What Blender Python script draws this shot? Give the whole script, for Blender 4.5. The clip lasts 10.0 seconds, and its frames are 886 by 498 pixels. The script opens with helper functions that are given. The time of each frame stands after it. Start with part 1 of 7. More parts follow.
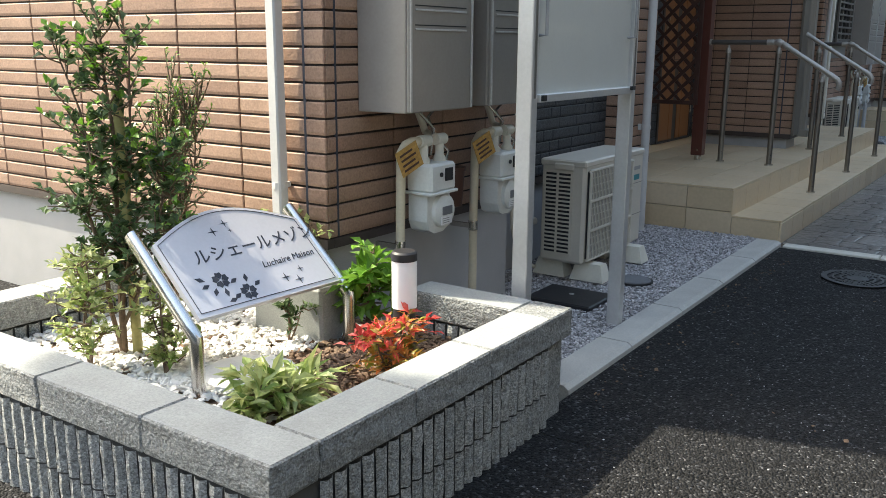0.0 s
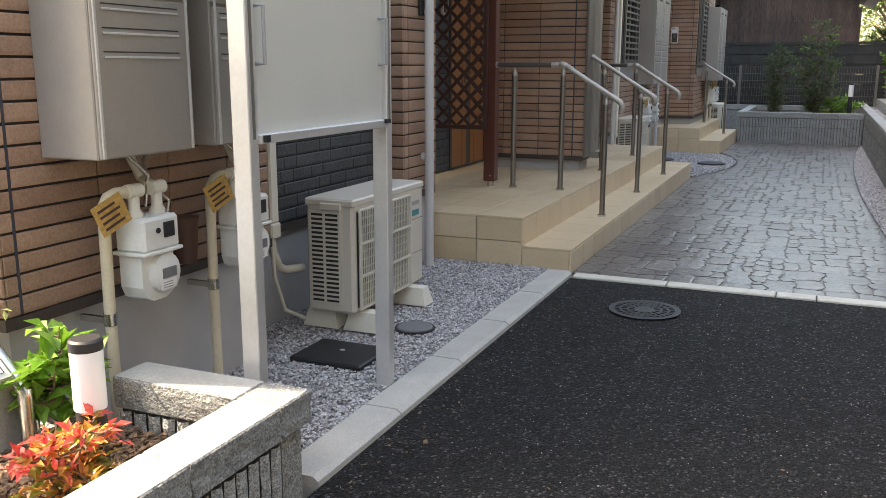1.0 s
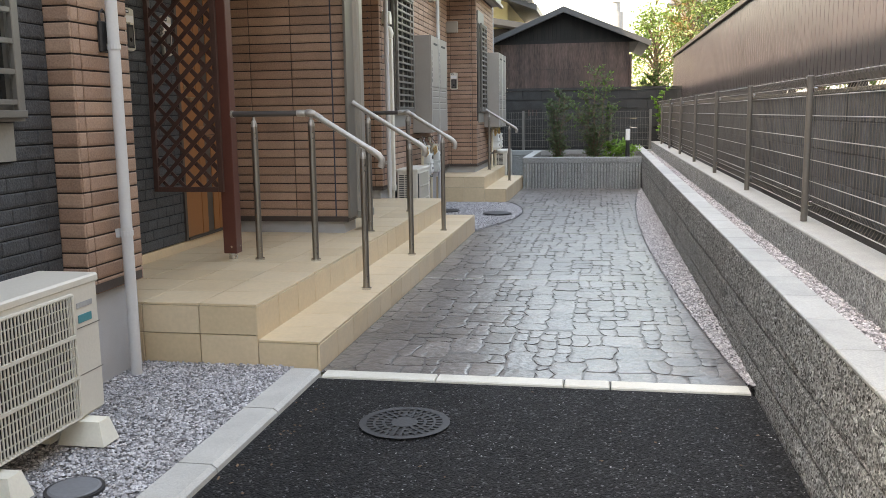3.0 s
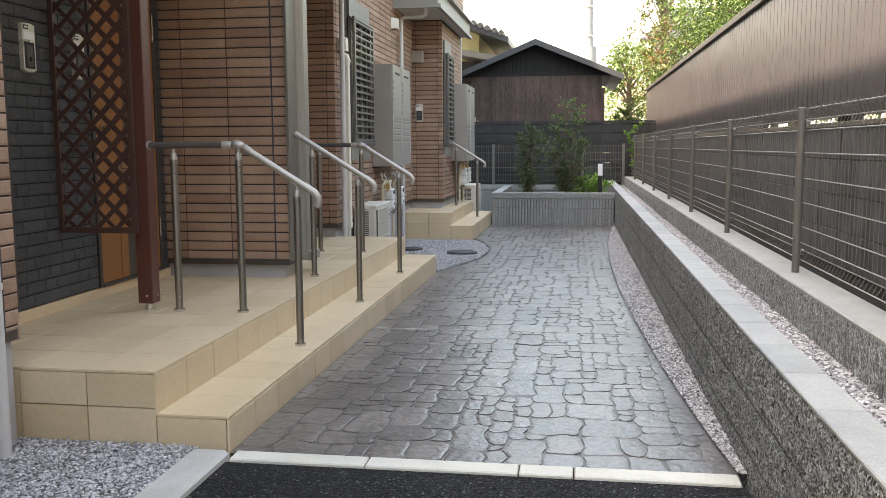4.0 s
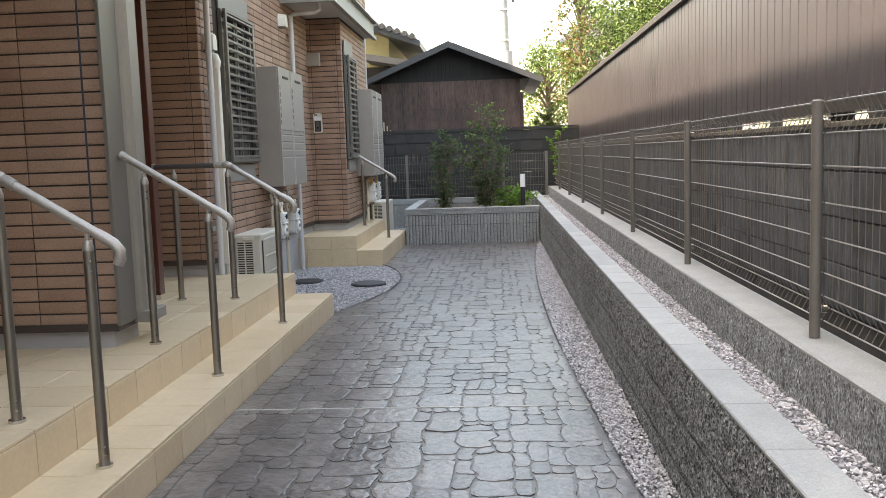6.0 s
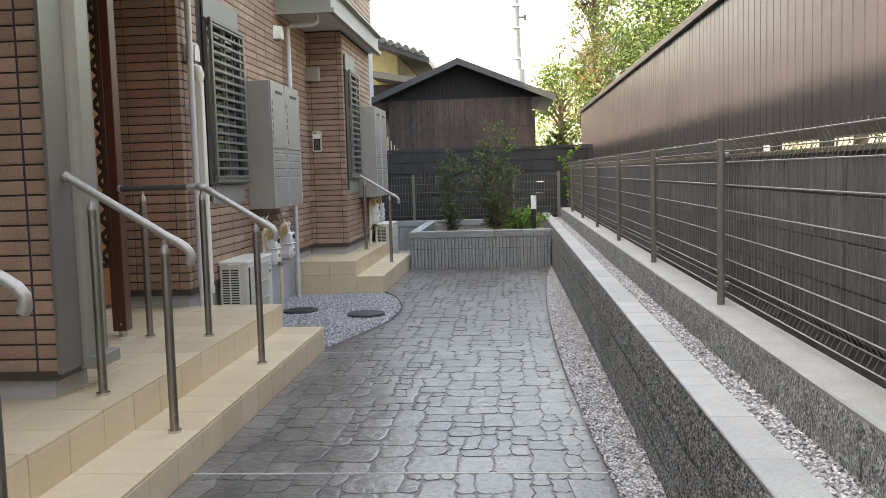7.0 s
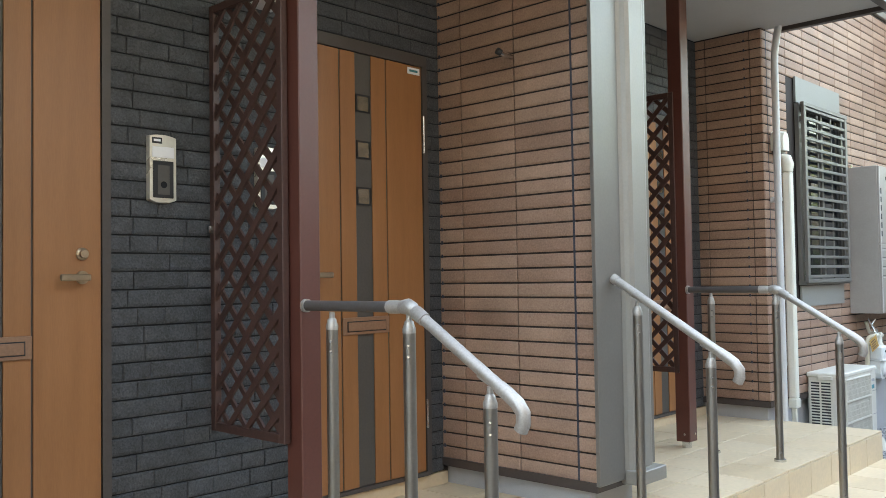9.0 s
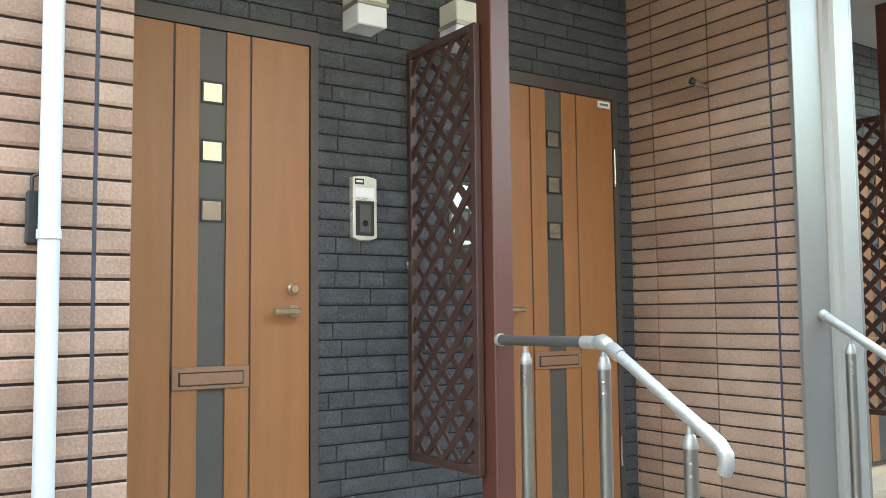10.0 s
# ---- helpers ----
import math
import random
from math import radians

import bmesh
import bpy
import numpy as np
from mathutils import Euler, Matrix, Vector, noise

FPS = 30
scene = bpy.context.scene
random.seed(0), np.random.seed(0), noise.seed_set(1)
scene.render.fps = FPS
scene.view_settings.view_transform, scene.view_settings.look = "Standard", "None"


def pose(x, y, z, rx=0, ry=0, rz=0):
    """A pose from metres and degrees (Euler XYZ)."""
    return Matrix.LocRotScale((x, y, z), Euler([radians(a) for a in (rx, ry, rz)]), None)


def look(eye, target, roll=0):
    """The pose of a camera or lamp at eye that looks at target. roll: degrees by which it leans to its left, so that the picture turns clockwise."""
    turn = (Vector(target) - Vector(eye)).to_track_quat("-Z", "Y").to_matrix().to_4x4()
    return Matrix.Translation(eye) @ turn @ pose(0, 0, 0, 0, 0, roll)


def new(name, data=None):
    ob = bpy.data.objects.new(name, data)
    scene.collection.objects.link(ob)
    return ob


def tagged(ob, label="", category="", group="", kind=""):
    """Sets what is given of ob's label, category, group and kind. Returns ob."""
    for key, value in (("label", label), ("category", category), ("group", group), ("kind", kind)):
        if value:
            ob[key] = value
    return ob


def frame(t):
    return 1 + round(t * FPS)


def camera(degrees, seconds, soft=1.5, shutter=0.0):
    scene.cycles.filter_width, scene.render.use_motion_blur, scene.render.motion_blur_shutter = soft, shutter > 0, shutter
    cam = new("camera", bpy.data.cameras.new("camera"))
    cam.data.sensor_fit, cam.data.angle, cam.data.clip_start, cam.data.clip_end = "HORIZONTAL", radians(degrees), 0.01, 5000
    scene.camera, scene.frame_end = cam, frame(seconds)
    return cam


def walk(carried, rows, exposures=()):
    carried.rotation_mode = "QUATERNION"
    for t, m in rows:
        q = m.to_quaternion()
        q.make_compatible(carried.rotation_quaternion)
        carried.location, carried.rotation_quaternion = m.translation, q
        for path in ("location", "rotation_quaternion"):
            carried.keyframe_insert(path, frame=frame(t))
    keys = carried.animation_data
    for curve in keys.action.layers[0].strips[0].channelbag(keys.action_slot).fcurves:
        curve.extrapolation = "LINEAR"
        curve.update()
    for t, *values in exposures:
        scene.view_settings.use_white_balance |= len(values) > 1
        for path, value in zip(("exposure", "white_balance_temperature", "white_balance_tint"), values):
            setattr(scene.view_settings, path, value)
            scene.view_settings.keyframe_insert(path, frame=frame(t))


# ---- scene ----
cam = camera(53.8, 10.0, soft=0.85)
PATH = [
    (0, (0.023, 0.252, 1.225), (-1.082, 1.857, 0.77), 0.4),
    (0.5, (0.019, 0.531, 1.242), (-0.897, 2.256, 0.815), 0.1),
    (1, (0.034, 0.829, 1.256), (-0.732, 2.63, 0.845), 0.1),
    (1.5, (0.041, 1.083, 1.258), (-0.564, 2.951, 0.876), 0.2),
    (2, (0.049, 1.36, 1.269), (-0.401, 3.279, 0.93), 0.7),
    (3.3, (0.05, 2.163, 1.245), (-0.277, 4.115, 0.963), -0.9),
    (3.5, (0.057, 2.286, 1.261), (-0.252, 4.246, 1.008), -0.7),
    (4, (0.099, 2.66, 1.249), (-0.198, 4.624, 1.015), -0.3),
    (4.5, (0.11, 3.03, 1.259), (-0.158, 4.999, 1.029), -0.8),
    (5, (0.119, 3.402, 1.264), (-0.089, 5.376, 1.013), -1.6),
    (5.5, (0.137, 3.789, 1.27), (-0.025, 5.766, 1.01), -1.3),
    (6, (0.107, 4.147, 1.29), (-0.018, 6.131, 1.073), -1.9),
    (7.5, (0.174, 5.061, 1.32), (-0.044, 7.045, 1.192), -1.1),
    (8, (0.184, 5.234, 1.345), (-0.445, 7.132, 1.312), -0.6),
    (8.5, (0.227, 5.335, 1.345), (-0.866, 7.009, 1.37), -0.4),
    (9, (0.235, 5.356, 1.35), (-1.138, 6.809, 1.418), -0.9),
    (9.5, (0.242, 5.334, 1.359), (-1.305, 6.597, 1.452), -0.7),
    (10, (0.243, 5.32, 1.358), (-1.402, 6.448, 1.506), -0.6),
]
EXPOSURES = [(0.0, 1.9, 7200, 5), (0.5, 2.25, 8000, 9), (1.0, 2.6, 8600, 12), (1.5, 3.0, 9000, 12), (2.0, 3.2, 9200, 12), (3.5, 3.08, 9000, 12), (4.0, 3.05, 9000, 12), (5.5, 2.98, 9000, 12), (6.0, 3.02, 9000, 12), (7.5, 2.9, 9000, 11), (8.0, 2.38, 9000, 10), (8.5, 2.9, 8800, 8), (9.0, 3.82, 8000, 5), (9.5, 4.36, 7200, -3), (10.0, 4.55, 7500, 0)]
walk(cam, [(t, look(eye, target, roll)) for t, eye, target, roll in PATH], EXPOSURES)

# ---- light ----
SUN_TO = Vector((-1.0, -0.28, 1.2)).normalized()
world = bpy.data.worlds.new("world")
scene.world = world
world.use_nodes = True
wn = world.node_tree
sky = wn.nodes.new("ShaderNodeTexSky")
sky.sky_type = "NISHITA"
sky.sun_disc = False
sky.sun_elevation = math.asin(SUN_TO.z)
sky.sun_rotation = math.atan2(SUN_TO.x, SUN_TO.y)
sky.dust_density = 3.0
sky.air_density = 1.3
bg = wn.nodes["Background"]
bg.inputs["Strength"].default_value = 0.15
wn.links.new(sky.outputs["Color"], bg.inputs["Color"])
sun = new("sun", bpy.data.lights.new("sun", "SUN"))
sun.data.energy = 2.7
sun.data.angle = radians(1.0)
sun.data.color = (1.0, 0.95, 0.86)
sun.matrix_world = look(SUN_TO * 30, (0, 0, 0))


# ---- materials ----
def material(name, color, rough=0.6, metal=0.0, spread=0.12, scale=8.0, fine=90.0, bump=0.15, depth=0.004,
             vary="", stain=0.0, stain_color=(0.03, 0.028, 0.025), coat=0.0, stretch=(1, 1, 1), second=None, flecks=0.0, fleck_scale=260.0, coat_rough=0.03):
    m = bpy.data.materials.new(name)
    m.use_nodes = True
    nt = m.node_tree
    nd, lk = nt.nodes, nt.links
    b = nd["Principled BSDF"]
    b.inputs["Metallic"].default_value = metal
    b.inputs["Coat Weight"].default_value = coat
    b.inputs["Coat Roughness"].default_value = coat_rough
    geo = nd.new("ShaderNodeNewGeometry")
    mp = nd.new("ShaderNodeMapping")
    mp.inputs["Scale"].default_value = stretch
    lk.new(geo.outputs["Position"], mp.inputs["Vector"])
    n1 = nd.new("ShaderNodeTexNoise")
    n1.inputs["Scale"].default_value = scale
    n1.inputs["Detail"].default_value = 6
    n2 = nd.new("ShaderNodeTexNoise")
    n2.inputs["Scale"].default_value = fine
    n2.inputs["Detail"].default_value = 4
    lk.new(mp.outputs["Vector"], n1.inputs["Vector"])
    lk.new(mp.outputs["Vector"], n2.inputs["Vector"])
    add = nd.new("ShaderNodeMath")
    add.operation = "ADD"
    lk.new(n1.outputs["Fac"], add.inputs[0])
    lk.new(n2.outputs["Fac"], add.inputs[1])
    mr = nd.new("ShaderNodeMapRange")
    mr.inputs["From Min"].default_value, mr.inputs["From Max"].default_value = 0.7, 1.3
    mr.inputs["To Min"].default_value, mr.inputs["To Max"].default_value = 1 - spread, 1 + spread
    lk.new(add.outputs[0], mr.inputs["Value"])
    value = mr.outputs["Result"]
    height = n2.outputs["Fac"]
    if flecks:
        # mineral grains of mixed tones
        vo = nd.new("ShaderNodeTexVoronoi")
        vo.inputs["Scale"].default_value = fleck_scale
        lk.new(mp.outputs["Vector"], vo.inputs["Vector"])
        sp = nd.new("ShaderNodeSeparateColor")
        lk.new(vo.outputs["Color"], sp.inputs["Color"])
        fr = nd.new("ShaderNodeMapRange")
        fr.inputs["To Min"].default_value, fr.inputs["To Max"].default_value = 1 - flecks, 1 + flecks
        lk.new(sp.outputs["Red"], fr.inputs["Value"])
        fm = nd.new("ShaderNodeMath")
        fm.operation = "MULTIPLY"
        lk.new(value, fm.inputs[0])
        lk.new(fr.outputs["Result"], fm.inputs[1])
        value = fm.outputs[0]
        hs = nd.new("ShaderNodeMath")
        hs.operation = "ADD"
        lk.new(n1.outputs["Fac"], hs.inputs[0])
        lk.new(n2.outputs["Fac"], hs.inputs[1])
        height = hs.outputs[0]
    base = nd.new("ShaderNodeMix")
    base.data_type = "RGBA"
    base.inputs["A"].default_value = (*color, 1)
    base.inputs["B"].default_value = (*(second or color), 1)
    base.inputs["Factor"].default_value = 0.0
    if vary:
        if vary == "object":
            rnd = nd.new("ShaderNodeObjectInfo").outputs["Random"]
        else:
            rnd = geo.outputs["Random Per Island"]
        lk.new(rnd, base.inputs["Factor"])
    elif second:
        lk.new(n1.outputs["Fac"], base.inputs["Factor"])
    mul = nd.new("ShaderNodeVectorMath")
    mul.operation = "SCALE"
    lk.new(base.outputs["Result"], mul.inputs[0])
    lk.new(value, mul.inputs["Scale"])
    col = mul.outputs["Vector"]
    if stain:
        n3 = nd.new("ShaderNodeTexNoise")
        n3.inputs["Scale"].default_value = 1.7
        n3.inputs["Detail"].default_value = 8
        n3.inputs["Roughness"].default_value = 0.65
        lk.new(geo.outputs["Position"], n3.inputs["Vector"])
        r3 = nd.new("ShaderNodeMapRange")
        r3.inputs["From Min"].default_value, r3.inputs["From Max"].default_value = 0.48, 0.72
        r3.inputs["To Min"].default_value, r3.inputs["To Max"].default_value = 0.0, stain
        lk.new(n3.outputs["Fac"], r3.inputs["Value"])
        mx = nd.new("ShaderNodeMix")
        mx.data_type = "RGBA"
        mx.inputs["B"].default_value = (*stain_color, 1)
        lk.new(r3.outputs["Result"], mx.inputs["Factor"])
        lk.new(col, mx.inputs["A"])
        col = mx.outputs["Result"]
    lk.new(col, b.inputs["Base Color"])
    rr = nd.new("ShaderNodeMapRange")
    rr.inputs["To Min"].default_value, rr.inputs["To Max"].default_value = max(0.03, rough - 0.1), min(1, rough + 0.1)
    lk.new(n1.outputs["Fac"], rr.inputs["Value"])
    lk.new(rr.outputs["Result"], b.inputs["Roughness"])
    if bump:
        bp = nd.new("ShaderNodeBump")
        bp.inputs["Strength"].default_value = bump
        bp.inputs["Distance"].default_value = depth
        lk.new(height, bp.inputs["Height"])
        lk.new(bp.outputs["Normal"], b.inputs["Normal"])
    return m


BRICK = dict(color=(0.285, 0.172, 0.120), second=(0.395, 0.255, 0.182), rough=0.62, spread=0.2, scale=5, fine=120, bump=0.4, depth=0.004, flecks=0.07, fleck_scale=150)
m_brick = material("brick_tile", vary="object", **BRICK)
m_brick_j = material("brick_tile_joined", vary="island", **BRICK)
m_joint = material("brick_joint", (0.036, 0.027, 0.023), 0.85)
DARKB = dict(color=(0.049, 0.053, 0.058), second=(0.062, 0.066, 0.072), rough=0.6, spread=0.35, scale=14, fine=110, bump=0.8, depth=0.005, flecks=0.22, fleck_scale=170)
m_dark = material("charcoal_tile", vary="object", **DARKB)
m_dark_j = material("charcoal_tile_joined", vary="island", **DARKB)
m_djoint = material("charcoal_joint", (0.02, 0.022, 0.026), 0.85)
m_seal = material("joint_sealant", (0.042, 0.045, 0.062), 0.6)
m_found = material("render_coat", (0.44, 0.435, 0.435), 0.8, spread=0.07, fine=200, bump=0.2, stain=0.2, stain_color=(0.3, 0.3, 0.31))
m_flash = material("flashing", (0.06, 0.045, 0.04), 0.45)
m_stone = material("stamped_stone", (0.108, 0.094, 0.085), 0.34, spread=0.35, scale=7, fine=26, bump=0.6, depth=0.012, vary="object", second=(0.172, 0.151, 0.137), stain=0.7, stain_color=(0.055, 0.047, 0.046), flecks=0.1, fleck_scale=70, coat=0.28, coat_rough=0.26)
m_stone_j = material("stamped_stone_joined", (0.108, 0.094, 0.085), 0.34, spread=0.35, scale=7, fine=26, bump=0.6, depth=0.012, vary="island", second=(0.172, 0.151, 0.137), stain=0.7, stain_color=(0.055, 0.047, 0.046), flecks=0.1, fleck_scale=70, coat=0.28, coat_rough=0.26)
m_bed = material("stone_joint", (0.084, 0.074, 0.068), 0.5, spread=0.3, scale=5, fine=70, bump=0.5, depth=0.008, stain=0.5, stain_color=(0.04, 0.036, 0.036), coat=0.2, coat_rough=0.35)
m_tile = material("beige_tile", (0.61, 0.47, 0.30), 0.42, spread=0.07, scale=5, fine=45, bump=0.06, second=(0.68, 0.54, 0.365), vary="object")
m_grout = material("grout", (0.40, 0.325, 0.23), 0.85)
m_kerb = material("kerb_concrete", (0.46, 0.45, 0.415), 0.75, spread=0.12, flecks=0.1, fine=160, bump=0.25, stain=0.25, stain_color=(0.3, 0.3, 0.29))
m_white_kerb = material("white_kerb", (0.60, 0.585, 0.515), 0.7, spread=0.1, stain=0.35, stain_color=(0.4, 0.36, 0.27))
m_split = material("split_block", (0.27, 0.278, 0.27), 0.85, spread=0.3, scale=45, fine=130, bump=0.8, depth=0.010, second=(0.33, 0.338, 0.33), vary="object", flecks=0.4)
m_cope = material("coping_block", (0.295, 0.312, 0.306), 0.72, spread=0.14, flecks=0.1, fine=150, bump=0.25, vary="object", second=(0.36, 0.375, 0.366), stain=0.4, stain_color=(0.235, 0.245, 0.238))
m_split_wall = material("dark_split_block", (0.175, 0.186, 0.186), 0.85, spread=0.45, scale=45, fine=140, bump=1.0, depth=0.012, second=(0.205, 0.218, 0.218), vary="object", flecks=0.9, fleck_scale=140)
m_split_pale = material("grey_split_block", (0.255, 0.272, 0.275), 0.85, spread=0.5, scale=22, fine=75, bump=1.0, depth=0.014, second=(0.285, 0.305, 0.308), vary="object", flecks=0.7, stretch=(1.7, 1.7, 1.0), fleck_scale=120)
m_gravel = material("gravel", (0.185, 0.178, 0.182), 0.8, spread=0.2, scale=25, bump=0.3, vary="island", second=(0.61, 0.60, 0.61))
m_gravel_bed = material("gravel_bed", (0.22, 0.215, 0.218), 0.9, spread=0.4, scale=80, fine=150, bump=0.8, depth=0.01)
m_pebble = material("white_pebble", (0.62, 0.61, 0.58), 0.65, spread=0.08, vary="island", second=(0.80, 0.79, 0.76))
m_soil = material("soil_chips", (0.10, 0.062, 0.04), 0.9, spread=0.4, vary="island", second=(0.26, 0.17, 0.11), bump=0.5)
m_steel = material("stainless", (0.62, 0.61, 0.59), 0.24, 1.0, spread=0.05, bump=0.03)
m_dsteel = material("bronze_steel", (0.30, 0.275, 0.245), 0.45, 1.0, spread=0.06, bump=0.03)
m_rail = material("silver_rail", (0.42, 0.385, 0.345), 0.46, 0.5, spread=0.12, scale=40, fine=160, bump=0.06)
m_rail_dark = material("brown_rail_cover", (0.085, 0.075, 0.07), 0.45, spread=0.08)
m_alu = material("aluminium", (0.66, 0.66, 0.65), 0.4, 0.55, spread=0.06, bump=0.05)
m_board = material("white_panel", (0.60, 0.62, 0.59), 0.10, spread=0.02, bump=0.0, coat=0.25)
m_pvc = material("white_pvc", (0.58, 0.575, 0.565), 0.4, spread=0.04, bump=0.03)
m_cream = material("cream_pipe", (0.66, 0.58, 0.43), 0.5, spread=0.08)
m_ivory = material("ivory_plastic", (0.74, 0.71, 0.61), 0.5, spread=0.05)
m_meter = material("meter_plastic", (0.74, 0.75, 0.72), 0.48, spread=0.06)
m_box = material("heater_casing", (0.355, 0.32, 0.285), 0.4, 0.15, spread=0.05, bump=0.03)
m_boxline = material("casing_ridge", (0.58, 0.56, 0.53), 0.4, 0.2)
m_black = material("black_plastic", (0.018, 0.018, 0.02), 0.5)
m_tag = material("card_tag", (0.50, 0.30, 0.09), 0.7, spread=0.25, scale=60)
m_ac = material("unit_casing", (0.64, 0.60, 0.52), 0.45, spread=0.04)
m_acdark = material("grille_dark", (0.03, 0.03, 0.03), 0.7)
m_teal = material("teal_plate", (0.05, 0.25, 0.28), 0.5)
m_grey = material("grey_marking", (0.35, 0.35, 0.35), 0.5)
m_doorw = material("door_wood", (0.305, 0.131, 0.050), 0.42, spread=0.08, scale=3, fine=40, bump=0.05, stretch=(8, 8, 0.7), second=(0.335, 0.148, 0.058))
m_doorg = material("door_grey", (0.085, 0.078, 0.07), 0.45, spread=0.08)
m_frame = material("door_frame", (0.07, 0.06, 0.055), 0.45)
m_glass = material("frosted_pane", (0.40, 0.385, 0.31), 0.10, 0.8, spread=0.05, bump=0.0)
m_bronze = material("bronze_handle", (0.42, 0.33, 0.23), 0.3, 0.8)
m_slot = material("slot_copper", (0.33, 0.19, 0.12), 0.4, 0.3)
m_post = material("red_brown_post", (0.105, 0.034, 0.024), 0.4, spread=0.08, bump=0.05)
m_trellis = material("trellis_brown", (0.070, 0.034, 0.027), 0.5, spread=0.2)
m_pillar = material("grey_metal_cover", (0.205, 0.186, 0.163), 0.36, 0.3, spread=0.05, bump=0.03)
m_pillar_l = material("pale_metal_cover", (0.285, 0.262, 0.228), 0.4, 0.2, spread=0.05, bump=0.03)
m_soffit = material("soffit_board", (0.52, 0.51, 0.48), 0.7, spread=0.04)
m_fence = material("fence_bronze", (0.29, 0.28, 0.265), 0.4, 0.3, spread=0.06, bump=0.03)
m_fence_post = material("fence_post_bronze", (0.135, 0.124, 0.113), 0.5, 0.1, spread=0.06, bump=0.03)
m_sky_block = material("grey_cladding", (0.105, 0.112, 0.118), 0.8, spread=0.2, scale=1.5, stretch=(1, 1, 6))
m_plank = material("weathered_board", (0.020, 0.020, 0.0205), 0.85, spread=0.35, scale=3, fine=30, bump=0.4, stretch=(4, 4, 0.6), second=(0.064, 0.062, 0.060), vary="object")
m_corr = material("brown_sheet", (0.051, 0.044, 0.050), 0.4, 0.1, spread=0.14, scale=1.6, fine=30, bump=0.04)
m_corr_cap = material("sheet_cap", (0.045, 0.037, 0.035), 0.5, 0.2)
m_cb = material("old_block", (0.030, 0.031, 0.031), 0.9, spread=0.35, scale=6, bump=0.5, vary="object", second=(0.048, 0.049, 0.049), stain=0.5)
m_shed = material("rusty_boards", (0.075, 0.047, 0.040), 0.75, spread=0.6, scale=1.6, fine=14, bump=0.3, stretch=(3, 3, 0.5), second=(0.088, 0.058, 0.049), vary="object", stain=0.6, stain_color=(0.04, 0.033, 0.031))
# Near black: on the shed's gable this colour holds the shade under the roof.
m_shed_dark = material("dark_boards", (0.011, 0.0105, 0.011), 0.8, spread=0.3, vary="object", second=(0.018, 0.016, 0.016))
m_rooft = material("roof_sheet", (0.06, 0.062, 0.066), 0.65, spread=0.15)
m_kawara = material("roof_tile_dark", (0.045, 0.046, 0.05), 0.45, spread=0.2)
m_yellow = material("yellow_render", (0.40, 0.36, 0.19), 0.8)
m_pole = material("pole_concrete", (0.20, 0.205, 0.21), 0.8)
m_bark = material("bark", (0.16, 0.11, 0.075), 0.85, spread=0.3, bump=0.4)
m_bamboo = material("bamboo_stake", (0.36, 0.33, 0.13), 0.5, spread=0.15)
m_leaf = material("leaf_green", (0.055, 0.10, 0.045), 0.45, spread=0.2, vary="island", second=(0.13, 0.19, 0.08), bump=0.0)
m_leaf_d = material("leaf_dark", (0.035, 0.08, 0.03), 0.3, spread=0.2, vary="island", second=(0.15, 0.22, 0.10), bump=0.0)
m_leaf_y = material("leaf_variegated", (0.16, 0.26, 0.05), 0.4, spread=0.2, vary="island", second=(0.60, 0.62, 0.30), bump=0.0)
m_leaf_l = material("leaf_bright", (0.10, 0.24, 0.02), 0.4, spread=0.2, vary="island", second=(0.20, 0.36, 0.06), bump=0.0)
m_leaf_r = material("leaf_red", (0.66, 0.06, 0.06), 0.42, spread=0.2, vary="island", second=(0.72, 0.18, 0.13), bump=0.0)
m_leaf_n = material("leaf_nandina", (0.26, 0.30, 0.05), 0.42, spread=0.2, vary="island", second=(0.62, 0.20, 0.06), bump=0.0)
m_rib_joint = material("rib_joint", (0.075, 0.077, 0.076), 0.9)
m_leaf_o = material("leaf_autumn", (0.06, 0.10, 0.025), 0.55, spread=0.2, vary="island", second=(0.20, 0.11, 0.04), bump=0.0)
m_tree = material("tree_leaf", (0.05, 0.09, 0.025), 0.5, spread=0.2, vary="island", second=(0.11, 0.17, 0.045), bump=0.0)
m_tree_l = material("tree_leaf_sunny", (0.08, 0.15, 0.03), 0.5, spread=0.2, vary="island", second=(0.15, 0.21, 0.06), bump=0.0)
m_nickel = material("nickel_plate", (0.78, 0.75, 0.66), 0.3, 0.6, spread=0.03, bump=0.0)
m_mortar = material("old_mortar", (0.055, 0.057, 0.06), 0.9, spread=0.3)
m_old_wall = material("stained_wall_block", (0.052, 0.058, 0.066), 0.9, spread=0.6, scale=5, fine=45, bump=0.5, depth=0.006, stretch=(1, 4, 0.35), vary="object", second=(0.066, 0.074, 0.083), stain=0.85, stain_color=(0.016, 0.017, 0.018), flecks=0.15)
m_old_cap = material("mossy_cap", (0.085, 0.080, 0.062), 0.9, spread=0.4, scale=12, bump=0.5, vary="object", second=(0.10, 0.095, 0.08))
m_ink = material("sign_ink", (0.03, 0.035, 0.05), 0.5)
m_sign = material("brushed_plate", (0.66, 0.66, 0.70), 0.42, 0.35, spread=0.03, bump=0.02)
m_lampw = material("opal_cover", (0.86, 0.86, 0.86), 0.35, spread=0.02, bump=0.0)
m_iron = material("cast_iron", (0.045, 0.045, 0.047), 0.55, 0.3, spread=0.3)
m_lid = material("grey_lid", (0.17, 0.175, 0.185), 0.6, spread=0.1)
m_pot = material("brown_pot", (0.07, 0.03, 0.02), 0.5)
m_win = material("window_glass", (0.02, 0.022, 0.025), 0.06, spread=0.02, bump=0.0, coat=0.5)
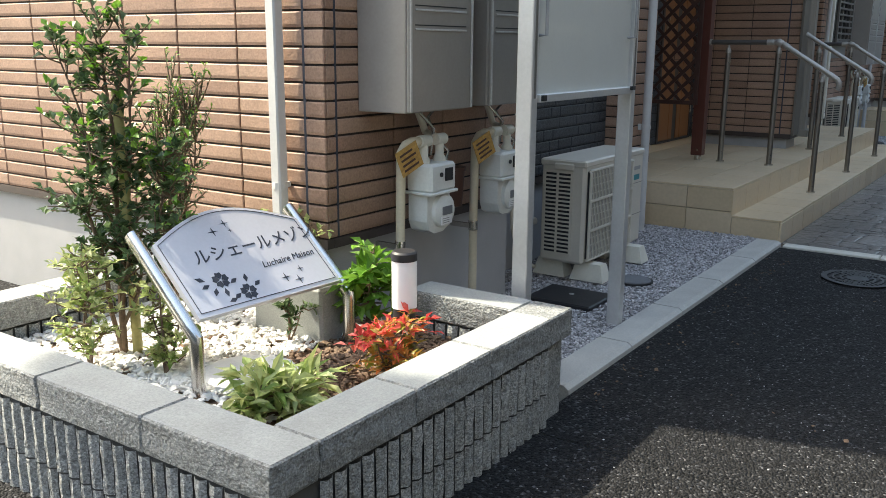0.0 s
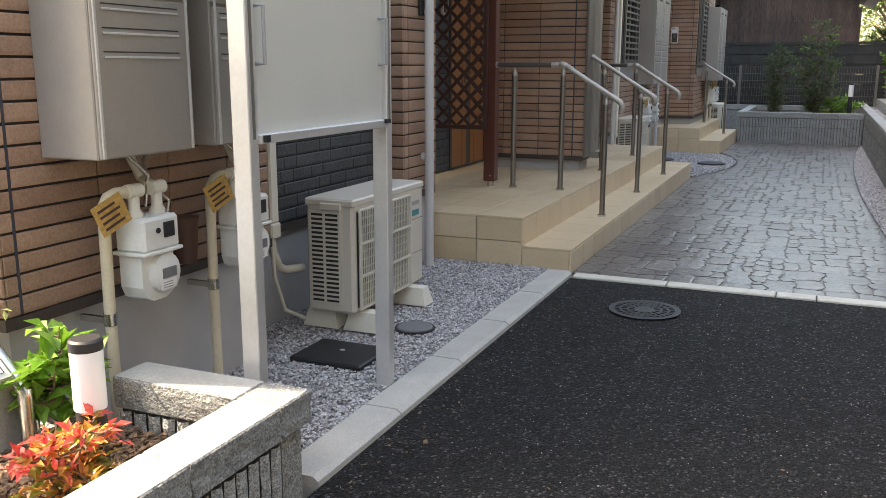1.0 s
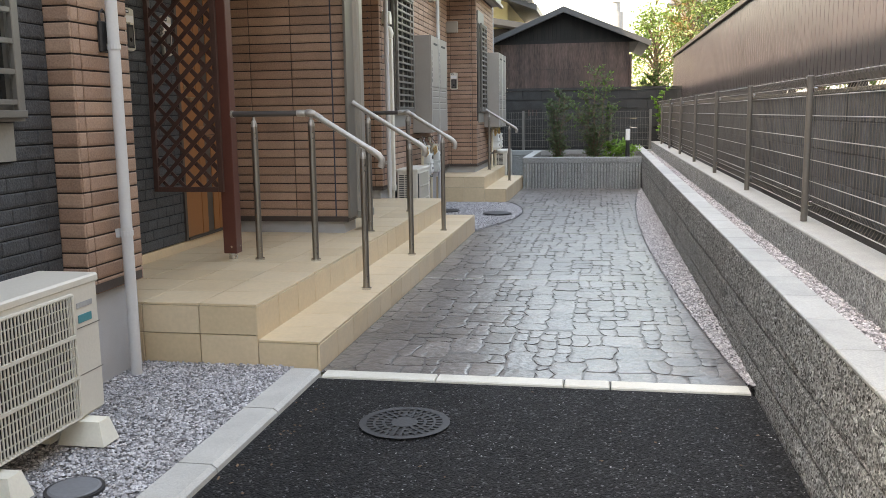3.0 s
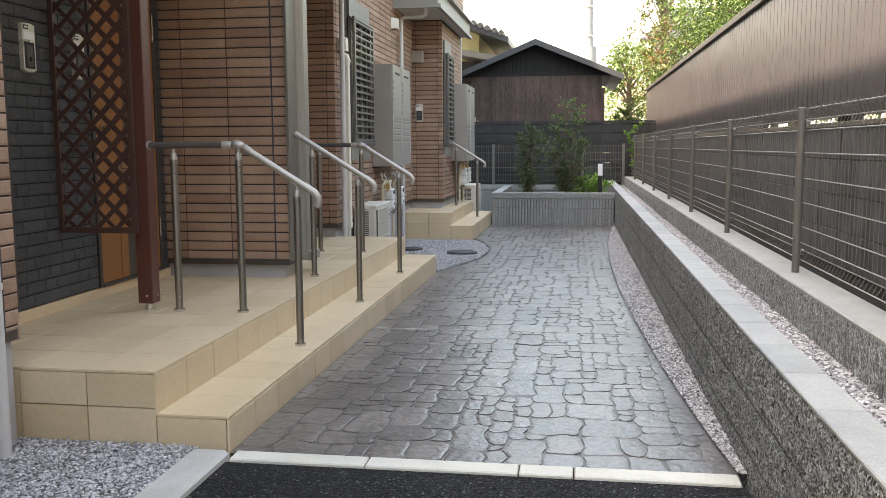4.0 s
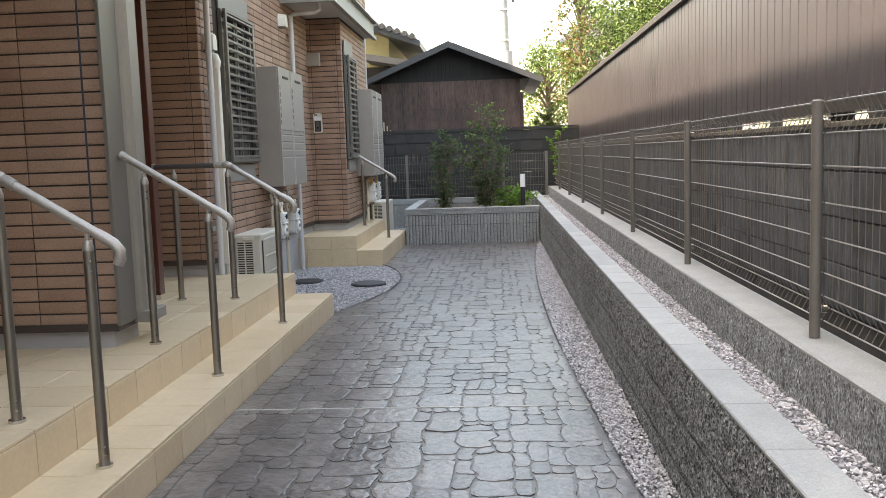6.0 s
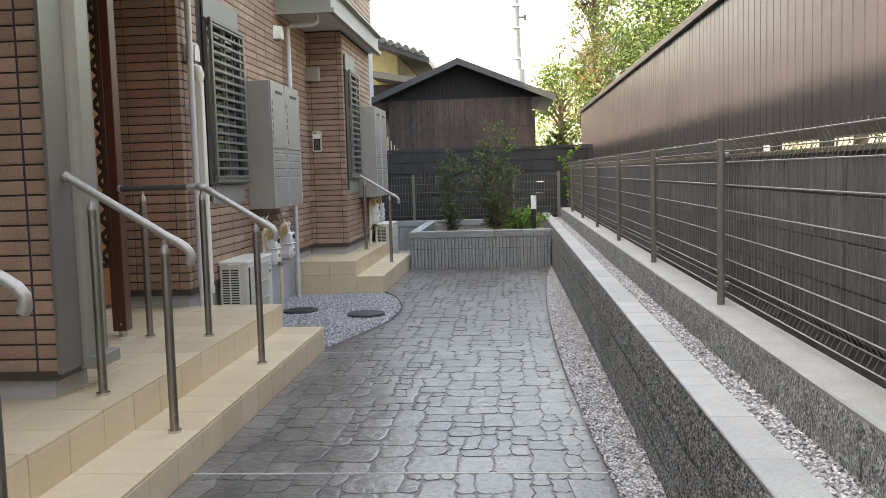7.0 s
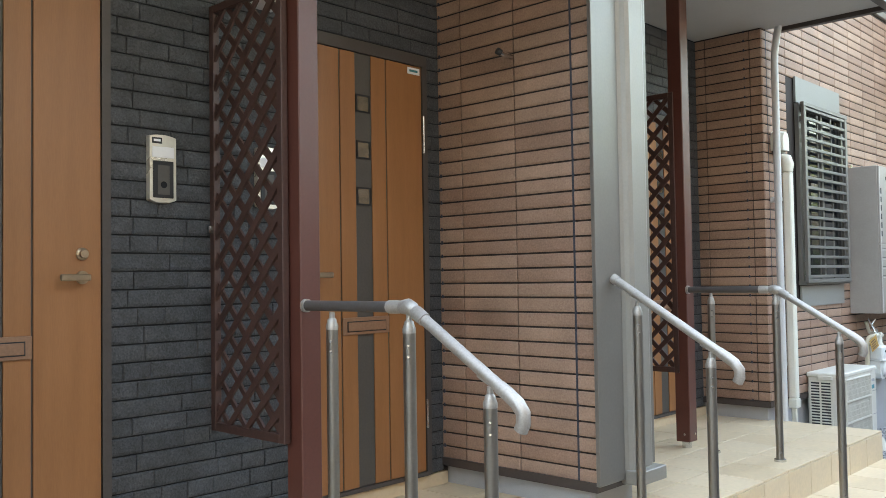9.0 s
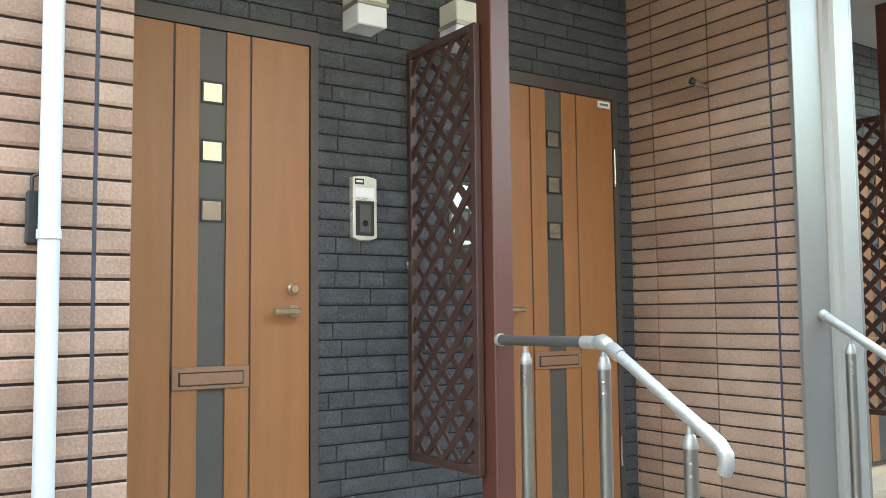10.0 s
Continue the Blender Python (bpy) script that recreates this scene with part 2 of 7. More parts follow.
m_grille = material("grille_grey", (0.185, 0.174, 0.157), 0.4, 0.3, spread=0.05)
m_lintel = material("lintel_panel", (0.27, 0.258, 0.232), 0.5, 0.1, spread=0.05)
m_orange = material("orange_post", (0.60, 0.14, 0.03), 0.6)


def thin_leaf(m, share=0.35):
    """Lets light through a leaf."""
    nd, lk = m.node_tree.nodes, m.node_tree.links
    b, out = nd["Principled BSDF"], nd["Material Output"]
    tr, mx = nd.new("ShaderNodeBsdfTranslucent"), nd.new("ShaderNodeMixShader")
    mx.inputs["Fac"].default_value = share
    lk.new(b.inputs["Base Color"].links[0].from_socket, tr.inputs["Color"])
    lk.new(b.outputs["BSDF"], mx.inputs[1])
    lk.new(tr.outputs["BSDF"], mx.inputs[2])
    lk.new(mx.outputs["Shader"], out.inputs["Surface"])


for m in (m_leaf, m_leaf_d, m_leaf_y, m_leaf_l, m_leaf_r, m_leaf_n, m_leaf_o, m_tree, m_tree_l):
    thin_leaf(m)


def asphalt_material():
    """Coarse black asphalt: stones of several tones set in bitumen."""
    m = material("asphalt", (0.02, 0.02, 0.021), 0.75)
    nt = m.node_tree
    nd, lk = nt.nodes, nt.links
    b = nd["Principled BSDF"]
    b.inputs["Specular IOR Level"].default_value = 0.26
    geo = nd.new("ShaderNodeNewGeometry")
    vo = nd.new("ShaderNodeTexVoronoi")
    vo.inputs["Scale"].default_value = 125
    lk.new(geo.outputs["Position"], vo.inputs["Vector"])
    big = nd.new("ShaderNodeTexNoise")
    big.inputs["Scale"].default_value = 1.3
    big.inputs["Detail"].default_value = 5
    lk.new(geo.outputs["Position"], big.inputs["Vector"])
    sep = nd.new("ShaderNodeSeparateColor")
    lk.new(vo.outputs["Color"], sep.inputs["Color"])
    ramp = nd.new("ShaderNodeValToRGB")
    e = ramp.color_ramp.elements
    e[0].position, e[0].color = 0.0, (0.003, 0.003, 0.0034, 1)
    e[1].position, e[1].color = 1.0, (0.15, 0.15, 0.155, 1)
    for p, c in ((0.5, 0.009), (0.85, 0.024), (0.96, 0.06)):
        k = e.new(p)
        k.color = (c, c, c * 1.06, 1)
    lk.new(sep.outputs["Red"], ramp.inputs["Fac"])
    mr = nd.new("ShaderNodeMapRange")
    mr.inputs["To Min"].default_value, mr.inputs["To Max"].default_value = 0.75, 1.3
    lk.new(big.outputs["Fac"], mr.inputs["Value"])
    sc = nd.new("ShaderNodeVectorMath")
    sc.operation = "SCALE"
    lk.new(ramp.outputs["Color"], sc.inputs[0])
    lk.new(mr.outputs["Result"], sc.inputs["Scale"])
    lk.new(sc.outputs["Vector"], b.inputs["Base Color"])
    bp = nd.new("ShaderNodeBump")
    bp.inputs["Strength"].default_value = 1.0
    bp.inputs["Distance"].default_value = 0.013
    bp.invert = True
    lk.new(vo.outputs["Distance"], bp.inputs["Height"])
    lk.new(bp.outputs["Normal"], b.inputs["Normal"])
    return m


m_asphalt = asphalt_material()


# ---- mesh tools ----
class Geo:
    """Collects faces for one mesh."""

    def __init__(self):
        self.v, self.f = [], []

    def add(self, verts, faces):
        n = len(self.v)
        self.v.extend(tuple(p) for p in verts)
        self.f.extend(tuple(i + n for i in q) for q in faces)
        return self

    def box(self, x0, x1, y0, y1, z0, z1, bevel=0.0):
        if bevel <= 0:
            v = [(x, y, z) for z in (z0, z1) for y in (y0, y1) for x in (x0, x1)]
            return self.add(v, [(0, 2, 3, 1), (4, 5, 7, 6), (0, 1, 5, 4), (2, 6, 7, 3), (0, 4, 6, 2), (1, 3, 7, 5)])
        b = min(bevel, (x1 - x0) / 2.1, (y1 - y0) / 2.1, (z1 - z0) / 2.1)
        bm = bmesh.new()
        bmesh.ops.create_cube(bm, size=1, matrix=Matrix.Translation(((x0 + x1) / 2, (y0 + y1) / 2, (z0 + z1) / 2)) @ Matrix.Diagonal((x1 - x0, y1 - y0, z1 - z0, 1)))
        bmesh.ops.bevel(bm, geom=bm.edges[:], offset=b, segments=1, affect="EDGES")
        bm.verts.index_update()
        self.add([p.co[:] for p in bm.verts], [[p.index for p in q.verts] for q in bm.faces])
        bm.free()
        return self

    def tube(self, pts, r, n=10, cap=True):
        pts = [Vector(p) for p in pts]
        rs = r if isinstance(r, (list, tuple)) else [r] * len(pts)
        base = len(self.v)
        ref = None
        for i, p in enumerate(pts):
            d = (pts[min(i + 1, len(pts) - 1)] - pts[max(i - 1, 0)]).normalized()
            if ref is None:
                ref = d.orthogonal().normalized()
            ref = (ref - d * ref.dot(d))
            ref = ref.normalized() if ref.length > 1e-6 else d.orthogonal().normalized()
            side = d.cross(ref)
            for k in range(n):
                a = 2 * math.pi * k / n
                self.v.append(tuple(p + (ref * math.cos(a) + side * math.sin(a)) * rs[i]))
        for i in range(len(pts) - 1):
            for k in range(n):
                a, c = base + i * n, base + (i + 1) * n
                self.f.append((a + k, a + (k + 1) % n, c + (k + 1) % n, c + k))
        if cap:
            self.f.append(tuple(base + k for k in reversed(range(n))))
            self.f.append(tuple(base + (len(pts) - 1) * n + k for k in range(n)))
        return self

    def prism(self, outline, z0, z1):
        n = len(outline)
        v = [(x, y, z0) for x, y in outline] + [(x, y, z1) for x, y in outline]
        f = [tuple(reversed(range(n))), tuple(range(n, 2 * n))] + [(i, (i + 1) % n, n + (i + 1) % n, n + i) for i in range(n)]
        return self.add(v, f)

    def moved(self, m, start=0):
        for i in range(start, len(self.v)):
            self.v[i] = tuple(m @ Vector(self.v[i]))
        return self

    def mesh(self, name, mat, smooth=False):
        me = bpy.data.meshes.new(name)
        me.from_pydata(self.v, [], self.f)
        me.materials.append(mat)
        if smooth:
            me.polygons.foreach_set("use_smooth", [True] * len(me.polygons))
            me.set_sharp_from_angle(angle=radians(40))
        me.update()
        return me


def put(name, geo, mat, parent=None, label="", smooth=False, at=(0, 0, 0)):
    ob = new(name, geo.mesh(name, mat, smooth))
    ob.location = at
    if parent:
        ob.parent = parent
    if label:
        tagged(ob, label)
    return ob


def thing(name, at, label, category, group="", kind="", turn=0.0):
    ob = new(name)
    ob.empty_display_size = 0.1
    ob.location = at
    ob.rotation_euler = (0, 0, radians(turn))
    return tagged(ob, label, category, group, kind)


def G():
    return Geo()


# ---- the large structure ----
DW, PORCH, STEP, CEIL, TOP = -2.81, 0.325, 0.145, 3.08, 5.62
X1, X2, XD, X3, X4 = -2.09, -2.21, -2.33, -2.31, -1.86
ROW, LONG = 0.067, 0.337


def slope(y):
    return -0.0065 * min(max(y - 6.0, 0), 12)


def quad_strip(xs, ys, zf):
    g = G()
    v = [(x, y, zf(x, y)) for y in ys for x in xs]
    n = len(xs)
    g.add(v, [(j * n + i, j * n + i + 1, (j + 1) * n + i + 1, (j + 1) * n + i) for j in range(len(ys) - 1) for i in range(n - 1)])
    return g


ys_g = [-60, -20, 0, 2, 4, 6, 8, 10, 12, 14, 16, 18, 24, 40, 120]
tagged(put("ground", quad_strip([-80, -20, -6, -3, 0, 3, 8, 30, 90], ys_g, lambda x, y: slope(y) - 0.06), m_gravel_bed), "pale grey earth and gravel under the whole yard", "ground", kind="structure")
tagged(put("asphalt_drive", quad_strip([-1.27, -0.6, 0.0, 0.735], [2.6, 3.6, 4.6, 5.86], lambda x, y: 0.0), m_asphalt), "fresh black asphalt drive with coarse grain", "road", kind="structure")
tagged(put("asphalt_road", quad_strip([-9, -1.2, 6], [-14, 0, 2.596], lambda x, y: 0.0), m_asphalt), "black asphalt road surface in front of the planter", "road", kind="structure")


def wall(name, label, x0, x1, y0, y1, z0, z1, mat):
    return tagged(put(name, G().box(x0, x1, y0, y1, z0, z1), mat), label, "wall", kind="structure")


def house_body():
    L = "brown brick tile siding with dark recessed joints"
    T = 0.16
    w = {}
    w["s1"] = wall("wall_south", L + " on the end wall", -5.6, X1, 2.58, 2.58 + T, 0.53, TOP, m_joint)
    w["e1"] = wall("wall_east_1", L, X1 - T, X1, 2.58 + T, 3.92, 0.53, TOP, m_joint)
    w["r1"] = wall("wall_east_2", "charcoal tile siding in a shallow recess", XD - T, XD, 3.92, 5.50, 0.50, TOP, m_djoint)
    w["c1s"] = wall("wall_column", L + " on a projecting column", XD - 0.3, X2, 5.50, 5.962, 0.50, TOP, m_joint)
    SK = PORCH + 0.065
    w["d1"] = wall("wall_doors_1", "charcoal tile siding round the two front doors", DW - T, DW, 5.94, 8.56, SK, CEIL, m_djoint)
    w["w1"] = wall("wall_wing", L + " on a wing wall between the porches", DW, -1.885, 8.56, 8.92, 0.46, CEIL, m_joint)
    w["d2"] = wall("wall_doors_2", "charcoal tile siding round the far doors", DW - T, DW, 8.92, 11.33, SK, CEIL, m_djoint)
    for ya, yb in ((5.95, 8.58), (8.90, 11.35)):
        tagged(put("baseboard", G().box(DW - 0.1, DW + 0.012, ya, yb, PORCH, SK - 0.004, 0.002), m_tile), "beige tile skirting under the charcoal siding", "skirting", kind="structure")
    w["b3"] = wall("wall_return", L + " beside the far doors", DW, X3, 11.33, 11.5, 0.46, TOP, m_joint)
    w["e3"] = wall("wall_east_3", L + " behind the water heaters", X3 - T, X3, 11.5, 15.6, 0.46, TOP, m_joint)
    w["b4"] = wall("wall_return_far", L + " over the far porch", X3 - T, X4, 15.6, 15.76, 0.46, 3.09, m_joint)
    w["e4"] = wall("wall_east_4", L + " at the far end", X4 - T, X4, 15.76, 17.75, 0.46, 3.09, m_joint)
    w["u4s"] = wall("wall_upper_south", L + " round the foot of the upper storey", X3, -1.82, 14.32, 14.5, 3.30, 3.84, m_joint)
    w["u4e"] = wall("wall_upper_east", L + " round the foot of the upper storey", -1.98, -1.82, 14.5, 17.75, 3.30, 3.84, m_joint)
    w["v4s"] = wall("wall_storey_south", L + " on the upper storey", X3, -1.88, 14.40, 14.58, 3.84, TOP, m_joint)
    w["v4e"] = wall("wall_storey_east", "brown brick and charcoal siding on the upper storey", -2.04, -1.88, 14.58, 17.75, 3.84, TOP, m_djoint)
    belt = G().box(X3 + 0.001, X3 + 0.03, 11.33, 14.3, 3.70, 3.755).box(-1.90, -1.795, 14.29, 17.76, 3.842, 3.872).box(X3 + 0.031, -1.90, 14.29, 14.42, 3.842, 3.872)
    tagged(put("belt_trim", belt, m_pillar_l), "pale metal flashing between the storeys", "trim", kind="structure")
    wall("wall_upper_recess", "plain upper storey wall over the porches", X2 - T, X2, 5.94, 11.33, CEIL + 0.22, TOP, m_joint)
    wall("wall_north", "plain rear end wall of the house", -5.6, X4, 17.75, 17.91, 0, TOP, m_found)
    wall("wall_west", "plain rear wall of the house", -5.76, -5.6, 2.58, 17.91, 0, TOP, m_found)
    wall("wall_recess_side", "plain side of the porch recess", DW, XD - 0.3, 5.80, 5.94, 0.3, CEIL, m_joint)
    # Hidden block, added to cast shade on the shed and the far sheet wall.
    wall("wall_rear_block", "unseen plain block added behind the house to shade the far end", -5.6, -2.8, 17.92, 24.4, 0, 7.1, m_found)
    F = "smooth pale grey rendered foundation"
    wall("foundation_south", F, -5.6, X1 - 0.02, 2.60, 2.7, -0.1, 0.50, m_found)
    wall("foundation_east_1", F, X1 - 0.12, X1 - 0.02, 2.70, 3.90, -0.1, 0.50, m_found)
    wall("foundation_east_2", F, XD - 0.12, XD - 0.02, 3.90, 5.52, -0.1, 0.48, m_found)
    wall("foundation_column", F, XD - 0.02, X2 - 0.02, 5.52, 5.94, -0.1, 0.46, m_found)
    wall("foundation_wing", F + " on the porch", DW, -1.93, 8.59, 8.89, PORCH, 0.42, m_found)
    wall("foundation_return", F + " on the porch", DW, X3 - 0.03, 11.36, 11.46, PORCH - 0.4, 0.42, m_found)
    wall("foundation_east_3", F, X3 - 0.13, X3 - 0.03, 11.46, 15.6, -0.2, 0.43, m_found)
    wall("foundation_far", F, X3 - 0.13, X4 - 0.03, 15.63, 17.75, -0.2, 0.43, m_found)
    fl = G()
    for a in ((-5.6, X1 + 0.012, 2.565, 2.60, 0.495, 0.53), (X1 - 0.03, X1 + 0.014, 2.60, 3.92, 0.495, 0.53), (XD - 0.03, XD + 0.012, 3.92, 5.49, 0.465, 0.50),
              (XD, X2 + 0.014, 5.485, 5.94, 0.46, 0.50), (DW + 0.01, -1.885, 8.54, 8.92, 0.42, 0.46), (DW + 0.01, X3 + 0.014, 11.31, 11.4, 0.42, 0.46),
              (X3 - 0.02, X3 + 0.014, 11.4, 15.58, 0.42, 0.46), (X3 + 0.02, X4 + 0.014, 15.58, 15.7, 0.42, 0.46), (X4 - 0.02, X4 + 0.014, 15.7, 17.75, 0.42, 0.46)):
        fl.box(*a)
    tagged(put("flashing_trim", fl, m_flash), "dark brown metal drip flashing under the siding", "trim", kind="structure")
    # ceilings, canopy and roof
    tagged(put("ceiling_porch", G().box(DW - 0.1, -1.52, 5.6, 11.42, CEIL, CEIL + 0.03), m_soffit), "off-white soffit boards over the porches", "ceiling", kind="structure")
    tagged(put("ceiling_far", G().box(X3 - 0.1, -1.73, 14.27, 17.75, 3.085, 3.11), m_soffit), "off-white soffit boards over the far porch", "ceiling", kind="structure")
    fa = G().box(-1.52, -1.46, 5.6, 11.47, CEIL - 0.03, CEIL + 0.22).box(X2, -1.52, 11.42, 11.47, CEIL - 0.03, CEIL + 0.22).box(X2, -1.52, 5.6, 11.42, CEIL + 0.19, CEIL + 0.22)
    tagged(put("canopy_fascia", fa, m_flash), "dark brown metal fascia edging the porch canopy", "trim", kind="structure")
    fb = G().box(X3, -1.70, 14.24, 14.32, 3.10, 3.29).box(-1.78, -1.70, 14.32, 17.7, 3.10, 3.29).box(X3, -1.64, 14.18, 17.72, 3.292, 3.312).box(X3, -1.66, 14.20, 14.26, 3.05, 3.098).box(-1.72, -1.66, 14.26, 17.72, 3.05, 3.098)
    tagged(put("upper_fascia", fb, m_lintel), "grey metal band under the upper storey", "trim", kind="structure")
    tagged(put("roof", G().box(-6.1, -1.74, 2.3, 18.1, TOP, TOP + 0.2), m_kawara), "dark flat-edged house roof with overhanging eaves", "roof", kind="structure")
    tagged(put("ceiling_inside", G().box(-5.6, DW - 0.2, 2.8, 17.6, 2.75, 2.8), m_soffit), "plain inner ceiling", "ceiling", kind="structure")
    return w


walls = house_body()


def sky_block_house(at, size, label, name):
    """A plain gabled house, added out of view beyond the walls to block sky light."""
    base = thing(name, at, label, "house")
    w, d, h = size
    put("wall", G().box(0, w, 0, d, 0, h), m_sky_block, base)
    ridge, o = h + 0.28 * d / 2, 0.4
    put("roof", G().add([(-o, -o, h - 0.1), (w + o, -o, h - 0.1), (w + o, d / 2, ridge), (-o, d / 2, ridge), (w + o, d + o, h - 0.1), (-o, d + o, h - 0.1), (-o, -o, h - 0.25), (w + o, -o, h - 0.25), (w + o, d + o, h - 0.25), (-o, d + o, h - 0.25)],
                        [(0, 1, 2, 3), (3, 2, 4, 5), (6, 9, 8, 7), (0, 6, 7, 1), (1, 7, 8, 4, 2), (4, 8, 9, 5), (5, 9, 6, 0, 3)]), m_kawara, base)


# Both houses are additions that keep low sky light out of the porches.
sky_block_house((4.2, -6.0, 0), (6.0, 19.0, 5.4), "unseen grey clad house added beyond the sheet metal wall to block sky light", "sky_block_house")
sky_block_house((-14.0, -19.0, 0), (26.0, 8.0, 6.0), "unseen plain grey row house added across the road to block sky light", "sky_block_house")

# ---- porch ----
def porch(name, y0, y1, label):
    base = thing(name, (0, 0, 0), label, "porch", kind="structure")
    xu, xl = -1.617, -1.298
    put("core", G().box(DW, xu - 0.012, y0 + 0.012, y1 - 0.012, -0.15, PORCH - 0.012).box(xu - 0.012, xl - 0.012, y0 + 0.012, y1 - 0.012, -0.15, STEP - 0.012), m_grout, base)
    made = {}

    def tile(x0, x1, ya, yb, z0, z1):
        key = (round(x1 - x0, 3), round(yb - ya, 3), round(z1 - z0, 3))
        if key not in made:
            a, b, c = key
            made[key] = G().box(-a / 2, a / 2, -b / 2, b / 2, -c / 2, c / 2, 0.0012).mesh("tile", m_tile)
        ob = new("tile", made[key])
        ob.location = ((x0 + x1) / 2, (ya + yb) / 2, (z0 + z1) / 2)
        ob.parent = base

    g, th = 0.0025, 0.012
    n = round((y1 - y0) / 0.305)
    sy = (y1 - y0) / n
    for i in range(n):
        a, b = y0 + i * sy + g, y0 + (i + 1) * sy - g
        x = xu
        while x > DW + 0.05:
            tile(max(x - 0.305, DW) + g, x - g, a, b, PORCH - th, PORCH)
            x -= 0.305
        tile(xu + 0.0005, xl - g, a, b, STEP - th, STEP)
        tile(xu - th, xu - 0.0005, a, b, STEP - th + 0.001, PORCH - th - g)
        tile(xl - th, xl - 0.0005, a, b, -0.1, STEP - th - g)
    x = xu
    while x > DW + 0.1:
        for yf in (y0, y1 - th):
            tile(max(x - 0.308, DW) + g, x - g, yf, yf + th, 0.5 * PORCH + 0.005 + g, PORCH - th - g)
            tile(max(x - 0.308, DW) + g, x - g, yf, yf + th, -0.1, 0.5 * PORCH + 0.005 - g)
        x -= 0.308
    for yf in (y0, y1 - th):
        tile(xu + g, xl - th - g, yf, yf + th, -0.1, STEP - th - g)
    return base


porch("porch", 5.98, 11.42, "beige tiled entrance porch with two long steps")
porch("porch", 14.70, 17.50, "beige tiled far porch with two steps")


# ---- handrails ----
def rail_post(parent, x, y, z0, z1, mat):
    p = put("post", G().tube([(x, y, z0 + 0.012), (x, y, z1 - 0.055)], 0.0205, 14), mat, parent, smooth=True)
    put("base_flange", G().tube([(x, y, z0), (x, y, z0 + 0.012)], 0.032, 14), m_steel, p, smooth=True)
    put("cap", G().tube([(x, y, z1 - 0.062), (x, y, z1 - 0.048), (x, y, z1 - 0.034), (x, y, z1 - 0.026), (x, y, z1 - 0.022), (x, y, z1 - 0.012), (x, y, z1)], [0.0212, 0.0215, 0.0165, 0.015, 0.0105, 0.0095, 0.0095], 14), m_rail, p, smooth=True)
    for dz in (0.05, 0.085):
        for zz in (z0 + dz, z1 - 0.05 - dz):
            put("screw", G().tube([(x + 0.012, y - 0.016, zz), (x + 0.0145, y - 0.0195, zz)], 0.004, 6), m_steel, p)


def handrail(y, long, far=False):
    base = thing("handrail", (-1.74, y, PORCH), "silver tubular handrail on dark steel posts beside the steps", "handrail", "porch handrails")
    L = lambda x: x + 1.74
    top = 1.262 - PORCH
    slope_k = -0.62
    end = -1.345
    if long:
        rail_post(base, L(-2.12), 0, 0, top - 0.02, m_dsteel)
        put("grip", G().tube([(L(-2.266), 0, top), (L(-1.80), 0, top)], 0.0185, 14), m_rail_dark, base, "dark brown covered grip bar", True)
        put("wall_socket", G().tube([(L(-2.269), 0, top), (L(-2.255), 0, top)], 0.024, 14), m_rail, base, smooth=True)
        put("elbow", G().tube([(L(-1.83), 0, top), (L(-1.785), 0, top), (L(-1.776), 0, top), (L(-1.768), 0, top), (L(-1.745), 0, top + 0.002), (L(-1.722), 0, top - 0.007), (L(-1.715), 0, top - 0.011), (L(-1.708), 0, top - 0.0155), (L(-1.672), 0, top - 0.038)], [0.0215, 0.0215, 0.0185, 0.0225, 0.026, 0.0235, 0.019, 0.0225, 0.0225], 16), m_rail, base, smooth=True)
        x0, z0 = -1.72, top - 0.008
    else:
        x0, z0 = -1.84, top + 0.068
        put("wall_socket", G().tube([(L(-1.86), 0, z0 + 0.012), (L(-1.835), 0, z0 - 0.004)], 0.022, 14), m_rail, base, smooth=True)
    rail_post(base, 0, 0.0, 0, top - 0.02, m_dsteel)
    rail_post(base, L(-1.41), 0, STEP - PORCH, top - 0.02 + slope_k * 0.33, m_dsteel)
    zend = z0 + slope_k * (end - x0)
    put("bar", G().tube([(L(x0), 0, z0), (L(end), 0, zend)], 0.0185, 14), m_rail, base, smooth=True)
    c = G().tube([(L(end - 0.03), 0, zend + 0.018), (L(end), 0, zend), (L(end + 0.035), 0, zend - 0.024), (L(end + 0.055), 0, zend - 0.05), (L(end + 0.055), 0, zend - 0.08), (L(end + 0.045), 0, zend - 0.10)], [0.0205, 0.0215, 0.0215, 0.0215, 0.0215, 0.0205], 14)
    put("end_curl", c, m_rail, base, smooth=True)
    for px, pz in ((0.0, top), (L(-1.41), top + slope_k * 0.33)):
        br = G().add([(px - 0.04, -0.012, pz + 0.012), (px + 0.05, -0.012, pz - 0.035), (px + 0.05, 0.012, pz - 0.035), (px - 0.04, 0.012, pz + 0.012), (px - 0.04, -0.012, pz + 0.006), (px + 0.05, -0.012, pz - 0.041), (px + 0.05, 0.012, pz - 0.041), (px - 0.04, 0.012, pz + 0.006)],
               [(0, 1, 2, 3), (7, 6, 5, 4), (0, 4, 5, 1), (1, 5, 6, 2), (2, 6, 7, 3), (3, 7, 4, 0)])
        put("saddle", br, m_rail, base)
    return base


handrail(7.285, True)
handrail(8.655, False)
handrail(10.10, True)
handrail(16.25, False)


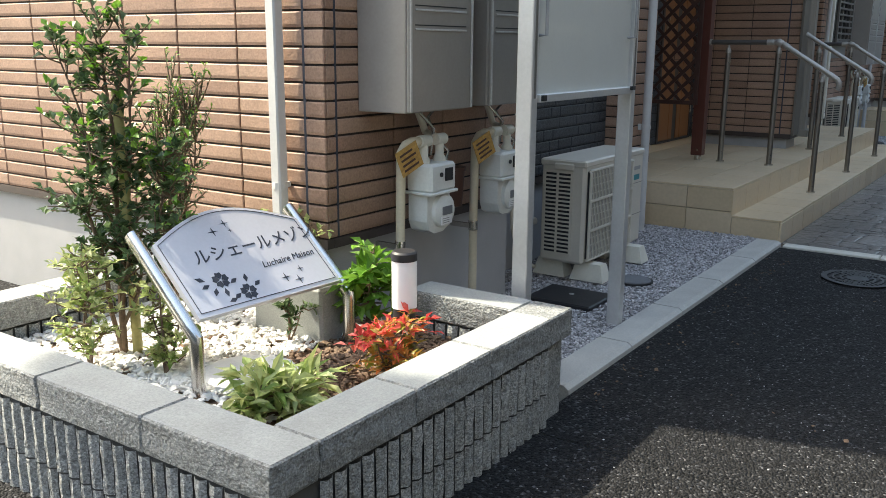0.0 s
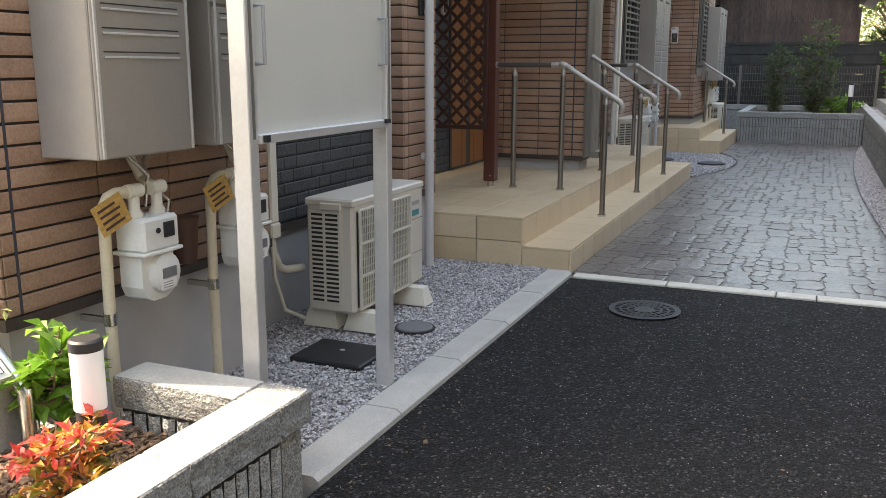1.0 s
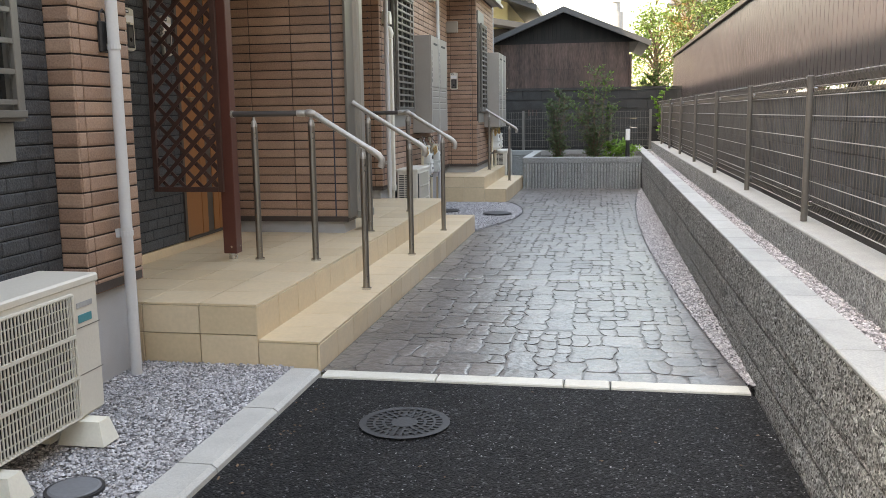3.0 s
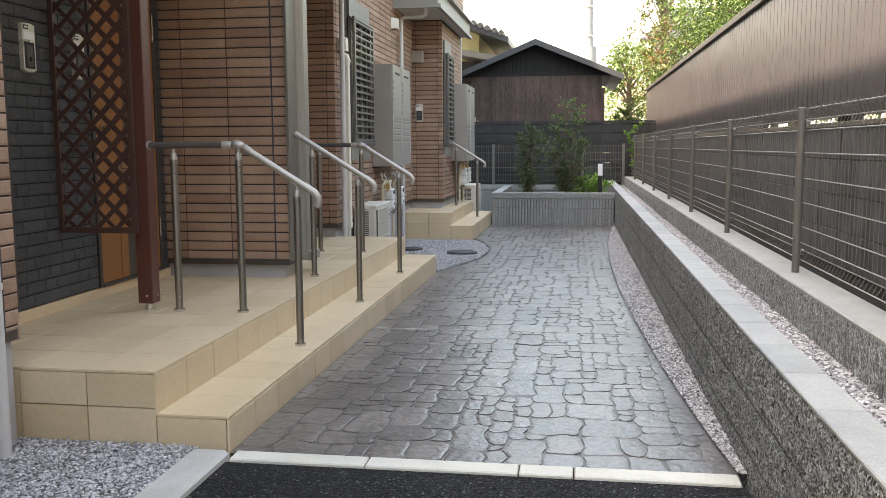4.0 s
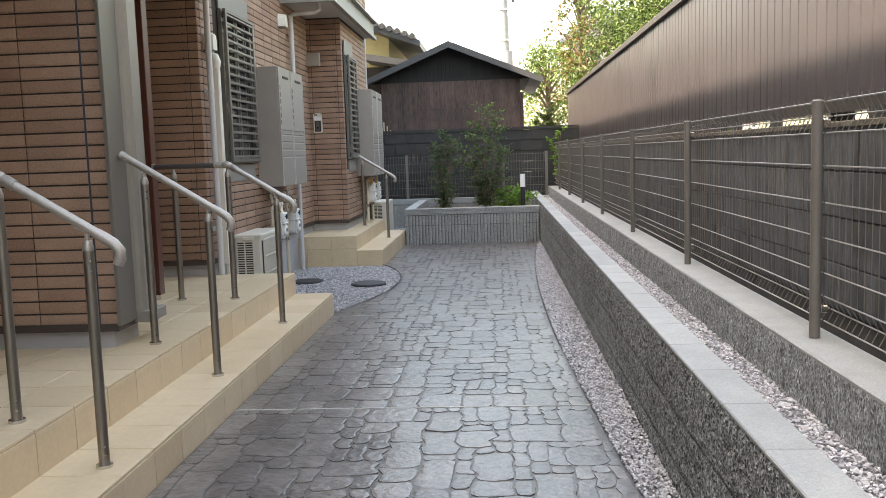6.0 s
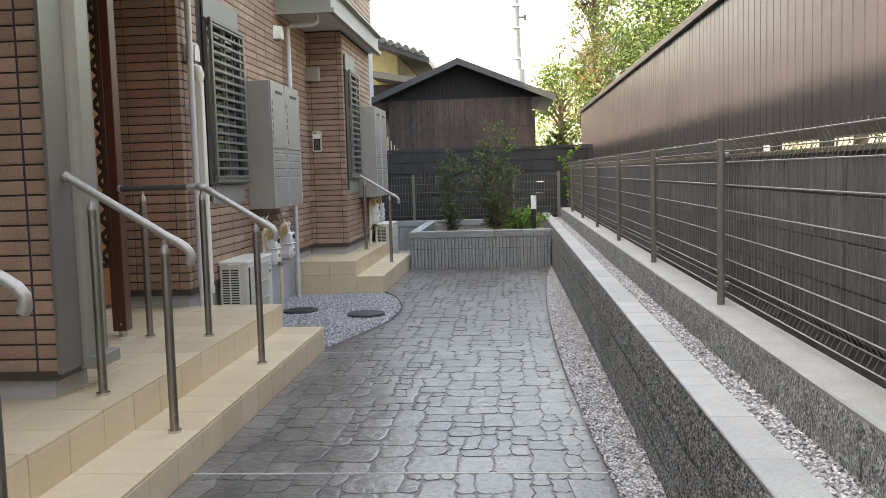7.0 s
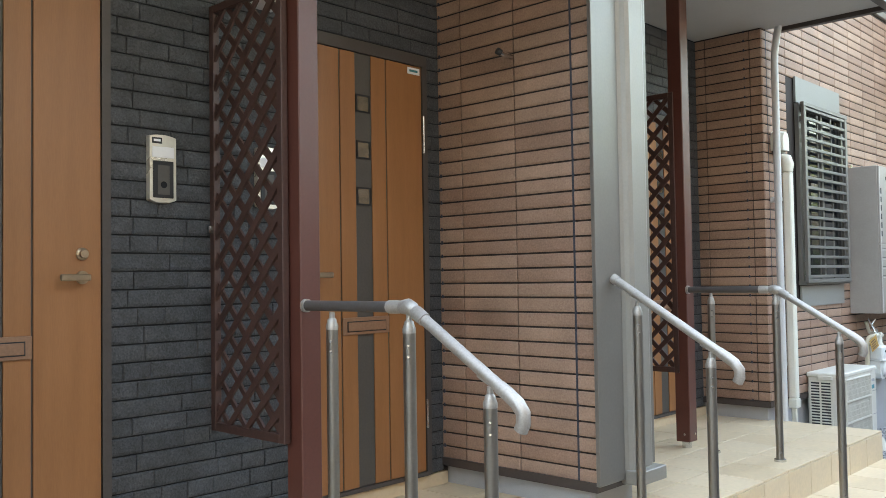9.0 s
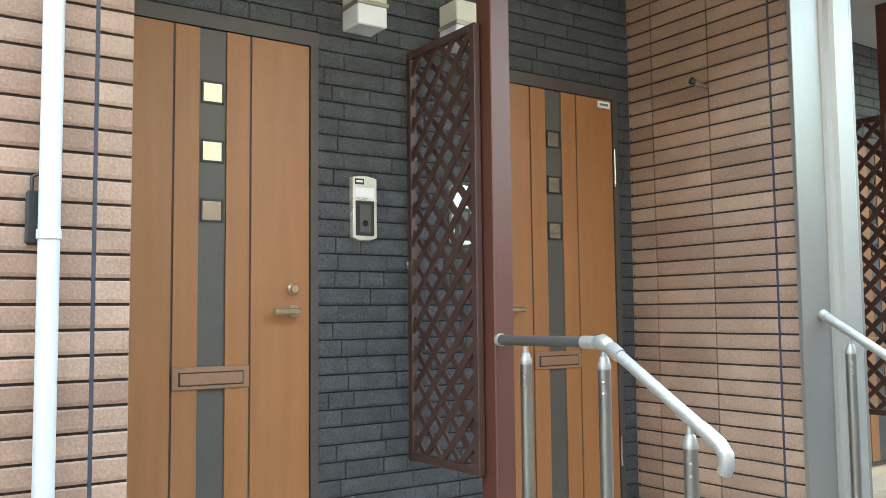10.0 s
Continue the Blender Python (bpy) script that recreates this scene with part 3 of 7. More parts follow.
# ---- porch posts and trellises ----
def porch_post(y):
    base = thing("porch_post", (-2.315, y, PORCH), "reddish brown square porch post on a steel foot", "post", "porch posts")
    put("shaft", G().box(-0.045, 0.045, -0.045, 0.045, 0.04, CEIL - PORCH, 0.004), m_post, base)
    put("foot", G().tube([(0, 0, 0), (0, 0, 0.045)], 0.028, 12), m_steel, base, smooth=True)
    put("bolt", G().tube([(0.044, 0.012, 0.085), (0.049, 0.012, 0.085)], 0.007, 8), m_steel, base)
    put("bolt", G().tube([(0.012, -0.044, 0.085), (0.012, -0.049, 0.085)], 0.007, 8), m_steel, base)


porch_post(7.312)
porch_post(10.14)


def clip_bar(x0, z0, sgn, w, h):
    """A diagonal line through a frame w by h, clipped."""
    t0, t1 = max((0 - x0), (0 - z0) if sgn > 0 else (z0 - h)), min(w - x0, (h - z0) if sgn > 0 else z0)
    if t1 - t0 < 0.04:
        return None
    return (x0 + t0, z0 + sgn * t0), (x0 + t1, z0 + sgn * t1)


def trellis(y):
    w, z0, z1 = 0.478, 0.77, 2.448
    base = thing("trellis_screen", (DW + 0.006, y, z0), "dark brown diagonal lattice screen between two doors", "trellis", "lattice screens")
    h = z1 - z0
    f = 0.032
    for a in ((0, f, 0, h), (w - f, w, 0, h)):
        put("stile", G().box(a[0], a[1], -0.014, 0.014, a[2], a[3], 0.002), m_trellis, base)
    for a in ((f, w - f, 0, f), (f, w - f, h - f, h)):
        put("frame_rail", G().box(a[0], a[1], -0.014, 0.014, a[2], a[3], 0.002), m_trellis, base)
    p = 0.118
    k = -h
    while k < w + h:
        for sgn, yy in ((1, -0.005), (-1, 0.005)):
            seg = clip_bar(k, 0 if sgn > 0 else h, sgn, w - 0.02, h)
            if seg:
                (xa, za), (xb, zb) = seg
                d = Vector((xb - xa, 0, zb - za)).normalized() * 1.0
                nrm = Vector((-d.z, 0, d.x)) * 0.0155
                g = G()
                v = []
                for yv in (yy - 0.005, yy + 0.005):
                    for px, pz, s in ((xa, za, 1), (xb, zb, 1), (xb, zb, -1), (xa, za, -1)):
                        v.append((min(max(px + s * nrm.x, 0.004), w - 0.004), yv, min(max(pz + s * nrm.z, 0.004), h - 0.004)))
                g.add(v, [(0, 1, 2, 3), (7, 6, 5, 4), (0, 4, 5, 1), (1, 5, 6, 2), (2, 6, 7, 3), (3, 7, 4, 0)])
                put("slat", g, m_trellis, base)
        k += p
    put("bracket", G().box(0.0, 0.02, -0.03, -0.014, h * 0.46, h * 0.46 + 0.03), m_steel, base)


trellis(7.245)
trellis(10.10)


# ---- doors ----
def front_door(yc, mirror, label):
    """A door whose middle stands at yc; its handle towards +y unless mirrored."""
    base = thing("front_door", (DW, yc, PORCH + 0.065), label, "door", "front doors", kind="structure")
    base.scale = (0.93, 0.93, 0.93)
    s = -1 if mirror else 1
    H, W2 = 2.165, 0.415
    Y = lambda a, b: (min(s * a, s * b), max(s * a, s * b))
    fr = G().box(0.0, 0.022, -W2 - 0.035, -W2, 0, H + 0.06).box(0.0, 0.022, W2, W2 + 0.035, 0, H + 0.06).box(0, 0.022, -W2, W2, H, H + 0.06)
    put("door_frame", fr, m_frame, base)
    put("threshold", G().box(0, 0.03, -W2, W2, 0.0, 0.02), m_frame, base)
    leaf = put("door_leaf", G().box(0.0, 0.010, -W2 + 0.004, W2 - 0.004, 0.022, H - 0.004), m_doorg, base)
    for a, b in ((-0.411, -0.158), (-0.150, -0.054), (0.054, 0.150), (0.158, 0.411)):
        ya, yb = Y(a, b)
        put("panel", G().box(0.010, 0.017, ya, yb, 0.022, H - 0.004, 0.0015), m_doorw, leaf, "warm brown wood-grain panel")
    for zc in (1.912, 1.680, 1.448):
        g = G().box(0.010, 0.016, -0.046, -0.038, zc - 0.045, zc + 0.045).box(0.010, 0.016, 0.038, 0.046, zc - 0.045, zc + 0.045).box(0.010, 0.016, -0.038, 0.038, zc + 0.037, zc + 0.045).box(0.010, 0.016, -0.038, 0.038, zc - 0.045, zc - 0.037)
        put("pane_frame", g, m_black, leaf)
        put("pane", G().box(0.010, 0.0125, -0.038, 0.038, zc - 0.037, zc + 0.037), m_glass, leaf, "small square frosted pane")
    slot = put("letter_slot", G().box(0.017, 0.025, -0.152, 0.152, 0.765, 0.85, 0.003), m_slot, leaf, "copper brown letter slot")
    put("seal", G().box(0.025, 0.027, -0.127, 0.127, 0.779, 0.831), m_black, slot, "thin dark gap round the flap")
    put("flap", G().box(0.027, 0.031, -0.1225, 0.1225, 0.7835, 0.8265, 0.002), m_slot, slot)
    yk = s * 0.337
    k = G().tube([(0.017, yk, 1.147), (0.024, yk, 1.147), (0.030, yk, 1.147), (0.042, yk, 1.147)], [0.024, 0.024, 0.016, 0.015], 16)
    put("lock", k, m_bronze, leaf, "round bronze lock", True)
    hb = G().tube([(0.017, yk, 1.058), (0.026, yk, 1.058)], 0.025, 16).tube([(0.024, yk, 1.058), (0.060, yk, 1.058)], 0.010, 12)
    ya, yb = Y(0.337 + 0.016, 0.337 - 0.100)
    hb.box(0.054, 0.066, ya, yb, 1.045, 1.071, 0.005)
    put("lever_handle", hb, m_bronze, leaf, "flat bronze lever handle")
    put("hinge", G().tube([(0.026, -s * 0.417, 1.70), (0.026, -s * 0.417, 1.90)], 0.006, 8).tube([(0.026, -s * 0.417, 0.25), (0.026, -s * 0.417, 0.40)], 0.006, 8), m_steel, leaf, smooth=True)
    return base


d = front_door(6.400, False, "closed wood-grain front door with a grey glazed strip")
d = front_door(8.038, True, "closed wood-grain front door beside the wing wall")
put("sticker", G().box(0.017, 0.0185, 0.31, 0.40, 2.115, 2.15), m_lampw, d, "pale blue and white sticker")
put("sticker_stripe", G().box(0.0185, 0.0195, 0.325, 0.385, 2.127, 2.139), m_teal, d)
front_door(9.36, False, "closed wood-grain front door behind the lattice")
front_door(10.76, True, "closed wood-grain front door at the end of the porch")


def intercom(at, turn, label="silver door intercom with a dark camera window"):
    base = thing("door_intercom", at, label, "intercom", "door intercoms", turn=turn)
    base.scale = (0.93, 0.93, 0.93)
    o = []
    for i in range(9):
        a = -0.06 + 0.12 * i / 8
        o.append((a, 0.142 - 0.010 * (a / 0.06) ** 2))
    out = [(-0.062, -0.128), *[(x * 1.03, z) for x, z in o], (0.062, -0.128), (0.03, -0.140), (-0.03, -0.140)]
    n = len(out)
    g = G().add([(0.0, u, z) for u, z in out] + [(0.022, u * 0.94, z * 0.975) for u, z in out], [tuple(range(n)), tuple(reversed(range(n, 2 * n)))] + [(i, i + n, (i + 1) % n + n, (i + 1) % n) for i in range(n)])
    put("housing", g, m_nickel, base)
    put("window", G().box(0.022, 0.026, -0.045, 0.045, -0.118, 0.032, 0.003), m_black, base, "black glossy camera window")
    put("lens", G().tube([(0.026, 0, -0.065), (0.029, 0, -0.065)], 0.014, 14), m_win, base)
    put("speaker", G().box(0.026, 0.028, -0.026, 0.026, -0.105, 0.015, 0.002), m_doorg, base)
    put("name_slot", G().box(0.022, 0.0245, -0.048, 0.048, 0.045, 0.09, 0.002), m_lampw, base, "blank white name slot")
    put("number_plate", G().box(0.022, 0.0245, -0.048, -0.005, 0.102, 0.126), m_black, base)
    put("number_bar", G().box(0.0245, 0.0255, -0.042, -0.012, 0.110, 0.119), m_lampw, base)
    return base


intercom((DW + 0.009, 7.018, 1.780), 0)
intercom((DW + 0.009, 7.497, 1.780), 0)
intercom((-2.20, 15.59, 1.74), -90)


def wall_lamp(y, z):
    base = thing("porch_lamp", (DW + 0.009, y, z), "square white porch lamp with a silver band", "wall lamp", "porch lamps")
    base.scale = (1.2, 1.2, 1.2)
    put("cover", G().box(0.0, 0.11, -0.055, 0.055, 0, 0.07, 0.004), m_lampw, base)
    put("band", G().box(0.0, 0.113, -0.058, 0.058, 0.07, 0.082), m_rail, base)
    put("head", G().box(0.0, 0.11, -0.055, 0.055, 0.082, 0.16, 0.004), m_ivory, base)


wall_lamp(6.995, 2.487)
wall_lamp(7.465, 2.487)


# ---- wing end cover and hook ----
def end_cover():
    base = thing("corner_cover", (-1.884, 8.53, 0.45), "grey metal cover on the end of the wing wall", "wall cover", kind="structure")
    H = CEIL - 0.45
    put("flat", G().box(0, 0.02, 0.0, 0.20, 0, H, 0.002), m_pillar, base)
    o = [(0.02, 0.20), (0.03, 0.215), (0.05, 0.225), (0.062, 0.245), (0.062, 0.275), (0.052, 0.29), (0.052, 0.375), (0.045, 0.39), (0.0, 0.39), (0.0, 0.20)]
    put("rib", G().prism([(x, y) for x, y in o], 0.0, H), m_pillar_l, base)
    put("shoe", G().box(0.0, 0.10, 0.20, 0.42, -0.02, 0.04, 0.003), m_pillar_l, base)
    put("flange", G().box(0.0, 0.03, 0.395, 0.44, 0.04, H, 0.002), m_pillar, base)


end_cover()
hk = thing("wall_hook", (-2.318, 8.548, 2.385), "small steel hook on the brick wall", "hook")
put("stem", G().tube([(0, 0.0, 0), (0, -0.05, 0.0), (-0.01, -0.075, 0.012)], [0.012, 0.011, 0.011], 10), m_steel, hk, smooth=True)
put("rubber_tip", G().tube([(-0.008, -0.07, 0.01), (-0.016, -0.09, 0.02)], 0.016, 10), m_black, hk, smooth=True)

# ---- kerbs ----
def kerb_row():
    base = thing("kerb", (0, 0, 0), "pale concrete kerb blocks between gravel and asphalt", "kerb", kind="structure")
    y = 2.93
    for ln in (0.585, 0.60, 0.61, 0.60, 0.585):
        o = [(-1.425, -0.1), (-1.425, 0.026), (-1.418, 0.032), (-1.292, 0.032), (-1.272, 0.018), (-1.262, -0.1)]
        g = G().add([(x, y + 0.0045, z) for x, z in o] + [(x, y + ln - 0.0045, z) for x, z in o], [(0, 1, 2, 3, 4, 5), (11, 10, 9, 8, 7, 6)] + [(i, i + 6, (i + 1) % 6 + 6, (i + 1) % 6) for i in range(6)])
        put("kerb_block", g, m_kerb, base)
        y += ln
    white = thing("white_kerb_line", (0, 0, 0), "flush off-white concrete kerb blocks across the drive", "kerb", kind="structure")
    x = -1.262
    for ln in (0.56, 0.60, 0.21, 0.615):
        put("kerb_block", G().box(x + 0.003, x + ln - 0.003, 5.865, 5.965, -0.1, 0.012, 0.005), m_white_kerb, white)
        x += ln


kerb_row()


# ---- retaining wall, ledge and fence ----
def retaining_wall():
    base = thing("retaining_wall", (0, 0, 0), "dark split-face block wall with pale smooth coping", "wall", kind="structure")
    put("core", G().box(0.78, 0.89, 2.0, 21.2, -0.3, 0.512), m_bed, base)
    shared = {}
    for row, (z0, z1) in enumerate(((-0.16, 0.08), (0.086, 0.282), (0.288, 0.515))):
        y = 2.0 + (0.2 if row % 2 else 0.0)
        key = (row,)
        if key not in shared:
            bm = bmesh.new()
            bmesh.ops.create_grid(bm, x_segments=20, y_segments=10, size=0.5)
            for v in bm.verts:
                u, w = v.co.x, v.co.y
                edge = 1 if abs(u) > 0.49 or abs(w) > 0.49 else 0
                v.co = (0.762 - (0 if edge else 0.006 + 0.010 * noise.noise((u * 9, w * 5, row * 3.1)) + 0.006 * noise.noise((u * 23, w * 12, row * 5.7))), u * 0.398, (z0 + z1) / 2 + w * (z1 - z0))
            bm.normal_update()
            me = bpy.data.meshes.new("block")
            ext = bmesh.ops.extrude_face_region(bm, geom=bm.faces[:])
            for v in ext["geom"]:
                if isinstance(v, bmesh.types.BMVert):
                    v.co.x = 0.80
            bmesh.ops.recalc_face_normals(bm, faces=bm.faces[:])
            bm.to_mesh(me)
            bm.free()
            me.materials.append(m_split_wall)
            shared[key] = me
        while y < 21.0:
            ob = new("block", shared[key])
            ob.location = (0, y + 0.2, 0)
            ob.parent = base
            y += 0.4
    y = 1.9
    cm = G().box(0.757, 0.893, -0.1985, 0.1985, 0.514, 0.53, 0.004).mesh("coping", m_cope)
    while y < 20.9:
        ob = new("coping", cm)
        ob.location = (0, y + 0.2, 0)
        ob.parent = base
        y += 0.4
    return base


retaining_wall()
bw = thing("fence_base_wall", (0, 0, 0), "low grey split-face wall with a smooth cap under the mesh fence", "wall", kind="structure")
put("core", G().box(1.10, 1.28, 2.0, 21.2, 0.0, 0.615, 0.006), m_cope, bw)
bm = bmesh.new()
bmesh.ops.create_grid(bm, x_segments=22, y_segments=8, size=0.5)
for v in bm.verts:
    u, w = v.co.x, v.co.y
    v.co = (1.092 - 0.006 * noise.noise((u * 11, w * 6, 7.7)) - 0.005 * noise.noise((u * 26, w * 5, 2.2)), u * 0.399, 0.455 + w * 0.30)
fm = bpy.data.meshes.new("facing_block")
bm.to_mesh(fm)
bm.free()
fm.flip_normals()
fm.materials.append(m_split_pale)
for i in range(48):
    ob = new("facing_block", fm)
    ob.location = (0, 2.2 + 0.4 * i, 0)
    ob.parent = bw


def fence_run(y0, n):
    for i in range(n):
        ya, yb = y0 + 2 * i, y0 + 2 * i + 2
        f = thing("mesh_fence", (1.19, ya, 0.617), "bronze welded wire mesh fence panel with a square post", "fence", "mesh fence panels")
        p = put("post", G().tube([(0, 0, 0), (0, 0, 0.795)], 0.0185, 16), m_fence_post, f, smooth=True)
        put("post_cap", G().tube([(0, 0, 0.795), (0, 0, 0.806), (0, 0, 0.812)], [0.0205, 0.0205, 0.014], 16), m_fence_post, p, smooth=True)
        clamp = G()
        for z in (0.09, 0.72):
            clamp.box(0.012, 0.036, -0.026, 0.026, z, z + 0.026, 0.003)
        put("clamp", clamp, m_steel, p)
        for z in (0.06, 0.10, 0.145, 0.225, 0.345, 0.465, 0.59, 0.70, 0.755, 0.805):
            ob = new("horizontal_wire", WIRE_H)
            ob.location = (0.052 if z in (0.10, 0.755) else 0.028, 0, z)
            ob.parent = f
        for k in range(40):
            ob = new("vertical_wire", WIRE_V)
            ob.location = (0, 0.025 + 0.05 * k, 0)
            ob.parent = f


WIRE_H = G().tube([(0, 0.01, 0), (0, 1.99, 0)], 0.0028, 6).mesh("horizontal_wire", m_fence)
WIRE_V = G().tube([(0.031, 0, 0.053), (0.055, 0, 0.10), (0.031, 0, 0.145), (0.031, 0, 0.70), (0.055, 0, 0.755), (0.031, 0, 0.805), (0.031, 0, 0.82)], 0.0018, 5, False).mesh("vertical_wire", m_fence_post)


fence_run(3.18, 9)


def boundary_wall():
    base = thing("boundary_block_wall", (0, 0, 0), "old stained dark concrete block wall behind the mesh", "wall", kind="structure")
    put("core", G().box(1.508, 1.64, 2.0, 22.5, 0.0, 1.34), m_mortar, base)
    block = G().box(-0.006, 0.02, -0.1975, 0.1975, -0.0925, 0.0925, 0.003).mesh("block", m_old_wall)
    rnd = random.Random(4)
    for r in range(4):
        y = 2.0 + (0.2 if r % 2 else 0.4)
        while y < 22.3:
            ob = new("block", block)
            ob.location = (1.503 + rnd.uniform(-0.002, 0.002), y, 0.6925 + 0.19 * r)
            ob.parent = base
            y += 0.4
    cap = G().box(1.488, 1.66, -0.299, 0.299, 1.341, 1.368, 0.004).mesh("cap_block", m_old_cap)
    for k in range(34):
        ob = new("cap_block", cap)
        ob.location = (0, 2.3 + 0.6 * k, 0)
        ob.parent = base
    # Dark strip added in the gap; stands in for the shaded plants behind.
    put("timber_strip", G().box(1.56, 1.60, 9.9, 22.5, 1.37, 1.43, 0.004), m_plank, base)
    for y in (6.15, 7.62, 8.85, 9.6):
        put("short_post", G().box(1.56, 1.61, y, y + 0.05, 1.369, 1.42), m_plank, base)


boundary_wall()


def sheet_wall():
    base = thing("sheet_metal_wall", (0, 0, 0), "tall brown ribbed sheet metal wall of the neighbouring building", "wall", kind="structure")
    g = G()
    y, prof = 2.0, []
    while y < 23.2:
        prof += [(1.695, y), (1.695, y + 0.112), (1.703, y + 0.116), (1.703, y + 0.126)]
        y += 0.13
    n = len(prof)
    g.add([(x, yy, 1.47) for x, yy in prof] + [(x, yy, 2.46) for x, yy in prof], [(i, i + n, i + n + 1, i + 1) for i in range(n - 1)])
    put("sheet", g, m_corr, base)
    put("backing", G().box(1.715, 1.85, 2.0, 23.2, 1.47, 2.46), m_corr, base)
    put("ridge_cap", G().box(1.66, 1.88, 1.98, 23.25, 2.46, 2.53, 0.008), m_corr_cap, base)
    put("sill", G().box(1.68, 1.80, 2.0, 23.2, 1.42, 1.468), m_corr_cap, base)
    for i in range(8):
        put("stud", G().box(1.72, 1.80, 3.0 + 2.7 * i, 3.09 + 2.7 * i, 0.0, 1.42), m_plank, base)


sheet_wall()


# ---- far end ----
def ribbed_planter(name, x0, x1, y0, y1, zg, zt, sides, label, wcope=0.15):
    """A planter wall of vertically ribbed split blocks with a smooth coping."""
    base = thing(name, (0, 0, 0), label, "planter")
    cg = {}

    def ribs(axis, u0, u1, fixed, sign):
        n = max(1, round((u1 - u0) / 0.05))
        st = (u1 - u0) / n
        rnd = random.Random(int(u0 * 100) + int(fixed * 100))
        rows = [(zg - 0.06, zt - 0.21 - 0.004), (zt - 0.21, zt - 0.105)] if zt - zg < 0.34 else [(zg - 0.06, zt - 0.255), (zt - 0.25, zt - 0.102)]
        for z0, z1 in rows:
            for i in range(n):
                a, b = u0 + i * st + 0.0038, u0 + (i + 1) * st - 0.0038
                key = (axis, sign, round(b - a, 3), round(z1 - z0, 3), rnd.randrange(5))
                if key not in cg:
                    w, h = (b - a) / 2, (z1 - z0) / 2
                    bm = bmesh.new()
                    bmesh.ops.create_grid(bm, x_segments=3, y_segments=5, size=0.5)
                    for v in bm.verts:
                        ed = abs(v.co.x) > 0.49
                        dep = (0.009 if ed else 0.020) + 0.0035 * noise.noise((v.co.x * 3 + key[4] * 7, v.co.y * 5, key[4] * 2.3))
                        v.co = Vector((v.co.x * 2 * w, sign * dep, v.co.y * 2 * h)) if axis == "x" else Vector((sign * dep, v.co.x * 2 * w, v.co.y * 2 * h))
                    bmesh.ops.recalc_face_normals(bm, faces=bm.faces[:])
                    me = bpy.data.meshes.new("rib")
                    bm.to_mesh(me)
                    bm.free()
                    me.materials.append(m_split)
                    cg[key] = me
                ob = new("rib", cg[key])
                c = (a + b) / 2
                ob.location = (c, fixed, (z0 + z1) / 2) if axis == "x" else (fixed, c, (z0 + z1) / 2)
                ob.parent = base

    w = wcope
    bodies = {"s": (x0, x1, y0, y0 + w), "n": (x0, x1, y1 - w, y1), "e": (x1 - w, x1, y0 + w, y1 - w), "w": (x0, x0 + w, y0 + w, y1 - w)}
    for s in sides:
        a = bodies[s]
        put("core", G().box(a[0] + 0.018, a[1] - 0.018, a[2] + 0.018, a[3] - 0.018, zg - 0.1, zt - 0.1) if s in "sn" else G().box(a[0] + 0.018, a[1] - 0.018, a[2] - 0.018, a[3] + 0.018, zg - 0.1, zt - 0.1), m_rib_joint, base)
    for s in sides:
        a = bodies[s]
        if s in "sn":
            ribs("x", a[0] + 0.012, a[1] - 0.012, a[2] + 0.018, -1)
            ribs("x", a[0] + w, a[1] - w, a[3] - 0.018, 1)
            u, n = a[0], max(1, round((a[1] - a[0]) / 0.4))
            st = (a[1] - a[0]) / n
            for i in range(n):
                smooth_top(put("coping", cope_block(u + i * st + 0.002, u + (i + 1) * st - 0.002, a[2], a[3], zt), m_cope_face, base).data)
        else:
            ribs("y", a[2], a[3], a[1] - 0.018, 1)
            ribs("y", a[2], a[3], a[0] + 0.018, -1)
            n = max(1, round((a[3] - a[2]) / 0.4))
            st = (a[3] - a[2]) / n
            for i in range(n):
                smooth_top(put("coping", cope_block(a[0], a[1], a[2] + i * st + 0.002, a[2] + (i + 1) * st - 0.002, zt), m_cope_face, base).data)
    return base


def smooth_top(me):
    """Gives a coping block its smooth cast top."""
    me.materials.append(m_cope)
    for p in me.polygons:
        if p.normal.z > 0.9:
            p.material_index = 1


def cope_block(xa, xb, ya, yb, zt):
    """A coping block whose sides are rough and whose top is smooth."""
    bm = bmesh.new()
    bmesh.ops.create_cube(bm, size=1, matrix=Matrix.Translation(((xa + xb) / 2, (ya + yb) / 2, zt - 0.048)) @ Matrix.Diagonal((xb - xa, yb - ya, 0.096, 1)))
    bmesh.ops.bevel(bm, geom=bm.edges[:], offset=0.005, segments=1, affect="EDGES")
    vert = [e for e in bm.edges if e.calc_length() > 0.05]
    bmesh.ops.subdivide_edges(bm, edges=vert, cuts=3, use_grid_fill=True)
    for v in bm.verts:
        if v.co.z < zt - 0.012:
            k = 0.007 * noise.noise(v.co * 23)
            cx, cy = (xa + xb) / 2, (ya + yb) / 2
            dx, dy = v.co.x - cx, v.co.y - cy
            if abs(dx) > (xb - xa) / 2 - 0.002:
                v.co.x += k
            if abs(dy) > (yb - ya) / 2 - 0.002:
                v.co.y += k
    bm.verts.index_update()
    g = G().add([v.co[:] for v in bm.verts], [[v.index for v in f.verts] for f in bm.faces])
    bm.free()
    return g


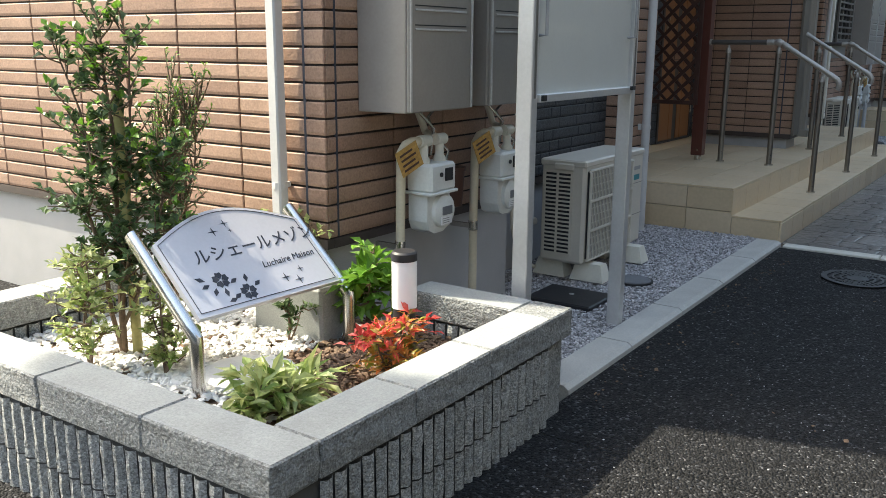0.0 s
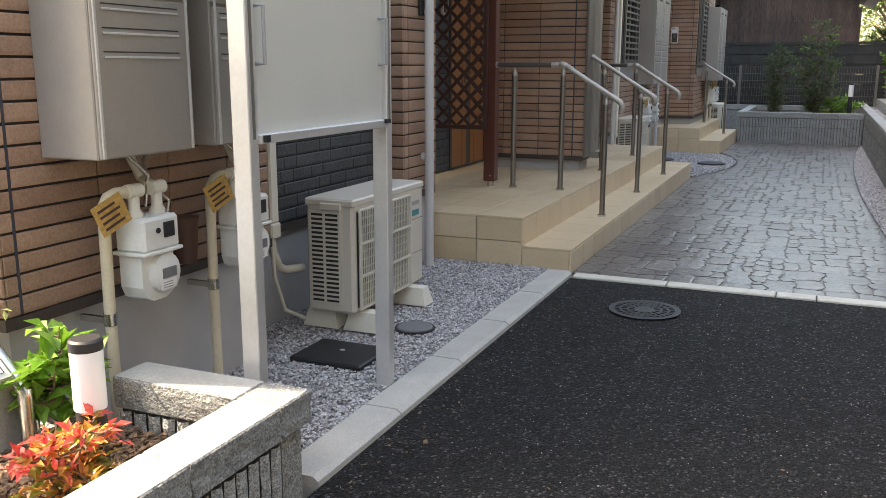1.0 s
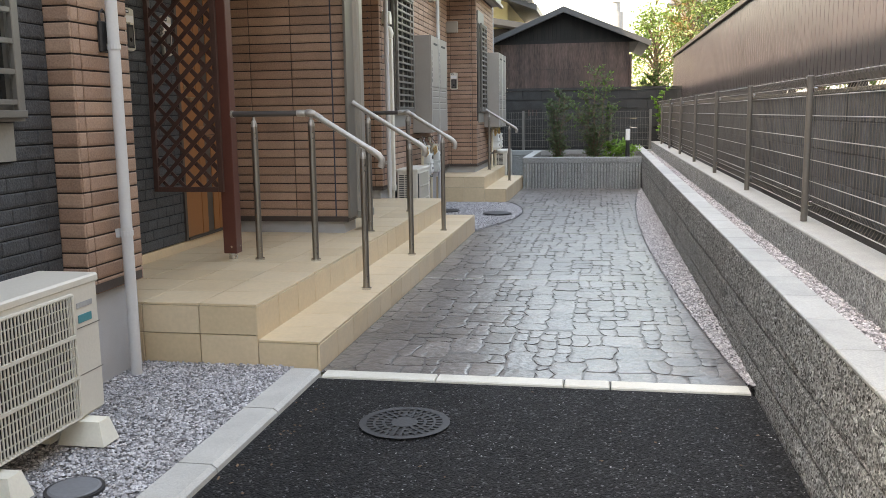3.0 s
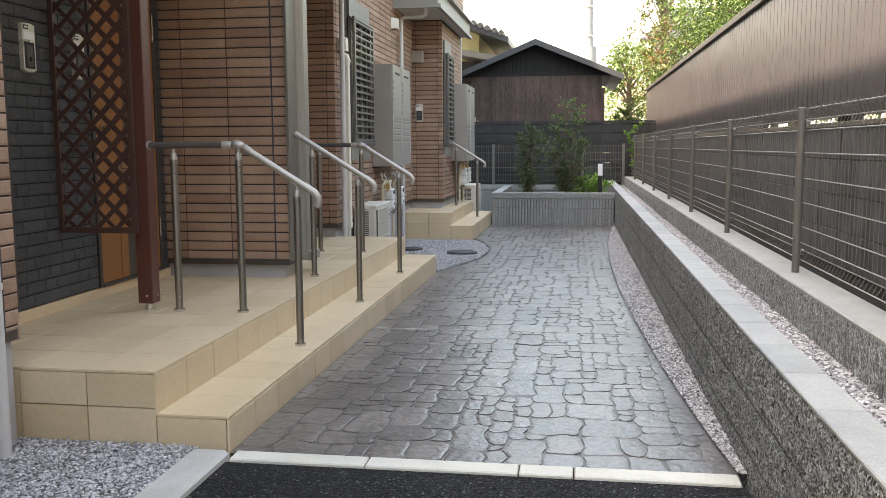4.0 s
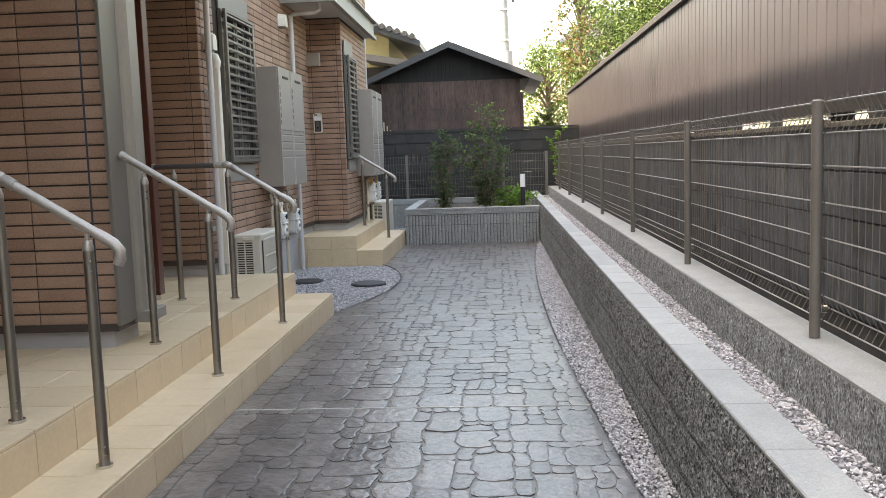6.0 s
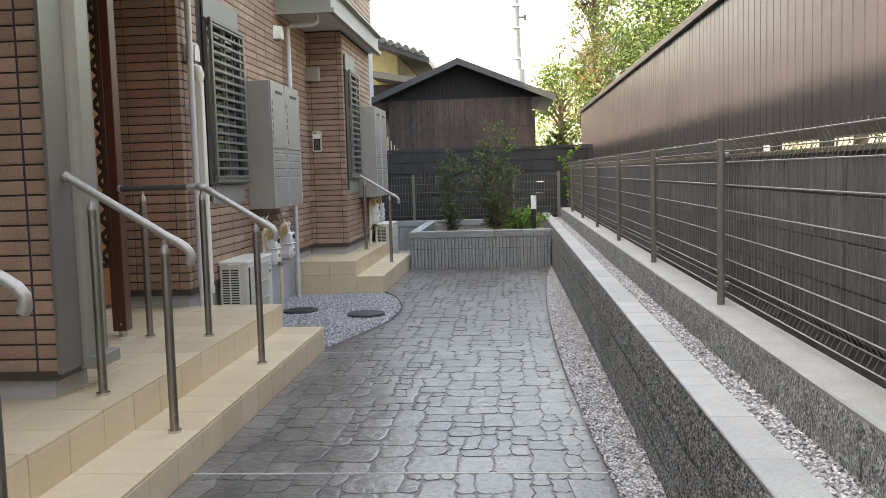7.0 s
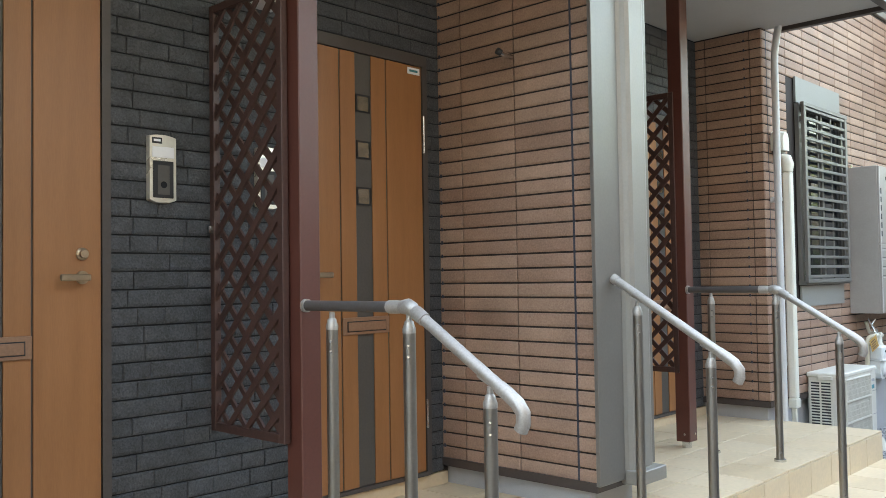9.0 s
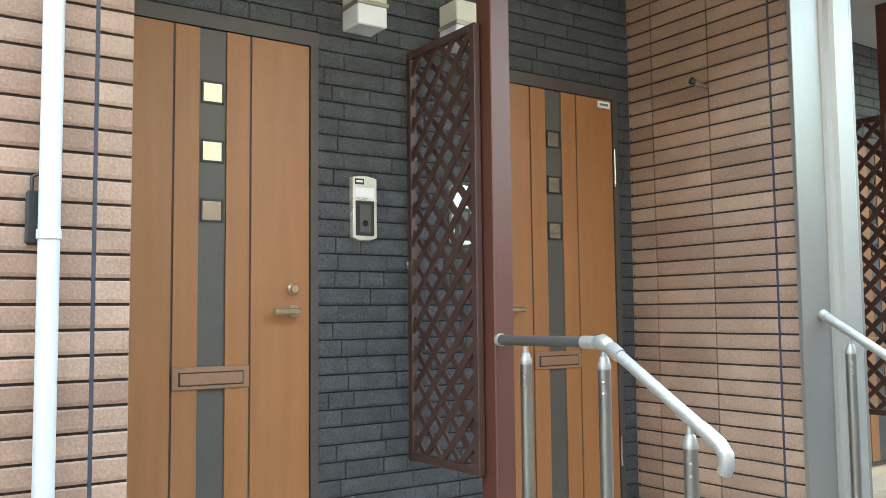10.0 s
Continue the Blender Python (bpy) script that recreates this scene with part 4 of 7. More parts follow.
m_cope_face = material("coping_stone", (0.25, 0.257, 0.25), 0.8, spread=0.35, scale=45, fine=130, bump=0.8, depth=0.012, vary="object", second=(0.29, 0.297, 0.29), flecks=0.26)
ribbed_planter("block_planter", -2.95, -1.21, 1.42, 2.815, 0.0, 0.37, "sew", "grey ribbed split-block planter with smooth coping, full of shrubs")
nb = ribbed_planter("block_planter_return", -1.80, -1.36, 2.67, 2.815, 0.0, 0.37, "s", "short ribbed block wall closing the planter beside the house", 0.145)
put("coping_corner", cope_block(-1.358, -1.21, 2.667, 2.815, 0.37), m_cope_face, nb)
put("corner_core", G().box(-1.36, -1.235, 2.66, 2.79, -0.1, 0.27), m_split, nb)
ribbed_planter("block_planter", -1.29, 0.76, 17.33, 20.2, -0.075, 0.465, "sw", "grey ribbed split-block planter at the end of the path")


def low_wall_and_mesh():
    base = thing("low_block_wall", (0, 0, 0), "low ribbed block wall with an old mesh fence", "wall", kind="structure")
    put("core", G().box(-4.5, 1.3, 20.45, 20.6, -0.2, 0.42), m_split, base)
    n = 90
    for i in range(n):
        put("rib", G().box(-4.5 + i * 0.064, -4.5 + i * 0.064 + 0.05, 20.432, 20.455, -0.1, 0.34), m_split, base)
    put("coping", G().box(-4.5, 1.3, 20.43, 20.62, 0.36, 0.46, 0.006), m_cope, base)
    f = thing("old_mesh_fence", (0, 20.52, 0.46), "old grey wire mesh fence on the low wall", "fence")
    for x in (-3.4, -1.55, 0.25, 1.05):
        put("post", G().box(x - 0.025, x + 0.025, -0.025, 0.025, 0, 0.82, 0.003), m_grille, f)
    for z in (0.08, 0.2, 0.35, 0.5, 0.65, 0.78):
        put("horizontal_wire", G().tube([(-4.2, 0, z), (1.05, 0, z)], 0.004, 4), m_grille, f)
    vm = G().tube([(0, 0, 0.05), (0, 0, 0.74), (0, -0.02, 0.79)], 0.0028, 4).mesh("vertical_wire", m_grille)
    for k in range(105):
        ob = new("vertical_wire", vm)
        ob.location.x = -4.2 + k * 0.05
        ob.parent = f
    bwall = thing("old_block_wall", (0, 0, 0), "dark weathered concrete block boundary wall", "wall", kind="structure")
    rnd = random.Random(9)
    z = -0.1
    r = 0
    while z < 1.62:
        x = -6.0 + (0.2 if r % 2 else 0)
        while x < 2.4:
            hole = (r == 6 and -1.75 < x < -1.4) or (r == 5 and 0.3 < x < 0.6)
            if not hole:
                put("block", G().box(x + 0.004, x + 0.396, 20.90 + rnd.uniform(-0.003, 0.003), 21.05, z + 0.004, z + 0.192), m_cb, bwall)
            else:
                for a, b in ((0.004, 0.10), (0.15, 0.19), (0.23, 0.27), (0.31, 0.396)):
                    put("block", G().box(x + a, x + b, 20.90, 21.05, z + 0.004, z + 0.192), m_cb, bwall)
                put("block", G().box(x + 0.10, x + 0.31, 20.91, 21.04, z + 0.004, z + 0.07), m_cb, bwall)
            x += 0.4
        z += 0.2
        r += 1
    core = G().box(-6.0, 2.4, 20.93, 21.0, -0.1, 0.9).box(-6.0, 0.4, 20.93, 21.0, 0.9, 1.1).box(0.8, 2.4, 20.93, 21.0, 0.9, 1.1).box(-6.0, -1.6, 20.93, 21.0, 1.1, 1.3).box(-1.2, 2.4, 20.93, 21.0, 1.1, 1.3).box(-6.0, 2.4, 20.93, 21.0, 1.3, 1.68)
    put("mortar_core", core, m_mortar, bwall)
    put("capping", G().box(-6.0, 2.5, 20.88, 21.07, z, z + 0.05), m_cb, bwall)


low_wall_and_mesh()


def shed():
    base = thing("wooden_shed", (-0.86, 24.0, 0), "old gabled shed with rusty brown boards and a gable coloured dark for its shade", "shed")
    w = 1.56
    put("body", G().box(-w, w, 0.03, 4.0, 0, 2.98), m_shed_dark, base)
    n = 26
    for i in range(n):
        x = -w + 2 * w * i / n
        put("board", G().box(x + 0.001, x + 2 * w / n - 0.001, 0.004 * (i % 2), 0.03, 0.0, 2.28), m_shed, base)
        put("board", G().box(x + 0.001, x + 2 * w / n - 0.001, 0.004 + 0.004 * (i % 2), 0.03, 2.285, 2.90), m_shed, base)
    # The gable's shade under the overhang is put into its dark colour.
    put("gable", G().add([(-1.9, 0.06, 2.9), (1.9, 0.06, 2.9), (0, 0.06, 3.62), (-1.9, 3.9, 2.9), (1.9, 3.9, 2.9), (0, 3.9, 3.62)], [(0, 1, 2), (5, 4, 3), (0, 3, 4, 1), (1, 4, 5, 2), (2, 5, 3, 0)]), m_shed_dark, base)
    rise = 3.70 - 2.90
    m = 40
    for i in range(m):
        x = -1.85 + 3.7 * i / m
        top = 2.90 + rise * (1 - abs(x + 0.046) / 1.98) - 0.06
        if top > 3.0:
            put("gable_board", G().box(x + 0.005, x + 3.7 / m - 0.005, 0.02, 0.05, 2.98, top), m_shed_dark, base)
    g = G()
    for s in (-1, 1):
        g.add([(0, -0.35, 3.72), (s * 2.03, -0.35, 2.88), (s * 2.03, 4.3, 2.88), (0, 4.3, 3.72), (0, -0.35, 3.64), (s * 2.03, -0.35, 2.80), (s * 2.03, 4.3, 2.80), (0, 4.3, 3.64)],
              [(0, 1, 2, 3), (4, 7, 6, 5), (0, 4, 5, 1), (1, 5, 6, 2), (2, 6, 7, 3)])
    put("roof", g, m_rooft, base)
    b = G()
    for s in (-1, 1):
        b.add([(0, -0.38, 3.74), (s * 2.06, -0.38, 2.89), (s * 2.06, -0.34, 2.89), (0, -0.34, 3.74), (0, -0.38, 3.60), (s * 2.06, -0.38, 2.76), (s * 2.06, -0.34, 2.76), (0, -0.34, 3.60)],
              [(0, 1, 2, 3), (4, 7, 6, 5), (0, 4, 5, 1), (1, 5, 6, 2), (2, 6, 7, 3)])
    put("bargeboard", b, m_rooft, base)
    put("downpipe", G().tube([(w + 0.03, -0.03, 0), (w + 0.03, -0.03, 2.6)], 0.04, 8), m_shed, base)
    lp = G()
    for i in range(7):
        lp.box(-1.72 - 0.09 * 0 + i * 0.07, -1.70 + i * 0.07, -0.25, -0.22, 1.4, 2.3 - i * 0.09)
    put("leaning_slats", lp, m_cream, base)
    put("orange_pole", G().box(-1.92, -1.86, -0.2, -0.14, 1.2, 2.45), m_orange, base)


shed()


def tiled_house():
    base = thing("tiled_roof_house", (-3.4, 26.0, 0), "neighbouring house with yellow gable and dark tiled roof", "house")
    put("wall", G().box(-5, 0.9, 0.5, 6, 0, 4.35), m_yellow, base)
    put("lower_wall", G().box(-5, 0.95, 0.3, 0.5, 0, 3.5), m_shed_dark, base)
    g = G().add([(-1.5, -0.3, 5.25), (1.75, -0.3, 4.05), (1.75, 7, 4.05), (-1.5, 7, 5.25), (-1.5, -0.3, 5.1), (1.75, -0.3, 3.9), (1.75, 7, 3.9), (-1.5, 7, 5.1)], [(0, 1, 2, 3), (4, 7, 6, 5), (0, 4, 5, 1), (1, 5, 6, 2), (2, 6, 7, 3), (3, 7, 4, 0)])
    put("roof", g, m_kawara, base)
    for i in range(18):
        t = i / 18
        x, z = -1.5 + 3.25 * t, 5.25 - 1.2 * t
        put("roof_tile", G().tube([(x, -0.36, z + 0.03), (x, 0.2, z + 0.03)], 0.075, 8), m_kawara, base)
    g2 = G().add([(0.4, -0.6, 3.75), (2.2, -0.6, 3.42), (2.2, 4, 3.42), (0.4, 4, 3.75), (0.4, -0.6, 3.6), (2.2, -0.6, 3.27), (2.2, 4, 3.27), (0.4, 4, 3.6)], [(0, 1, 2, 3), (4, 7, 6, 5), (0, 4, 5, 1), (1, 5, 6, 2), (2, 6, 7, 3), (3, 7, 4, 0)])
    put("lower_roof", g2, m_rooft, base)


tiled_house()


def far_house():
    base = thing("far_house", (4.6, 40, 0), "pale house with a grey roof far behind the trees", "house")
    put("wall", G().box(-1.4, 6, 0, 6, 0, 5.6), m_found, base)
    put("window", G().box(-1.0, -0.2, -0.03, 0.0, 4.3, 5.2), m_win, base)
    put("roof", G().add([(-2.0, -0.6, 5.5), (6.5, -0.6, 5.5), (6.5, 3, 7.2), (0, 3, 7.2), (-2.0, -0.6, 5.35), (6.5, -0.6, 5.35), (6.5, 3, 7.0), (0, 3, 7.0)], [(0, 1, 2, 3), (4, 7, 6, 5), (0, 4, 5, 1), (1, 5, 6, 2), (2, 6, 7, 3), (3, 7, 4, 0)]), m_kawara, base)


far_house()
up = thing("utility_pole", (0.72, 40, 0), "grey concrete utility pole with brackets", "utility pole")
put("pole", G().tube([(0, 0, 0), (-0.17, 0, 9.28)], [0.21, 0.15], 12), m_pole, up, smooth=True)
put("sleeve", G().tube([(-0.03, 0, 4.1), (-0.045, 0, 5.3)], [0.25, 0.24], 12), m_pole, up, smooth=True)
for z in (8.85, 9.0, 9.12):
    put("crossarm", G().tube([(-0.65, -0.15, z - 0.1), (0.4, -0.1, z)], 0.02, 6), m_iron, up)
for x in (-0.74, 0.5):
    for k in range(3):
        put("insulator", G().tube([(x - 0.15, -0.1, 8.78 + 0.09 * k), (x, -0.1, 8.82 + 0.09 * k), (x + 0.13, -0.1, 8.78 + 0.09 * k)], [0.02, 0.06, 0.03], 8), m_black, up)
for z in (8.1, 7.75, 6.9, 5.7):
    put("band", G().tube([(-0.155 * z / 9, 0, z), (-0.155 * z / 9, 0, z + 0.05)], 0.215, 12), m_steel, up, smooth=True)
put("bracket", G().box(-0.12, 0.28, -0.05, 0.05, 7.3, 7.36).box(0.2, 0.3, -0.06, 0.06, 7.2, 7.42), m_iron, up)
wires = thing("overhead_cable", (0.6, 40, 0), "thin dark overhead cables", "cable")
for a, b, sag in (((0, 0, 7.7), (14, -4, 6.6), 0.5), ((0, 0, 5.6), (10, -4, 5.1), 0.3), ((-0.1, 0, 7.7), (-14, 3, 4.6), 0.6), ((-0.1, 0, 6.9), (-14, 3, 4.2), 0.5)):
    a, b = Vector(a), Vector(b)
    put("wire", G().tube([a.lerp(b, t / 10) - Vector((0, 0, sag * 4 * (t / 10) * (1 - t / 10))) for t in range(11)], 0.014, 4), m_black, wires)


# ---- notice board ----
def notice_board():
    base = thing("notice_board", (-1.46, 3.32, 0), "aluminium notice board with a blank white panel on two posts", "notice board")
    ya, yb = -0.415, 0.44
    for y in (ya, yb):
        p = put("post", G().box(-0.03, 0.03, y - 0.022, y + 0.022, 0.0, 2.35, 0.003), m_alu, base)
        put("groove", G().box(0.0305, 0.032, y - 0.006, y + 0.006, 1.05, 2.30), m_grille, p)
    put("bottom_rail", G().box(-0.015, 0.04, ya + 0.022, yb - 0.022, 1.035, 1.062, 0.002), m_alu, base)
    put("top_rail", G().box(-0.015, 0.04, ya + 0.022, yb - 0.022, 2.16, 2.19, 0.002), m_alu, base)
    put("panel", G().box(-0.01, 0.012, ya + 0.022, yb - 0.022, 1.062, 2.16), m_board, base, "glossy blank white panel")
    for y, s in ((ya + 0.045, 1), (yb - 0.045, -1)):
        put("handle", G().tube([(0.012, y, 1.26), (0.045, y, 1.26), (0.045, y, 1.42), (0.012, y, 1.42)], 0.006, 8), m_grey, base, "small grey pull handle")
    put("latch", G().box(0.04, 0.052, yb - 0.06, yb - 0.03, 1.05, 1.065).box(0.04, 0.052, ya + 0.03, ya + 0.05, 1.04, 1.06), m_black, base)


notice_board()


# ---- heaters, meters, pipes ----
def water_heater(y0, w, z0, z1, xw, dep, label, group):
    base = thing("water_heater", (xw, y0, z0), label, "water heater", group)
    h = z1 - z0
    put("casing", G().box(0.0, dep - 0.012, 0, w, 0, h, 0.004), m_box, base)
    zs = h * 0.47
    for a, b in ((0.0, zs - 0.003), (zs + 0.003, h)):
        put("front_panel", G().box(dep - 0.012, dep, 0.004, w - 0.004, a + 0.004, b - 0.002, 0.003), m_box, base)
    for y in (0.012, w - 0.012):
        put("edge_strip", G().box(dep, dep + 0.006, y - 0.006, y + 0.006, 0.005, h - 0.005, 0.002), m_boxline, base)
    for z in (0.29, 0.365, 0.44, 0.515) if h > 1.0 else (0.29, 0.357, 0.424, 0.491):
        put("ridge", G().box(dep, dep + 0.004, 0.04, w - 0.05, z, z + 0.0065, 0.001), m_boxline, base)
        put("groove", G().box(dep, dep + 0.001, 0.04, w - 0.05, z + 0.016, z + 0.020), m_acdark, base)
    if h > 1.0:
        put("exhaust_slot", G().box(dep, dep + 0.006, w * 0.35, w * 0.8, h - 0.11, h - 0.085), m_black, base)
        for i in range(6):
            put("louvre", G().box(dep, dep + 0.004, 0.03, 0.055, h * 0.52 + i * 0.07, h * 0.52 + i * 0.07 + 0.045), m_black, base)
    put("wall_tab", G().box(0.0, 0.02, w * 0.1, w * 0.1 + 0.04, h, h + 0.03), m_steel, base)
    return base


water_heater(2.75, 0.415, 0.985, 1.98, X1 + 0.009, 0.232, "grey steel water heater casing on the brick wall", "near water heaters")
water_heater(3.29, 0.415, 0.985, 1.98, X1 + 0.009, 0.232, "grey steel water heater casing beside its twin", "near water heaters")
water_heater(12.95, 0.52, 1.01, 2.22, X3 + 0.009, 0.25, "grey steel water heater casing on the wall", "mid water heaters")
water_heater(13.49, 0.56, 1.01, 2.22, X3 + 0.009, 0.25, "grey steel water heater casing beside its twin", "mid water heaters")
water_heater(16.47, 0.5, 1.01, 2.22, X4 + 0.009, 0.25, "grey steel water heater at the far end", "far water heaters")
water_heater(17.0, 0.5, 1.01, 2.22, X4 + 0.009, 0.25, "grey steel water heater at the far end", "far water heaters")


def gas_meter(y, xw, zb, label, group, zlow=0.0):
    """A gas meter with its pipes; zb is the bottom of its dial case."""
    base = thing("gas_meter", (xw, y, zb), label, "gas meter", group)
    x0 = 0.085
    up_ = put("upper_case", G().box(x0, x0 + 0.12, -0.085, 0.085, 0.165, 0.275, 0.010), m_meter, base)
    put("display", G().box(x0 + 0.12, x0 + 0.126, 0.005, 0.055, 0.205, 0.255, 0.002), m_black, up_, "small dark display")
    put("button", G().tube([(x0 + 0.12, -0.02, 0.232), (x0 + 0.125, -0.02, 0.232)], 0.009, 10), m_black, up_)
    put("rim", G().box(x0 - 0.006, x0 + 0.126, -0.092, 0.092, 0.155, 0.167, 0.003), m_meter, base)
    low = G()
    out = [(-0.075, 0.155), (-0.075, 0.05), (-0.06, 0.015), (-0.03, 0.0), (0.03, 0.0), (0.06, 0.015), (0.075, 0.05), (0.075, 0.155)]
    n = len(out)
    low.add([(x0 + 0.005, u, z) for u, z in out] + [(x0 + 0.095, u, z) for u, z in out], [tuple(reversed(range(n))), tuple(range(n, 2 * n))] + [(i, (i + 1) % n, n + (i + 1) % n, n + i) for i in range(n)])
    lc = put("lower_case", low, m_meter, base)
    put("bulge", G().tube([(x0 + 0.09, 0.02, 0.085), (x0 + 0.112, 0.02, 0.085), (x0 + 0.122, 0.02, 0.085)], [0.068, 0.066, 0.052], 20), m_meter, lc, smooth=True)
    put("dial_plate", G().box(x0 + 0.122, x0 + 0.1255, -0.012, 0.052, 0.072, 0.105), m_lid, lc)
    put("label_plate", G().box(x0 + 0.122, x0 + 0.125, -0.022, 0.05, 0.035, 0.066), m_lampw, lc)
    bars = G()
    for i in range(3):
        bars.box(x0 + 0.125, x0 + 0.126, -0.015, 0.03, 0.041 + 0.008 * i, 0.044 + 0.008 * i)
    put("print_bar", bars, m_grey, lc)
    for s in (-1, 1):
        nk = G().tube([(x0 + 0.06, s * 0.052, 0.272), (x0 + 0.06, s * 0.052, 0.288), (x0 + 0.06, s * 0.052, 0.300), (x0 + 0.06, s * 0.052, 0.352)], [0.026, 0.026, 0.018, 0.018], 12)
        nk.tube([(x0 + 0.06, s * 0.052 - 0.03, 0.36), (x0 + 0.06, s * 0.052 + 0.03, 0.36)], 0.023, 12)
        put("coupling", nk, m_ivory, base, "cream pipe coupling", True)
    pp = G().tube([(x0 + 0.06, -0.06, 0.36), (x0 + 0.05, -0.12, 0.36), (x0 + 0.035, -0.135, 0.35), (x0 + 0.02, -0.142, 0.32), (x0 + 0.015, -0.142, 0.0), (x0 + 0.015, -0.142, zlow - zb)], 0.0185, 12)
    put("supply_pipe", pp, m_cream, base, "cream coated gas pipe", True)
    put("pipe_band", G().tube([(x0 + 0.015, -0.142, -0.06), (x0 + 0.015, -0.142, -0.02)], 0.0215, 12), m_steel, base, smooth=True)
    put("pipe_clip", G().box(-0.004, x0 + 0.01, -0.165, -0.15, -0.05, -0.03), m_steel, base)
    put("outlet_pipe", G().tube([(x0 + 0.06, 0.06, 0.36), (0.05, 0.09, 0.38), (0.04, 0.05, 0.47)], 0.015, 10), m_ivory, base, smooth=True)
    fx = G().tube([(x0 + 0.04, 0.02, 0.30), (x0 + 0.05, 0.03, 0.40), (0.09, 0.0, 0.46), (0.08, -0.02, 0.50)], 0.006, 8).tube([(x0 + 0.06, 0.09, 0.25), (x0 + 0.07, 0.10, 0.31), (x0 + 0.03, 0.07, 0.36), (0.07, 0.08, 0.44), (0.09, 0.13, 0.49)], 0.006, 8)
    put("flexible_tube", fx, m_steel, base, smooth=True)
    tg = G().box(-0.002, 0.0, -0.055, 0.055, -0.05, 0.05)
    tg.moved(pose(x0 + 0.085, -0.175, 0.305, 24, 0, -12))
    put("card_tag", tg, m_tag, base, "ochre printed card tag")
    tb = G()
    for i in range(4):
        tb.box(0.0, 0.001, -0.04, 0.035 - 0.01 * (i % 2), -0.035 + 0.02 * i, -0.027 + 0.02 * i)
    tb.moved(pose(x0 + 0.086, -0.175, 0.305, 24, 0, -12))
    put("print_bar", tb, m_trellis, base)
    return base


gas_meter(3.01, X1 + 0.012, 0.508, "pale grey gas meter with cream pipes and a card tag", "near gas meters")
gas_meter(3.53, X1 + 0.012, 0.505, "pale grey gas meter with cream pipes and a card tag", "near gas meters")
gas_meter(13.15, X3 + 0.009, 0.46, "pale grey gas meter below the water heater", "mid gas meters", -0.05)
gas_meter(13.75, X3 + 0.009, 0.46, "pale grey gas meter below the water heater", "mid gas meters", -0.05)
gas_meter(16.85, X4 + 0.009, 0.62, "pale grey gas meter at the far end", "far gas meters", -0.05)
gas_meter(17.35, X4 + 0.009, 0.62, "pale grey gas meter at the far end", "far gas meters", -0.05)
pot = thing("junction_box", (X1 + 0.012, 3.30, 0.56), "dark brown box on the wall between the gas meters", "box")
put("body", G().tube([(0.05, 0, 0), (0.05, 0, 0.15)], [0.042, 0.052], 14), m_pot, pot, smooth=True)
put("rim", G().tube([(0.05, 0, 0.15), (0.05, 0, 0.165)], 0.056, 14), m_pot, pot, smooth=True)


def downpipe(at, pts, label, clamps, r=0.03, square=False, mat=None):
    base = thing("downpipe", at, label, "downpipe", "white downpipes")
    mat = mat or m_pvc
    if square:
        z0, z1 = pts
        put("pipe", G().box(-r, r, -r, r, z0, z1, 0.006), mat, base)
    else:
        put("pipe", G().tube(pts, r, 14), mat, base, smooth=True)
    for z, d in clamps:
        c = G().tube([(0, 0, z - 0.012), (0, 0, z + 0.012)], r + 0.004, 14).box(-0.03 if d == "x" else -0.008, -0.005 if d == "x" else 0.008, -0.008 if d == "x" else 0.01, 0.008 if d == "x" else 0.05, z - 0.01, z + 0.01)
        if d == "x":
            c.box(-0.052, -0.03, -0.012, 0.012, z - 0.02, z + 0.02)
        put("clamp", c, m_pvc, base)
    return base


downpipe((-2.15, 5.745, 0.02), [(0, 0, 0), (0, 0, 0.03), (0, 0, 0.05), (0, 0, 3.1)], "white plastic downpipe at the column corner", [(0.69, "x"), (1.55, "x")], 0.027)
downpipe((-2.271, 2.525, 0.1), (0.0, 5.5), "white square downpipe on the end wall", [(0.62, "y"), (2.4, "y")], 0.0235, True)
downpipe((X3 + 0.06, 11.42, -0.03), [(0, 0, 0), (0, 0, 2.86), (0.0, 0.01, 2.95), (0.03, -0.02, 3.05), (0.05, -0.03, 3.12)], "white plastic downpipe beside the far doors", [(0.75, "x"), (1.9, "x")], 0.025)
downpipe((X3 + 0.06, 14.52, -0.05), [(0, 0, 0), (0, 0, 2.93), (0.0, 0, 3.0), (0.05, 0, 3.03), (0.30, -0.02, 3.03), (0.34, -0.02, 3.06), (0.34, -0.02, 3.14)], "white downpipe with a bend under the upper storey", [(0.8, "x"), (2.2, "x")], 0.026)


